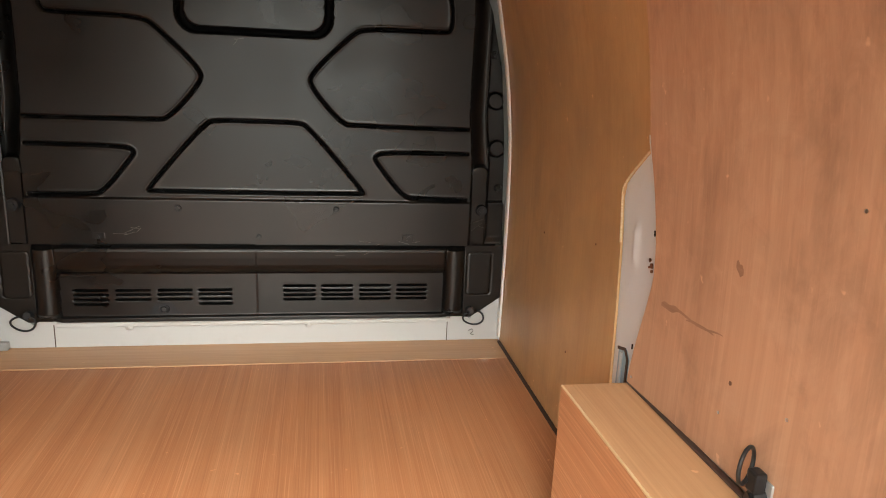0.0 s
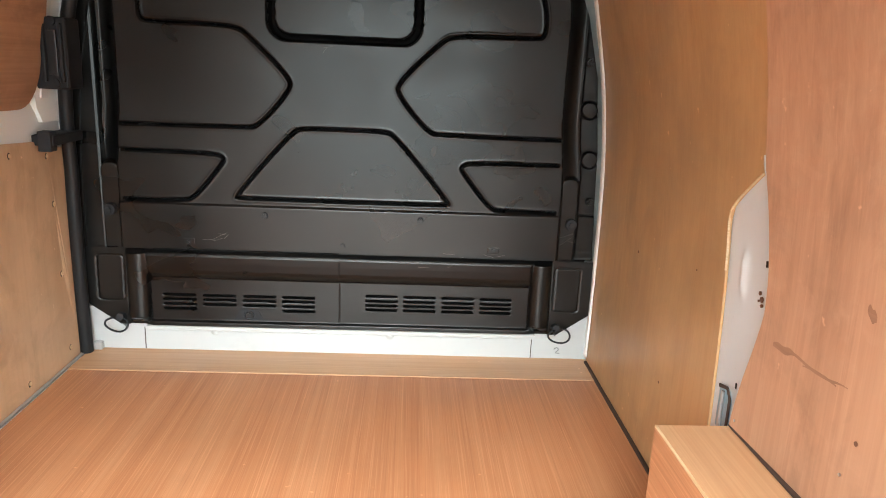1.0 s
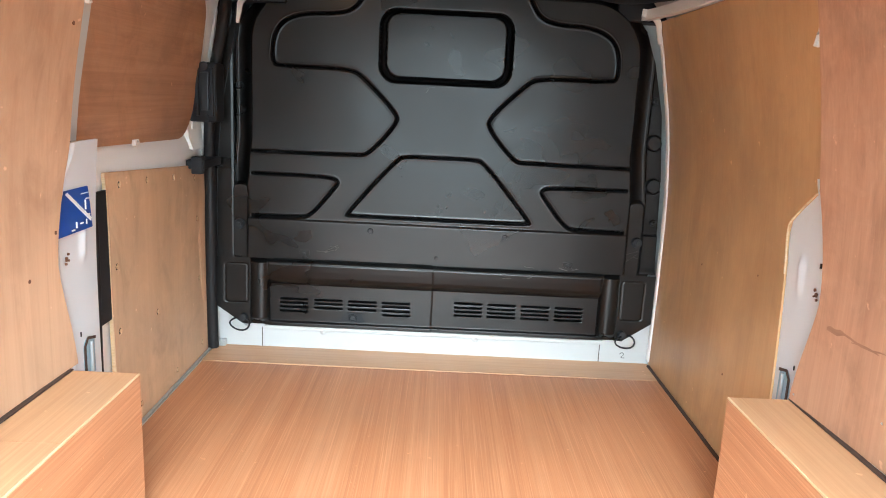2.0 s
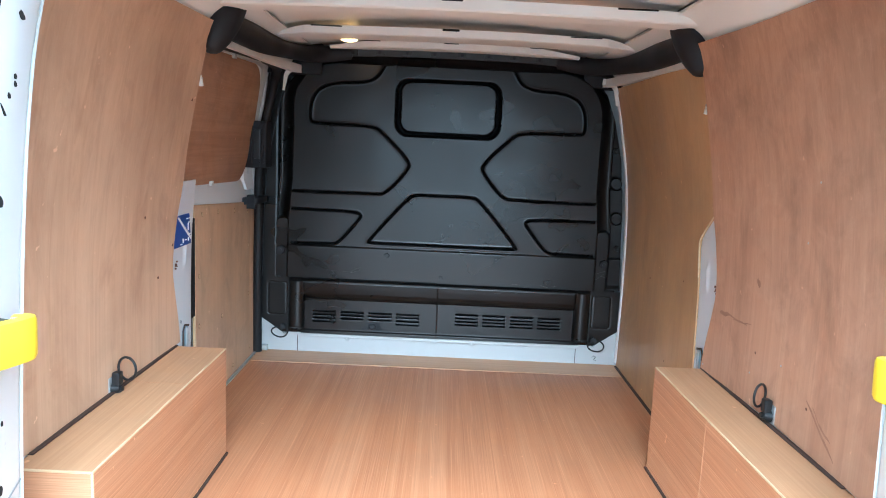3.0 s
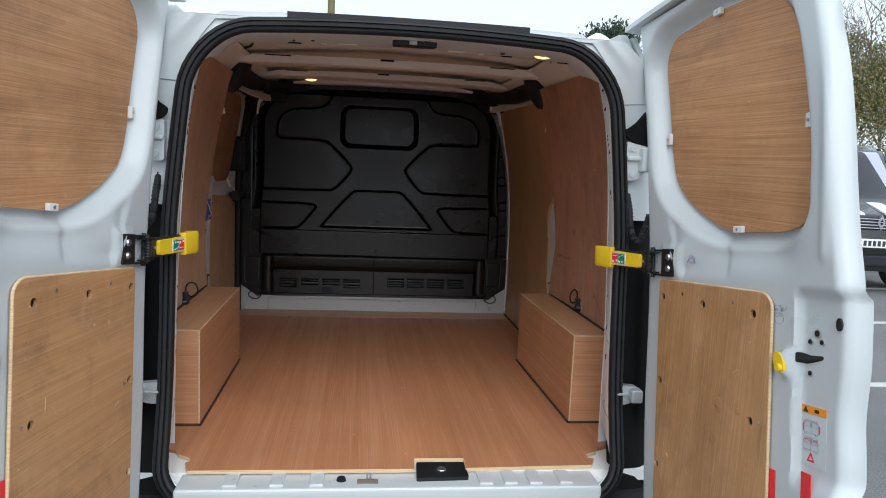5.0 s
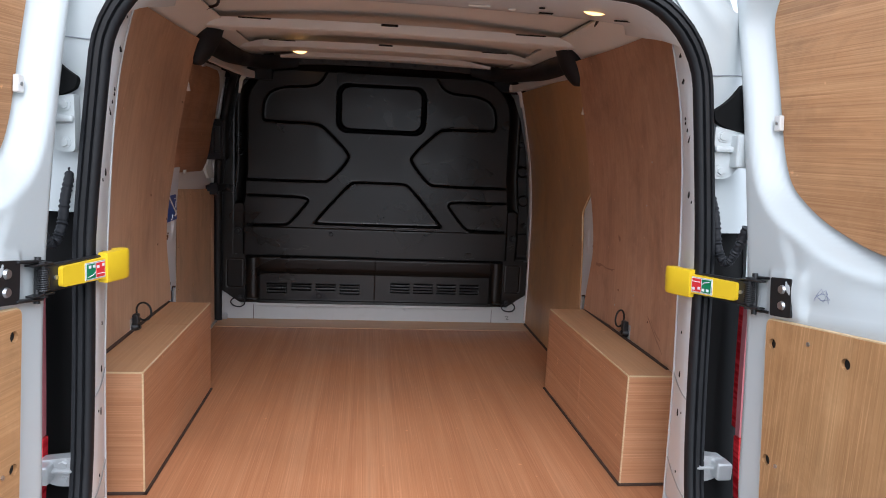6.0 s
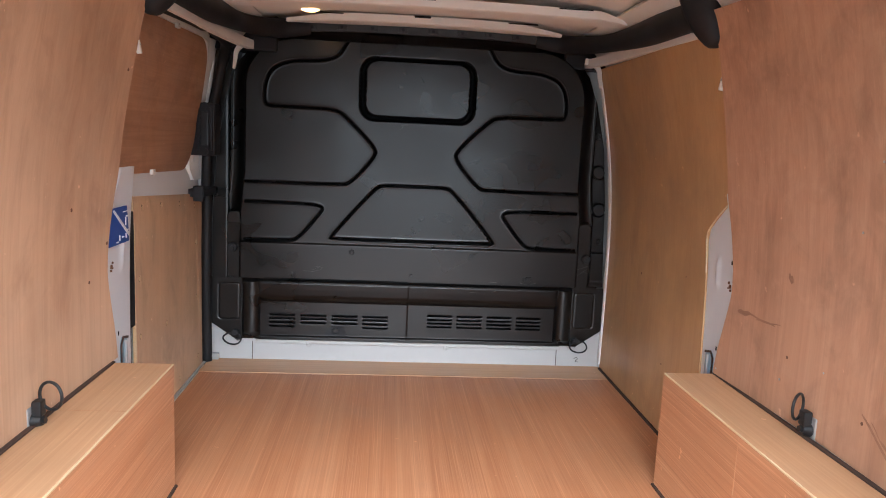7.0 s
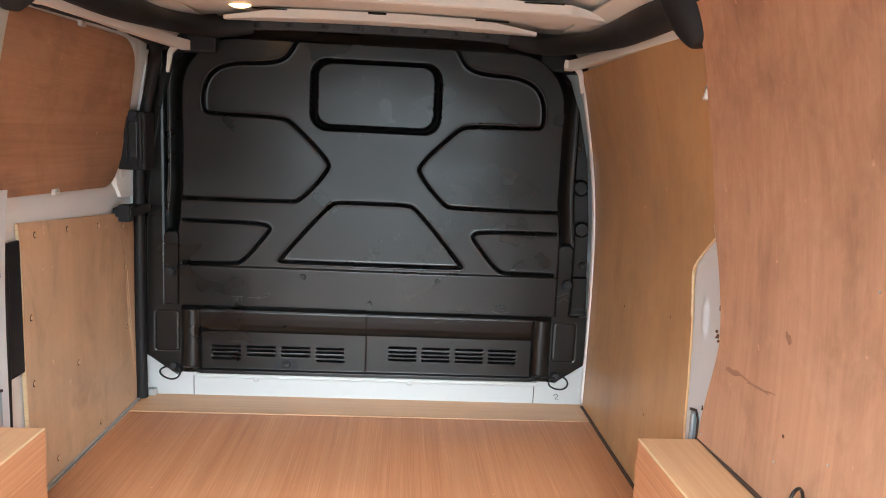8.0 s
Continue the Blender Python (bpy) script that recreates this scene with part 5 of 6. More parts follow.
SEAL = drawn_in(rear_loop(0.716, 0.552, 1.976, 0.115, 0.19, 0.030))
path = [Vector((x, rear_y(z) - 0.008, z)) for x, z in SEAL]
mid = Vector((0, 0, 1.28))
verts, faces = [], []
m = len(seal_section())
for k, p in enumerate(path):
    t = (path[(k + 1) % len(path)] - path[k - 1]).normalized()
    out = (Vector((p.x, 0, p.z)) - mid)
    back = Vector((0, -1, 0))
    side_v = back.cross(t).normalized()
    if side_v.dot(out) < 0:
        side_v = -side_v
    verts += [p + side_v * a + back * b for a, b in seal_section()]
for k in range(len(path)):
    for j in range(m):
        a, b = k * m, ((k + 1) % len(path)) * m
        faces.append((a + j, a + (j + 1) % m, b + (j + 1) % m, b + j))
part("door_seal", (verts, faces), M_RUBBER, body, "thick black rubber seal round the rear opening", True)

# outer corner posts: white above, black plastic below
def post_x(z):
    return wall_x(z) + 0.085


for side in (1, -1):
    def face_at(u, v, d, z0, z1, y_off, x0=0.728):
        z = z0 + (z1 - z0) * v
        top = max(0.0, z - 1.82) / 0.24
        xa = x0 * (1 - 0.065 * (max(z - 1.36, 0) / 0.5) ** 1.3) - 0.12 * top * top + side * 0.008
        xb = min(post_x(z), float(np.interp(z, [1.70, 1.90, 1.985, 2.03], [0.93, 0.84, 0.742, 0.69])))
        x = xa + (xb - xa) * u
        y = rear_y(z) + y_off + 0.10 * u ** 2 * (1 - min(max((z - 1.78) / 0.16, 0.0), 1.0)) - 0.012 * math.exp(-((u - 0.5) / 0.2) ** 2)
        return Vector((side * x, y + d, z))
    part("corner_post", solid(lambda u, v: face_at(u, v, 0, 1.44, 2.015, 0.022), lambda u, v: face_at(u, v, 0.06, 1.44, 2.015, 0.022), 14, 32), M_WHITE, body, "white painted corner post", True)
    part("corner_post_low", solid(lambda u, v: face_at(u, v, 0, 0.42, 1.445, 0.075), lambda u, v: face_at(u, v, 0.06, 0.42, 1.445, 0.075), 10, 26), M_MATTBLACK, body, "black plastic corner cover", True)
    # flank from the post to the side wall
    def flank(u, v, d):
        z, y = 0.35 + 1.70 * v, 0.10 + 0.55 * u
        return Vector((side * (post_x(z) - d), y, z))
    part("rear_quarter", solid(lambda u, v: flank(u, v, 0), lambda u, v: flank(u, v, 0.015), 6, 26), M_WHITE, body, "white painted quarter panel", True)
    # tail light: clear pink strip with red lines above, solid red below
    inset = 0.0 if side > 0 else 0.050
    def lens(u, v, d, z0, z1, x0, x1):
        z = z0 + (z1 - z0) * v
        x0 = x0 - inset * (1 - (x0 - 0.850) / 0.075)
        return Vector((side * (x0 + (x1 - x0) * u - 0.05 * (1.28 - z) * 0.25), rear_y(z) + 0.010 + d + 0.05 * u ** 2, z))
    lamp = part("tail_light", solid(lambda u, v: lens(u, v, 0, 0.935, 1.31, 0.852, 0.925), lambda u, v: lens(u, v, 0.020, 0.935, 1.31, 0.852, 0.925), 8, 16), M_CLEAR, body, "clear pinkish tail light lens", True)
    for x in (0.863, 0.876, 0.900):
        part("red_line", solid(lambda u, v: lens(u, v, -0.003 + 0.05 * ((x - 0.852) / 0.073) ** 2 * 0.9, 0.94, 1.30, x, x + 0.005), lambda u, v: lens(u, v, 0.018, 0.94, 1.30, x, x + 0.005), 2, 10), M_RED, lamp, "red line in the lens")
    part("red_lens", solid(lambda u, v: lens(u, v, -0.004, 0.78, 0.932, 0.850, 0.925), lambda u, v: lens(u, v, 0.022, 0.78, 0.932, 0.850, 0.925), 8, 8), M_RED, lamp, "solid red lens", True)
    part("red_tip", box(min(side * 0.786, side * 0.81), max(side * 0.786, side * 0.81), -0.045, -0.035, 1.765, 1.797, 0.003, 1), M_RED, lamp, "red lens tip")
    # hinges: a cast plate with a rounded foot, its knuckle and bolts
    for z in (1.635, 0.87):
        y, up_hinge = rear_y(z), z > 1
        mat = M_WHITE if up_hinge else M_GALV
        hh = 0.062 if up_hinge else 0.034
        hg = part("hinge", plate(rounded([(0.722, z - hh), (0.764, z - hh), (0.800, z - hh * 0.3), (0.800, z + hh * 0.75), (0.722, z + hh)], [0.012, 0.020, 0.014, 0.012, 0.006], 5), lambda u, v, d: Vector((side * u, y - 0.012 + d, v)), 0.03), mat, body, "painted steel door hinge")
        k = part("hinge_knuckle", box(min(side * 0.764, side * 0.803), max(side * 0.764, side * 0.803), y - 0.045, y + 0.0, z - hh * 0.55, z + hh * 0.72, 0.008, 3), mat, hg)
        part("hinge_rib", box(min(side * 0.722, side * 0.775), max(side * 0.722, side * 0.775), y - 0.026, y - 0.005, z + hh * 0.02, z + hh * 0.26, 0.006, 2), mat, hg)
        for x, dz in (((0.744, -hh * 0.68), (0.742, hh * 0.62)) if up_hinge else ((0.744, 0.016), (0.744, -0.018))):
            part("hinge_bolt", cyl((side * x, y - 0.011, z + dz), (0, -1, 0), 0.011, 0.007, 6, 0.009), mat, hg)
            part("bolt_collar", cyl((side * x, y - 0.011, z + dz), (0, -1, 0), 0.014, 0.003, 16), mat, hg)
    # black corner filler above the upper hinge, and the pressed joint over it
    y = rear_y(1.725)
    filler = rounded([(0.712, 1.731), (0.750, 1.757), (0.779, 1.795), (0.806, 1.80), (0.806, 1.672), (0.795, 1.684), (0.745, 1.694), (0.718, 1.708)], [0.008, 0.02, 0.004, 0, 0, 0.004, 0.02, 0.008], 4)
    part("corner_filler", plate(filler, lambda u, v, d: Vector((side * u, y - 0.018 + d, v)), 0.02), M_MATTBLACK, body, "black plastic filler")
    seam = [face_at(u, 0.652, 0, 1.44, 2.015, 0.0205) + Vector((0, 0, 0.012 * u)) for u in np.linspace(0.0, 1.0, 8)]
    part("panel_joint", sweep(seam, ring(0.0016, 5)), M_INK, body, "fine sealed panel joint")
    # ribbed cable conduit
    pts = spline([(side * 0.748, 0.01, 1.545), (side * 0.749, -0.030, 1.48), (side * 0.752, -0.050, 1.41), (side * 0.764, -0.070, 1.375), (side * 0.777, -0.090, 1.405), (side * 0.784, -0.115, 1.465)], 14)
    part("conduit", sweep(pts, lambda t: ring(0.0105 + 0.0018 * math.sin(t * 190), 10), up=(1, 0, 0)), M_TRIM, body, "ribbed black cable conduit", True)

# outer roof
def roof_at(u, v, d):
    x, y = -0.80 + 1.60 * u, 0.0 + 2.46 * v
    edge = max(0.0, abs(x) - 0.60) / 0.20
    return Vector((x, y, roof_z(x, y) + 0.004 - 0.05 * edge ** 2 + d))


part("roof_skin", solid(lambda u, v: roof_at(u, v, 0), lambda u, v: roof_at(u, v, -0.008), 40, 30), M_WHITE, body, "white painted roof", True)
# rear edge of the roof over the doors, with its stepped corners
edge_half = [(0.0, 2.042), (0.38, 2.038), (0.565, 2.032), (0.578, 2.020), (0.66, 2.021), (0.694, 2.021), (0.705, 1.995), (0.69, 1.94)]
seal_top = sorted([p for p in SEAL if p[1] > 1.925], key=lambda p: math.atan2(p[1] - 1.6, p[0]))
outer_top = [(x, z) for x, z in edge_half[::-1]] + [(-x, z) for x, z in edge_half[1:]]
ledge = rounded(outer_top, [0.0, 0.01, 0.012, 0.02, 0.01, 0.01, 0.05, 0.05, 0.05, 0.01, 0.01, 0.02, 0.012, 0.01, 0.0], 4) + [(x * 0.985, z - 0.006) for x, z in seal_top[::-1]]
part("roof_edge", plate(ledge, lambda u, v, d: Vector((u, rear_y(v) + 0.026 + 0.3 * max(0.0, abs(u) - 0.6) ** 2 + d, v)), 0.05), M_WHITE, body, "white painted roof edge")
part("roof_strip", sweep([(x, -0.028, 2.033 - 0.012 * (x / 0.72) ** 2) for x in np.linspace(-0.365, 0.380, 20)], [(-0.012, -0.014), (0.012, -0.014), (0.012, 0.004), (-0.012, 0.004)]), M_RUBBER, body, "black rubber strip on the roof edge")
# lock striker on the header
st = part("door_latch", box(-0.042, 0.100, 0.060, 0.115, 1.972, 2.000, 0.006, 2), M_DARKSTEEL, body, "black door latch")
part("latch_claw", box(0.010, 0.036, 0.050, 0.065, 1.973, 1.992, 0.004, 2), M_STEEL, st, "bright steel claw")
part("latch_claw", box(0.005, 0.050, 0.052, 0.063, 1.991, 1.998, 0.003, 2), M_STEEL, st, "bright steel claw")
part("latch_bolt", cyl((0.068, 0.062, 1.984), (0, -1, 0), 0.012, 0.012, 14), M_DARKSTEEL, st)
# white sill at the rear with its ribs, lock plate and striker
part("rear_sill", box(-0.66, 0.66, -0.205, -0.06, 0.545, 0.604, 0.012, 3), M_WHITE, body, "white painted rear sill, chipped")
for x in (-0.50, -0.36, -0.24, 0.29, 0.37, 0.45, 0.55):
    part("sill_rib", box(x - 0.022, x + 0.022, -0.185, -0.095, 0.600, 0.611, 0.005, 2), M_WHITE, body)
lp = part("lock_plate", plate(rounded([(0.070, -0.160), (0.238, -0.152), (0.236, -0.040), (0.078, -0.040)], 0.008, 3), lambda u, v, d: Vector((u, v, 0.616 - d)), 0.014), M_RUBBER, body, "black worn steel lock plate")
part("plate_bolt", cyl((0.155, -0.098, 0.614), (0, 0, 1), 0.018, 0.006, 16, 0.014), M_STEEL, lp, "bright steel bolt")
part("plate_ring", cyl((0.155, -0.098, 0.6145), (0, 0, 1), 0.028, 0.0025, 16), M_VOID, lp)
sp = part("striker_plate", box(-0.115, -0.050, -0.172, -0.140, 0.603, 0.607, 0.002, 1), M_BARK, body, "rusty steel striker plate")
part("striker_loop", sweep(spline([(-0.085, -0.150, 0.606), (-0.085, -0.150, 0.625), (-0.080, -0.150, 0.632), (-0.075, -0.150, 0.624), (-0.075, -0.150, 0.606)], 5), ring(0.003, 7), up=(0, 1, 0)), M_STEEL, sp, "", True)
part("rubber_stop", cyl((-0.165, -0.145, 0.603), (0, -0.2, 1), 0.016, 0.010, 16, 0.013), M_RUBBER, body, "round black rubber stop")
part("bumper", box(-0.93, 0.93, -0.30, 0.15, 0.30, 0.545, 0.04, 4), M_TRIM, body, "black plastic rear bumper")
part("underbody", box(-0.88, 0.88, 0.10, 2.44, 0.25, 0.56, 0.02, 2), M_TRIM, body, "dark underbody")
for side in (1, -1):
    w = part("tyre", cyl((side * 0.93, 0.74, 0.32), (-side, 0, 0), 0.32, 0.20, 32, None, None, 0.03), M_RUBBER, body, "black rubber tyre", True)
    part("rim", cyl((side * 0.935, 0.74, 0.32), (-side, 0, 0), 0.20, 0.03, 24), M_GALV, w)
    for y in (2.2,):
        part("stand", box(min(side * 0.6, side * 0.8), max(side * 0.6, side * 0.8), y, y + 0.15, 0.0, 0.27, 0.02, 2), M_TRIM, body, "dark underbody support")


# ------------------------------------------------------------ rear doors
def turn_about(axis, a):
    return Matrix.Rotation(a, 3, Vector(axis))


HINGE = Vector((0, 0.13, 1)).normalized()
door_free = line([(-0.10, 0.832), (0.28, 0.836), (0.38, 0.832), (0.50, 0.843), (0.66, 0.843), (0.70, 0.838), (0.768, 0.828), (0.869, 0.818), (1.009, 0.807), (1.167, 0.787), (1.312, 0.757), (1.40, 0.728), (1.50, 0.685)])
door_hung = line([(-0.10, 0.036), (0.23, 0.028), (0.66, 0.036), (1.04, 0.006), (1.39, -0.044), (1.50, -0.07)])
WINDOW = [(0.036, 1.335), (0.075, 1.402), (0.311, 1.415), (0.484, 1.400), (0.565, 1.363), (0.607, 1.313), (0.640, 1.235), (0.668, 1.091), (0.683, 0.981), (0.683, 0.830), (0.655, 0.800), (0.594, 0.786), (0.390, 0.790), (0.315, 0.815), (0.205, 0.868), (0.118, 0.940), (0.092, 1.010), (0.066, 1.170)]
PANEL = [(0.124, -0.08), (0.620, -0.08), (0.627, 0.615), (0.603, 0.636), (0.132, 0.650)]
PANEL_HOLES = [(0.152, 0.599), (0.355, 0.591), (0.564, 0.583), (0.146, 0.348), (0.561, 0.322), (0.136, 0.095), (0.36, 0.03), (0.57, 0.03)]


def outline_gap(u, v, pts):
    """Distance to an outline, negative inside it."""
    best, inside = 9.0, False
    for (ax, ay), (bx, by) in zip(pts, pts[1:] + pts[:1]):
        dx, dy = bx - ax, by - ay
        t = min(max(((u - ax) * dx + (v - ay) * dy) / (dx * dx + dy * dy), 0), 1)
        best = min(best, math.hypot(u - ax - t * dx, v - ay - t * dy))
        if (ay > v) != (by > v) and u < ax + (v - ay) / (by - ay) * dx:
            inside = not inside
    return -best if inside else best


def soft(t):
    t = min(max(t, 0.0), 1.0)
    return t * t * (3 - 2 * t)


SMOOTH_WINDOW = rounded(WINDOW, 0.06, 4)


def door_relief(u, v):
    """Depth of the inner skin behind the door's inner plane."""
    g = outline_gap(u, v, SMOOTH_WINDOW)
    d = 0.058 * soft(1 - (g - 0.010) / 0.040)
    below = soft((0.80 - v) / 0.06) * soft((v - 0.64) / 0.05)
    d += 0.026 * math.exp(-((u - 0.50) / 0.17) ** 4) * math.exp(-((v - 0.735) / 0.04) ** 2)
    d += 0.008 * soft((0.12 - abs(u - 0.30 + 0.5 * (v - 0.75))) / 0.03) * soft((v - 0.66) / 0.03) * soft((0.86 - v) / 0.06)
    d -= 0.006 * math.exp(-((u - 0.775) / 0.012) ** 2) * soft((v - 0.70) / 0.04)
    d -= 0.012 * math.exp(-((u - 0.225) / 0.05) ** 2) * math.exp(-((v - 0.735) / 0.05) ** 2)
    pad = max(abs(u - 0.180) - 0.045, abs(v - 0.702) - 0.042, 0.0)
    d -= 0.009 * soft(1 - pad / 0.016)
    lock = soft((u - 0.690) / 0.012) * soft((0.655 - v) / 0.022)
    d += 0.020 * lock * soft((v - 0.20) / 0.05)
    d -= 0.014 * soft((u - 0.655) / 0.01) * soft((0.69 - u) / 0.02) * soft((0.515 - v) / 0.01) * soft((v - 0.44) / 0.02)
    d += 0.045 * soft(1 - (door_free(v) - u) / 0.030) + 0.012 * soft(1 - (u - door_hung(v)) / 0.012)
    return d


def rear_door(side, origin, angle, label):
    A = HINGE
    U = turn_about(A, side * radians(90 + angle)) @ Vector((-side, 0, 0))
    D = U.cross(A)
    if D.x * side < 0:
        D = -D
    O = Vector(origin)
    at = lambda u, v, d=0.0: O + U * u + A * v + D * d
    e = thing("rear_door", at(0.05, -0.1, 0.05), label, "door", "rear doors")
    # inner skin, with the hood that overhangs at the top
    def skin(p, q):
        v = -0.10 + 1.57 * q
        a, b = door_hung(v), door_free(v)
        u = a + (b - a) * p
        return at(u, v, door_relief(u, v))
    def outer(p, q):
        v = -0.10 + 1.57 * q
        a, b = door_hung(v), door_free(v)
        return at(a + 0.004 + (b - a - 0.058) * p, v, 0.105 - 0.03 * abs(2 * p - 1) ** 4 - 0.035 * q ** 4)
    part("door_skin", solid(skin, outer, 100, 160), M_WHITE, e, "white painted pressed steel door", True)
    # hood at the top
    hood = [at(door_hung(1.45) - 0.05 + (0.86) * t, 1.475 + 0.012 * math.sin(t * 3.1), 0.03) for t in np.linspace(0, 1, 16)]
    part("door_hood", sweep(hood, [(-0.055, -0.012), (0.055, -0.006), (0.055, 0.010), (-0.055, 0.010)], up=A), M_WHITE, e, "white painted overhanging top edge", True)
    # plywood
    w_in = rounded(WINDOW, 0.05, 5)
    wp = part("window_ply_panel", plate(w_in, lambda u, v, d: at(u, v, 0.050 + d), 0.009), M_DOORPLY, e, "weathered plywood panel over the window")
    rim = [at(u, v, 0.0535) for u, v in rounded(WINDOW, 0.05, 5)]
    part("panel_edge", sweep(rim, ring(0.0028, 6), True, D), M_EDGE if side < 0 else M_SLIDEPLY, wp, "raw plywood edge", True)
    outline = rounded(PANEL, [0.03, 0.03, 0.035, 0.035, 0.015], 4)
    hs = [disc_outline(u, v, 0.0115, 12) for u, v in PANEL_HOLES]
    pp = part("lower_ply_panel", plate(outline, lambda u, v, d: at(u, v, -0.012 + d), 0.010, hs), M_DOORPLY2 if side > 0 else M_DOORPLY3, e, "worn brown plywood panel with drilled holes")
    part("panel_edge", sweep([at(u, v, -0.0075) for u, v in outline], ring(0.0042, 6), True, D), M_EDGE, pp, "pale raw plywood edge", True)
    for u, v in PANEL_HOLES:
        part("drilled_hole", cyl(at(u, v, -0.0035), D, 0.0116, 0.002, 12), M_HOLE, pp)
    for u, v in ((0.258, 0.614), (0.487, 0.606), (0.593, 0.324), (0.176, 0.343)):
        part("screw_head", cyl(at(u, v, -0.012), -D, 0.0045, 0.002, 8), M_STEEL, pp)
    if side > 0:
        for u, v, r in ((0.435, 0.335, 0.022), (0.425, 0.325, 0.013), (0.515, 0.335, 0.010)):
            part("wood_chip", cyl(at(u, v, -0.0122), -D, r, 0.001, 9, r * 0.7), M_DOORPLY, pp, "splintered bare patch")
    r = random.Random(31 + side)
    for _ in range(9):
        u, v, a, l = r.uniform(0.16, 0.58), r.uniform(0.02, 0.58), r.uniform(-1.9, 1.9), r.uniform(0.006, 0.028)
        pts = [at(u + l * t * math.cos(a), v + l * t * math.sin(a) + 0.003 * math.sin(t * 5), -0.0122) for t in np.linspace(-0.5, 0.5, 6)]
        part("scratch", sweep(pts, ring(r.uniform(0.0004, 0.0008), 4), up=D), M_PALEWOOD, pp, "pale scratch")
    # clips
    for u, v, wide in ((0.079, 1.085, 0), (0.677, 1.041, 0), (0.428, 0.795, 1), (0.315, 1.408, 1)):
        c = part("panel_clip", box(-0.017, 0.017, -0.009, 0.009, -0.006, 0.006, 0.002, 2, None, Matrix.Translation(at(u, v, 0.042)) @ Matrix((U if wide else A, A if wide else -U, U.cross(A))).transposed().to_4x4()), M_PALECLIP, e, "white nylon clip")
        part("clip_screw", cyl(at(u, v, 0.037), -D, 0.004, 0.003, 8), M_STEEL, c)
    # check strap bracket
    br = part("strap_bracket", plate(rounded([(0.145, 0.660), (0.208, 0.660), (0.208, 0.742), (0.145, 0.742)], 0.006, 3), lambda u, v, d: at(u, v, -0.016 + d), 0.006), M_DARKSTEEL, e, "black steel strap bracket")
    for v in (0.684, 0.718):
        part("bracket_bolt", cyl(at(0.182, v, -0.016), -D, 0.010, 0.005, 14, 0.008), M_STEEL, br, "bright steel bolt", True)
    for v in (0.664, 0.738):
        part("bracket_ear", box(-0.040, 0.040, -0.003, 0.003, -0.016, 0.004, 0.002, 1, None, Matrix.Translation(at(0.115, v, -0.004)) @ Matrix((U, A, U.cross(A))).transposed().to_4x4()), M_DARKSTEEL, br)
    part("bracket_pin", cyl(at(0.085, 0.655, -0.010), A, 0.006, 0.092, 10), M_DARKSTEEL, br)
    # release knob and lock cut-outs at the free edge
    if side > 0:
        k = part("release_handle", plate([(0.6610 + 0.025 * math.cos(a) * 0.45 + 0.016 * math.sin(a) * 0.89, 0.481 - 0.025 * math.cos(a) * 0.89 + 0.016 * math.sin(a) * 0.45) for a in np.linspace(2 * math.pi, 0, 25)[:-1]], lambda u, v, d: at(u, v, -0.016 + d), 0.012), M_YELLOW, e, "yellow plastic release handle")
        part("handle_grip", cyl(at(0.666, 0.470, -0.014), -D, 0.009, 0.010, 16, 0.008), M_YELLOW, k, "", True)
    for u, v, r in ((0.743, 0.556, 0.010), (0.722, 0.536, 0.0075), (0.757, 0.538, 0.0075), (0.724, 0.466, 0.0075)):
        b = part("lock_hole", cyl(at(u, v, door_relief(u, v) - 0.003), D, r, 0.004, 14), M_GALV, e, "dark bolt hole in a grey washer")
        part("hole_centre", cyl(at(u, v, door_relief(u, v) - 0.004), D, r * 0.7, 0.003, 12), M_HOLE, b)
    part("lock_slot", plate(rounded([(0.694, 0.486), (0.712, 0.485), (0.730, 0.490), (0.760, 0.500), (0.760, 0.508), (0.720, 0.505), (0.694, 0.510)], 0.004, 3), lambda u, v, d: at(u, v, min(door_relief(u, v), door_relief(0.735, 0.5)) - 0.002 + d), 0.004), M_HOLE, e, "dark lock slot with steel latch inside")
    part("edge_buffer", plate([(0.805 + 0.008 * math.cos(a), 0.582 + 0.014 * math.sin(a)) for a in np.linspace(0, 2 * math.pi, 17)[:-1]], lambda u, v, d: at(u, v, door_relief(u, v) - 0.005 + d), 0.005), M_TRIM, e, "black rubber buffer")
    # stickers
    flat_d = door_relief(0.765, 0.35) - 0.0015
    def label_plate(name, u0, u1, v0, v1, mat, parent, lift=0.0, lab=""):
        return part(name, plate([(u0, v0), (u1, v0), (u1, v1), (u0, v1)], lambda u, v, d: at(u, v, flat_d - lift + d), 0.001), mat, parent, lab)
    if side > 0:
        LU = lambda u: 0.6857 + (u - 0.6972) * 1.2
        LV = lambda v: 0.394 + (v - 0.400) * 0.89
        s = label_plate("warning_label", LU(0.6972), LU(0.7711), LV(0.252), LV(0.402), M_LABEL, e, 0.0, "white and orange warning label")
        label_plate("orange_band", LU(0.6972), LU(0.7711), LV(0.380), LV(0.400), M_ORANGE, s, 0.0012)
        part("warning_mark", plate([(LU(0.7148), LV(0.383)), (LU(0.7271), LV(0.383)), (LU(0.7209), LV(0.397))], lambda u, v, d: at(u, v, flat_d - 0.0024 + d), 0.001), M_INKDARK, s)
        label_plate("book_mark", LU(0.7433), LU(0.7481), LV(0.386), LV(0.394), M_INKDARK, s, 0.0024)
        label_plate("book_mark", LU(0.7489), LU(0.7537), LV(0.386), LV(0.394), M_INKDARK, s, 0.0024)
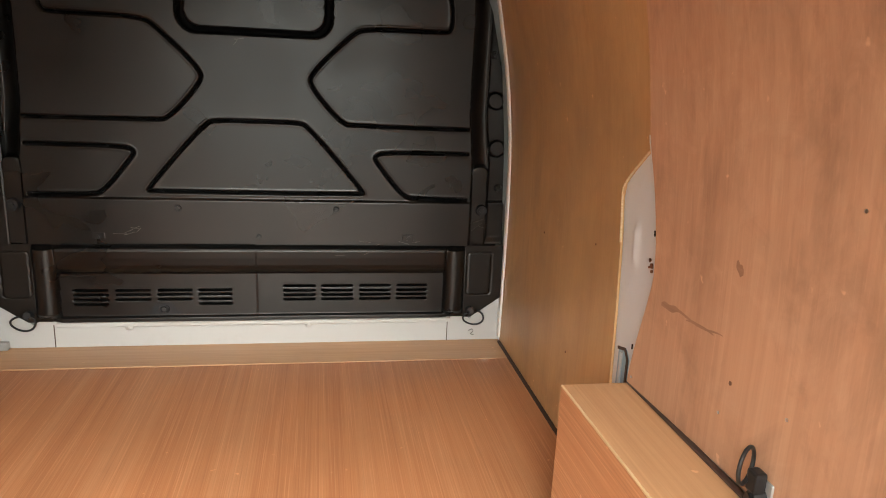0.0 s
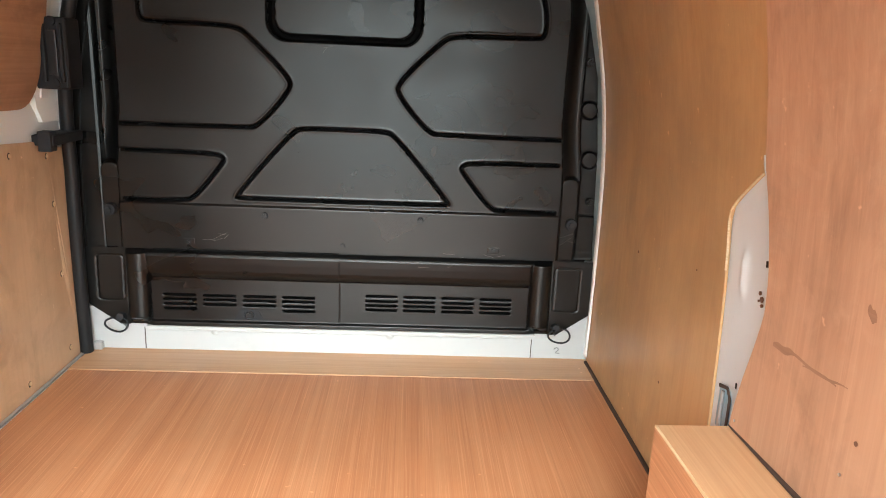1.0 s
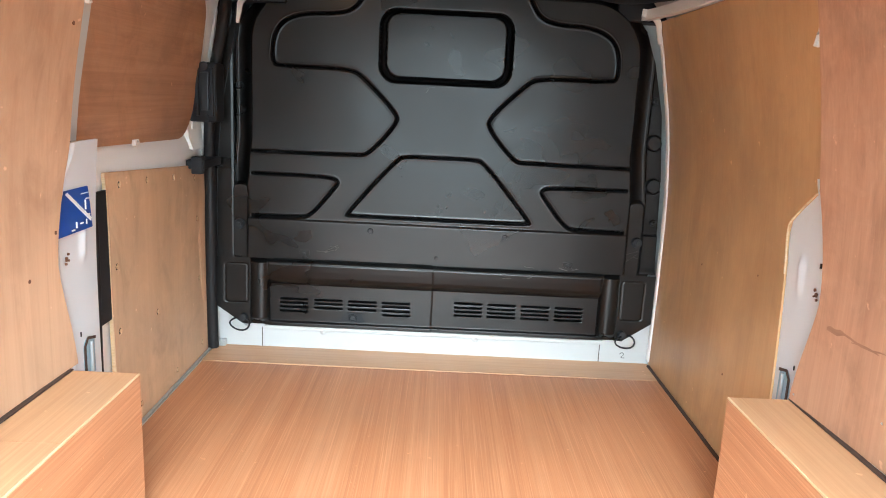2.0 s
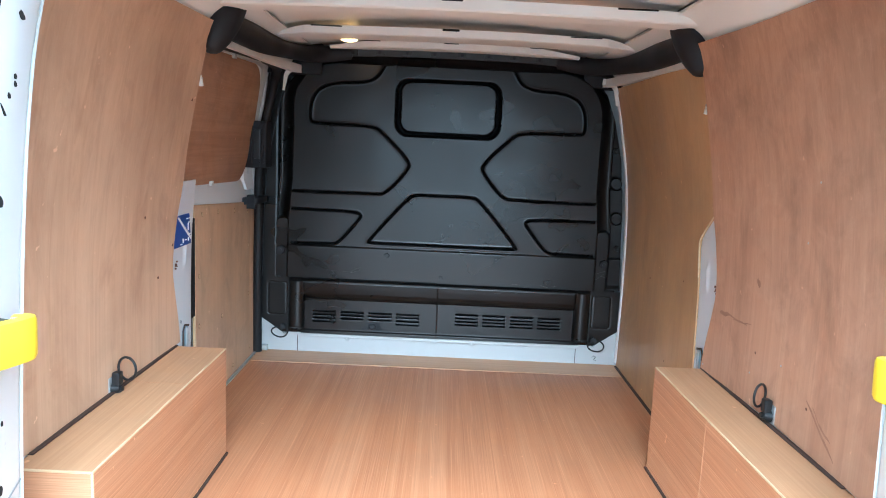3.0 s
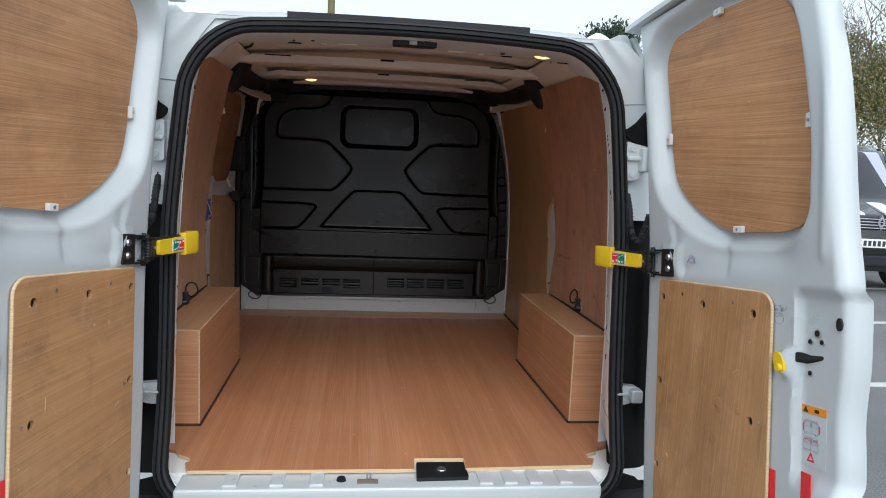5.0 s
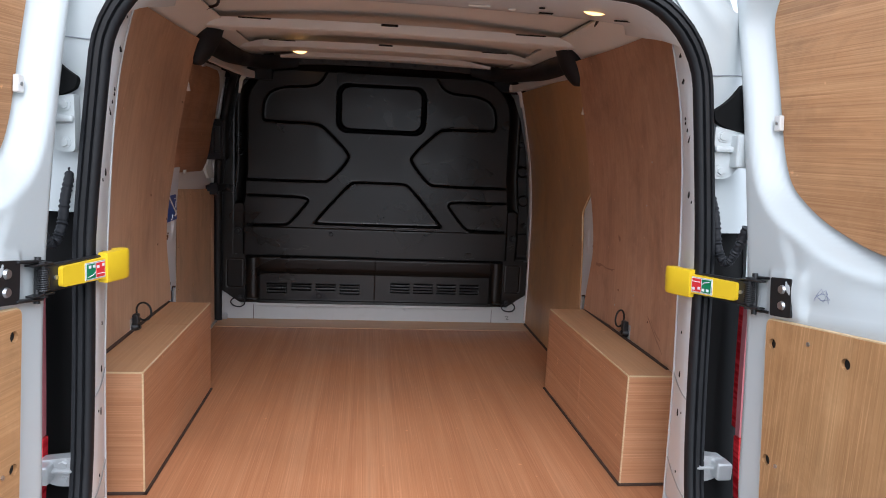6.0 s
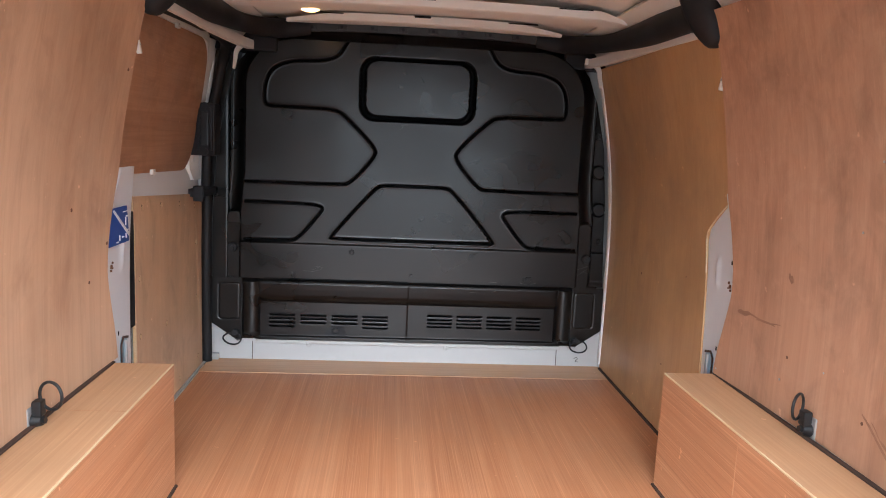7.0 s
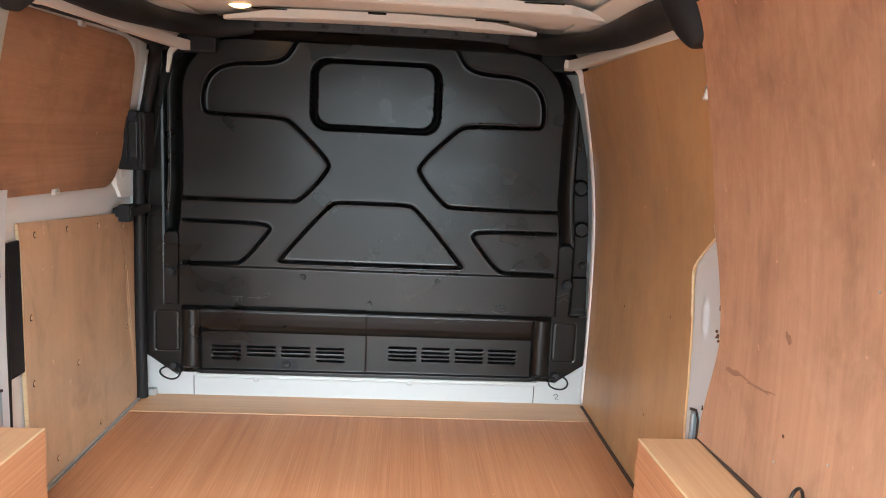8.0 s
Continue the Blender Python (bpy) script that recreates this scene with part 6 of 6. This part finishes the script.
        # two pictures of a van rear: outline, roof, split doors, windows, wheels
        for v in (0.333, 0.291):
            lines = ([(0.7165, v), (0.7165, v + 0.022), (0.7195, v + 0.031), (0.7505, v + 0.031), (0.7535, v + 0.022), (0.7535, v)], [(0.7165, v), (0.7535, v)], [(0.735, v), (0.735, v + 0.031)],
                     [(0.7185, v + 0.015), (0.7195, v + 0.027), (0.7335, v + 0.027), (0.7335, v + 0.015), (0.7185, v + 0.015)], [(0.7515, v + 0.015), (0.7505, v + 0.027), (0.7365, v + 0.027), (0.7365, v + 0.015), (0.7515, v + 0.015)],
                     [(0.719, v), (0.719, v - 0.004), (0.724, v - 0.004), (0.724, v)], [(0.746, v), (0.746, v - 0.004), (0.751, v - 0.004), (0.751, v)])
            for pts in lines:
                part("drawn_line", sweep([at(LU(p), LV(q), flat_d - 0.0012) for p, q in pts], ring(0.00045, 4), up=D), M_INK, s)
            if v > 0.3:
                label_plate("red_mark", LU(0.7140), LU(0.7165), LV(v + 0.002), LV(v + 0.022), M_REDSTK, s, 0.0012)
                label_plate("red_mark", LU(0.7535), LU(0.7560), LV(v + 0.002), LV(v + 0.022), M_REDSTK, s, 0.0012)
            else:
                for u in (0.725, 0.745):
                    part("red_arrow", sweep([at(LU(u + 0.005 * math.cos(a)), LV(v + 0.020 + 0.005 * math.sin(a)), flat_d - 0.0014) for a in np.linspace(0.3, 2.9, 7)], ring(0.0008, 4), up=D), M_REDSTK, s)
        part("red_triangle", plate([(LU(0.7256), LV(0.262)), (LU(0.7444), LV(0.262)), (LU(0.7350), LV(0.286))], lambda u, v, d: at(u, v, flat_d - 0.0012 + d), 0.001, [[(LU(0.7300), LV(0.266)), (LU(0.7400), LV(0.266)), (LU(0.7350), LV(0.278))]]), M_REDSTK, s)
        # pen drawings on the paint: a small van, a ring and a scribble
        def pen(pts):
            part("drawn_line", sweep([at(p, q, door_relief(p, q) - 0.0006) for p, q in pts], ring(0.00055, 4), up=D), M_PEN, e)
        pen([(0.627, 0.600), (0.627, 0.610), (0.648, 0.611), (0.655, 0.605), (0.658, 0.604), (0.658, 0.599), (0.627, 0.600)])
        pen([(0.645, 0.610), (0.645, 0.604), (0.654, 0.604)])
        pen([(0.661, 0.601), (0.668, 0.608)])
        for u in (0.634, 0.652):
            pen([(u + 0.0042 * math.cos(a), 0.5995 + 0.0030 * math.sin(a)) for a in np.linspace(0, 2 * math.pi, 10)])
        pen([(0.641 + 0.016 * math.cos(a), 0.580 + 0.013 * math.sin(a)) for a in np.linspace(0, 2 * math.pi, 16)])
        pen([(0.641 + 0.008 * math.cos(a), 0.583 + 0.005 * math.sin(a) * math.cos(a / 2)) for a in np.linspace(0, 2 * math.pi, 10)])
        pen([(0.252, 0.700), (0.262, 0.716), (0.270, 0.726), (0.276, 0.715), (0.290, 0.706), (0.268, 0.703), (0.258, 0.712), (0.284, 0.718), (0.274, 0.700), (0.264, 0.708)])
        pen([(0.254, 0.706), (0.280, 0.724), (0.286, 0.698)])
    for u0, u1, v1 in ((0.622, 0.643, 0.226), (0.726, 0.755, 0.250)):
        dd = door_relief((u0 + u1) / 2, 0.1) - 0.002
        part("red_reflector", plate([(u0, 0.05), (u1, 0.05), (u1, v1), (u0, v1)], lambda u, v, d: at(u, v, dd + d), 0.002), M_REDSTK, e, "red reflective tape")
    return at


door_r = rear_door(1, (0.773, -0.20, 0.62), 6.5, "open white rear door with worn plywood panels and labels")
door_l = rear_door(-1, (-0.724, -0.23, 0.62), 10.5, "open white rear door with stained plywood panels")


# ------------------------------------------------------------ door check straps
def check_strap(side, inner, at):
    """A yellow covered arm from the frame to the door bracket."""
    e = thing("check_strap", inner, "yellow plastic covered door check strap with a green and red label", "door strap", "door check straps")
    a, b = Vector(inner), at(0.105, 0.701, -0.012)
    way = (b - a).normalized()
    up_v = Vector((0, 0, 1)) - way * way.z
    up_v.normalize()
    out = way.cross(up_v).normalized()
    if out.y > 0:
        out = -out
    P = lambda s, w, h: a + way * s + out * w + up_v * h
    length = (b - a).length
    M4 = Matrix((way, out, way.cross(out))).transposed().to_4x4()
    tall = 1 if (way.cross(out)).z > 0 else -1
    # arm behind the cover
    part("arm", box(0.02, length - 0.018, -0.004, 0.012, -0.0275, 0.0275, 0.003, 1, None, Matrix.Translation(a) @ M4), M_DARKSTEEL, e, "black steel arm")
    ring8 = ((-1, -0.82), (-0.8, -1), (0.8, -1), (1, -0.82), (1, 0.82), (0.8, 1), (-0.8, 1), (-1, 0.82))
    # broad cap, rounded off and turned in at its inner end
    cap_path = spline([P(-0.002, -0.020, 0.0), P(-0.010, -0.008, 0.0), P(-0.006, 0.006, 0.0), P(0.010, 0.014, 0.0), P(0.045, 0.016, 0.0), P(0.080, 0.016, 0.0)], 5)
    cap_h = [0.0300 + 0.0030 * min(k / 12.0, 1.0) for k in range(len(cap_path))]
    cap_sec = lambda t: [(x * 0.0125, y * cap_h[min(int(t * (len(cap_path) - 1) + 0.5), len(cap_path) - 1)]) for x, y in ring8]
    part("yellow_cap", sweep(cap_path, cap_sec, up=up_v), M_YELLOW, e, "yellow plastic end cap", True)
    # narrower cover on the face of the arm, with a rounded end
    cover = [(0.078, -0.0230), (0.2135, -0.0205), (0.2135, 0.0205), (0.078, 0.0230)]
    part("yellow_cover", plate(rounded(cover, [0.001, 0.007, 0.007, 0.001], 4), lambda u, v, d: P(u, 0.0225 - d, v), 0.0115), M_YELLOW, e, "yellow plastic cover")
    part("frame_bracket", box(-0.004, 0.030, -0.050, 0.002, -0.020, 0.024, 0.003, 1, None, Matrix.Translation(a) @ M4), M_DARKSTEEL, e, "dark steel bracket on the frame")
    def tile(s0, s1, h0, h1, lift, mat, name, parent):
        return part(name, plate(rounded([(s0, h0), (s1, h0), (s1, h1), (s0, h1)], 0.0012, 2), lambda u, v, d: P(u, 0.0235 + lift - d, v), 0.001), mat, parent)
    base = tile(0.0825, 0.1475, -0.0188, 0.0188, 0.0, M_STICKER, "label", e)
    tile(0.0838, 0.1462, -0.0176, 0.0176, 0.0006, M_INKDARK, "label_border", base)
    tile(0.0844, 0.1456, -0.0170, 0.0170, 0.0010, M_STICKER, "label_ground", base)
    tile(0.0858, 0.1140, -0.0156, 0.0156, 0.0014, M_REDSTK, "red_half", base)
    tile(0.1160, 0.1442, -0.0156, 0.0156, 0.0014, M_GREENSTK, "green_half", base)
    # pictures: small round marks and a stroke in either half, the red ones the other way up
    flip = -1 if side > 0 else 1
    for s0, hh in ((0.0915, 1), (0.1215, 1), (0.1345, 1), (0.1080, 0.75)):
        tile(s0 - 0.0038, s0 + 0.0038, flip * 0.0095 * hh - 0.0032, flip * 0.0095 * hh + 0.0032, 0.002, M_STICKER, "label_mark", base)
    part("label_stroke", sweep([P(0.1185, 0.0260, -flip * 0.0035), P(0.1260, 0.0260, -flip * 0.0085), P(0.1410, 0.0260, -flip * 0.0115)][::1 if side > 0 else -1], ring(0.0009, 4), up=out), M_STICKER, base)
    part("label_stroke", sweep([P(0.0880, 0.0260, -flip * 0.0095), P(0.0910, 0.0260, -flip * 0.0080), P(0.1120, 0.0260, -flip * 0.0080)], ring(0.0009, 4), up=out), M_STICKER, base)
    part("rivet", cyl(P(0.220, 0.012, 0.0), out, 0.0045, 0.003, 10), M_STEEL, e)
    # coil spring on its pin between two side links at the door end
    s_mid = length - 0.022
    coil = [P(s_mid + 0.0105 * math.cos(k * 0.7), 0.006 + 0.0105 * math.sin(k * 0.7), -0.022 + 0.044 * k / 90.0) for k in range(91)]
    part("coil_spring", sweep(coil, ring(0.0021, 5), up=up_v), M_DARKSTEEL, e, "black coil spring", True)
    part("spring_pin", cyl(P(s_mid, 0.006, -0.032), up_v, 0.0055, 0.064, 10), M_DARKSTEEL, e)
    for h in (-0.030, 0.030):
        part("side_link", box(s_mid - 0.024, length + 0.012, -0.006, 0.014, h * tall - 0.002, h * tall + 0.002, 0.001, 1, None, Matrix.Translation(a) @ M4), M_DARKSTEEL, e)
        part("link_nut", cyl(P(s_mid, 0.006, h * 1.07), up_v * (1 if h > 0 else -1), 0.009, 0.004, 6), M_DARKSTEEL, e)


check_strap(1, (0.686, 0.030, 1.315), door_r)
check_strap(-1, (-0.655, 0.015, 1.324), door_l)

# ------------------------------------------------------------ parked vehicle
def parked_car():
    e = thing("parked_van", (7.19, 7.0, 0.0), "parked black van with white bonnet stripes and sky reflection painted on windscreen", "van")
    m = pose(7.19, 7.0, 0.0, 0, 0, -8) @ Matrix.Diagonal((1, 1, 1.12, 1))
    def side_at(u, v, d):
        """Front surface: bumper, bonnet, screen, roof, in a lengthways profile."""
        prof = [(0.0, 0.32), (-0.06, 0.62), (-0.02, 0.86), (0.10, 1.00), (0.62, 1.14), (0.74, 1.20), (1.35, 1.86), (1.60, 1.94), (4.4, 1.96)]
        k = v * (len(prof) - 1)
        i = min(int(k), len(prof) - 2)
        y = prof[i][0] + (prof[i + 1][0] - prof[i][0]) * (k - i)
        z = prof[i][1] + (prof[i + 1][1] - prof[i][1]) * (k - i)
        half_w = 0.93 - 0.14 * max(0, z - 1.0) ** 1.5
        x = half_w * (2 * u - 1)
        y += 0.16 * abs(2 * u - 1) ** 3
        return m @ Vector((x, y + d * 0.3, z - d))
    part("shell", solid(lambda u, v: side_at(u, v, 0), lambda u, v: side_at(u, v, 0.03), 24, 48), M_CARPAINT, e, "black glossy bodywork", True)
    for s in (-1, 1):
        part("side_panel", plate([(0.12, 0.30), (4.4, 0.30), (4.4, 1.94), (1.55, 1.90), (0.75, 1.18), (0.14, 0.98)], lambda u, v, d: m @ Vector((s * (0.925 - 0.14 * max(0, v - 1.0) ** 1.5 - d), u, v)), 0.03), M_CARPAINT, e)
    screen = part("windscreen", plate(rounded([(-0.76, 0.06), (0.76, 0.06), (0.66, 0.84), (-0.66, 0.84)], 0.06, 4), lambda u, v, d: m @ Vector((u, 0.735 + v * 0.68 + 0.14 * abs(u / 0.9) ** 3, 1.215 + v * 0.735 + 0.012 - d)), 0.006), M_SKYGLASS, e, "windscreen with a pale sky reflection painted in")
    part("mirror", box(-0.09, 0.09, 1.18, 1.22, 1.74, 1.80, 0.02, 2, None, m), M_TRIM, screen)
    for x0 in (-0.38, 0.16):
        part("bonnet_stripe", solid(lambda u, v: m @ Vector((x0 + 0.22 * u, 0.06 + 0.58 * v, 1.012 + 0.128 * v + 0.012)), lambda u, v: m @ Vector((x0 + 0.22 * u, 0.06 + 0.58 * v, 1.0 + 0.128 * v)), 2, 4), M_STRIPE, e, "white painted stripe")
    g = part("grille", box(-0.62, 0.62, -0.085, 0.02, 0.83, 0.985, 0.02, 2, None, m), M_TRIM, e, "black slatted grille")
    for k in range(4):
        part("grille_slat", box(-0.60, 0.60, -0.095, -0.08, 0.842 + 0.038 * k, 0.853 + 0.038 * k, 0.003, 1, None, m), M_GALV, g)
    part("badge", plate([(0, 0.825), (0.06, 0.92), (0, 1.015), (-0.06, 0.92)], lambda u, v, d: m @ Vector((u, -0.10 + d, v)), 0.02, [[(0, 0.875), (0.025, 0.92), (0, 0.965), (-0.025, 0.92)]]), M_CHROME, e, "chrome badge")
    p = part("number_plate", box(-0.27, 0.27, -0.105, -0.085, 0.60, 0.71, 0.004, 1, None, m), M_PLATE, e, "white plate with dark bars")
    for k in range(7):
        x = -0.225 + 0.066 * k
        part("plate_bar", box(x, x + 0.042, -0.108, -0.104, 0.622, 0.688, 0.0, 1, None, m), M_INKDARK, p)
    part("lower_grille", box(-0.70, 0.70, -0.078, 0.0, 0.36, 0.50, 0.02, 2, None, m), M_TRIM, e, "black lower grille")
    for s in (-1, 1):
        part("headlight", box(min(s * 0.60, s * 0.86), max(s * 0.60, s * 0.86), -0.01, 0.20, 0.83, 0.99, 0.05, 3, None, m), M_CHROME, e, "clear headlight", True)
        for y in (0.75, 3.6):
            w = part("wheel", cyl(m @ Vector((s * 0.92, y, 0.32)), m.to_3x3() @ Vector((-s, 0, 0)), 0.358, 0.22, 28, None, None, 0.03), M_RUBBER, e, "", True)
            part("rim", cyl(m @ Vector((s * 0.925, y, 0.32)), m.to_3x3() @ Vector((-s, 0, 0)), 0.2, 0.03, 20), M_GALV, w)


parked_car()


# ------------------------------------------------------------ hedge, trees, pole and wires
def leaf_cloud(count, spread, size, seed, flatness=1.0):
    """Many small leaves, each its own pair of triangles; spread(rnd) gives a place."""
    r = random.Random(seed)
    verts, faces = [], []
    for _ in range(count):
        p = Vector(spread(r))
        q = Euler((r.uniform(0, 6.3), r.uniform(0, 6.3), r.uniform(0, 6.3))).to_matrix()
        s = size * r.uniform(0.6, 1.5)
        n = len(verts)
        verts += [p + q @ Vector((-s, 0, 0)), p + q @ Vector((0, -s * 0.45, s * 0.1)), p + q @ Vector((s, 0, 0)), p + q @ Vector((0, s * 0.45, s * 0.1))]
        faces.append((n, n + 1, n + 2, n + 3))
    return verts, faces


def branch_mesh(root, height, seed, twigs=26, r0=0.09, lean=0.3, spread=0.55):
    r = random.Random(seed)
    verts, faces = [], []
    def limb(a, b, ra, depth):
        mid_p = (a + b) / 2 + Vector((r.uniform(-1, 1), r.uniform(-1, 1), 0)) * (b - a).length * 0.08
        pts = spline([a, mid_p, b], 4)
        v, f = sweep(pts, lambda t: ring(max(ra * (1 - 0.6 * t), 0.004), 6), up=(0.3, 1, 0.1))
        n = len(verts)
        verts.extend(v)
        faces.extend(tuple(i + n for i in q) for q in f)
        if depth:
            for _ in range(3 if depth > 1 else 4):
                s = pts[r.randrange(len(pts) // 2, len(pts))]
                w = (b - a).normalized() + Vector((r.uniform(-1, 1), r.uniform(-1, 1), r.uniform(-0.2, 0.7))) * 0.9
                limb(s, s + w.normalized() * (b - a).length * r.uniform(0.4, 0.65), ra * 0.5, depth - 1)
    base = Vector(root)
    trunk_top = base + Vector((lean * r.uniform(-1, 1), lean * r.uniform(-1, 1), height * 0.45))
    limb(base, trunk_top, r0, 0)
    for _ in range(6):
        w = Vector((r.uniform(-1, 1), r.uniform(-1, 1), r.uniform(0.5, 1.3))).normalized()
        limb(trunk_top - Vector((0, 0, r.uniform(0, height * 0.12))), trunk_top + w * height * r.uniform(0.3, 0.5), r0 * 0.55, 3)
    return verts, faces


def hedge_spread(r):
    x = r.uniform(5.5, 34.0)
    y = 15.0 + 0.25 * (x - 10) * 0.2 + r.uniform(-0.9, 0.9)
    top = 3.6 + 0.5 * math.sin(x * 0.7) + 0.35 * math.sin(x * 1.9 + 1)
    return (x, y, 0.15 + (top - 0.15) * r.random() ** 0.7)


tagged(obj("hedge", leaf_cloud(90000, hedge_spread, 0.036, 3), M_LEAF), "dense brown-green autumn hedge behind the car park", "hedge", "", "stuff")


def tree(x, y, height, seed, mat, label, leaves, size, crown_r, crown_z, bushy=1.0):
    e = thing("tree", (x, y, 0), label, "tree", "trees")
    part("trunk", branch_mesh((x, y, 0), height, seed, r0=0.007 * height), M_BARK, e, "bare grey-brown trunk and branches")
    rr = random.Random(seed + 9)
    clumps = [Vector((x + rr.gauss(0, crown_r * 0.5), y + rr.gauss(0, crown_r * 0.5), crown_z + rr.gauss(0, crown_r * 0.42))) for _ in range(26)]
    def spread(r):
        c = clumps[r.randrange(len(clumps))]
        return (c.x + r.gauss(0, 0.3 * bushy), c.y + r.gauss(0, 0.3 * bushy), c.z + r.gauss(0, 0.26 * bushy))
    part("crown", leaf_cloud(leaves, spread, size, seed + 4), mat, e, "small leaves in loose clumps")


tree(12.6, 15.6, 5.2, 11, M_LEAF, "half-bare autumn tree with yellow-green leaves", 14000, 0.04, 1.6, 4.4)
tree(15.5, 16.5, 5.4, 12, M_LEAF, "half-bare autumn tree with brown-green leaves", 8000, 0.04, 1.7, 4.0)
tree(14.4, 16.0, 7.6, 14, M_LEAF, "tall bare tree with a few brown leaves", 250, 0.05, 2.2, 5.6)
tree(19.5, 17.5, 6.0, 13, M_LEAF, "half-bare autumn tree with brown-green leaves", 8000, 0.04, 1.9, 4.2)
tree(8.4, 22.5, 5.2, 21, M_PINE, "dark evergreen tree behind the car park", 9000, 0.075, 0.62, 5.85, 0.7)

pole = thing("telegraph_pole", (-1.3, 24.0, 0), "mossy green wooden telegraph pole", "pole")
part("pole_shaft", cyl((-1.3, 24.0, 0), (0, 0, 1), 0.15, 11.5, 16, 0.11), M_POLE, pole, "", True)
part("step_bolt", cyl((-1.42, 24.0, 9.0), (-1, 0, 0), 0.015, 0.14, 8), M_GALV, pole)
for k, (dx, dz) in enumerate(((0.0, 0.0), (0.9, 0.25), (1.7, 0.5))):
    pts = [(-2.2 + dx + 6.2 * t, 30.0 - 8 * t, 13.6 + dz - 5.4 * t - 0.8 * math.sin(t * math.pi)) for t in np.linspace(0, 1, 12)]
    tagged(obj("overhead_wire", sweep(pts, ring(0.012, 5)), M_TRIM), "thin black overhead telephone wire", "wire", "overhead wires")
for dz in (0.0, 0.35):
    tagged(obj("overhead_wire", sweep([(6 + 26 * t, 20.0, 8.2 + dz - 0.9 * t) for t in np.linspace(0, 1, 8)], ring(0.014, 5)), M_TRIM), "thin black overhead telephone wire", "wire", "overhead wires")
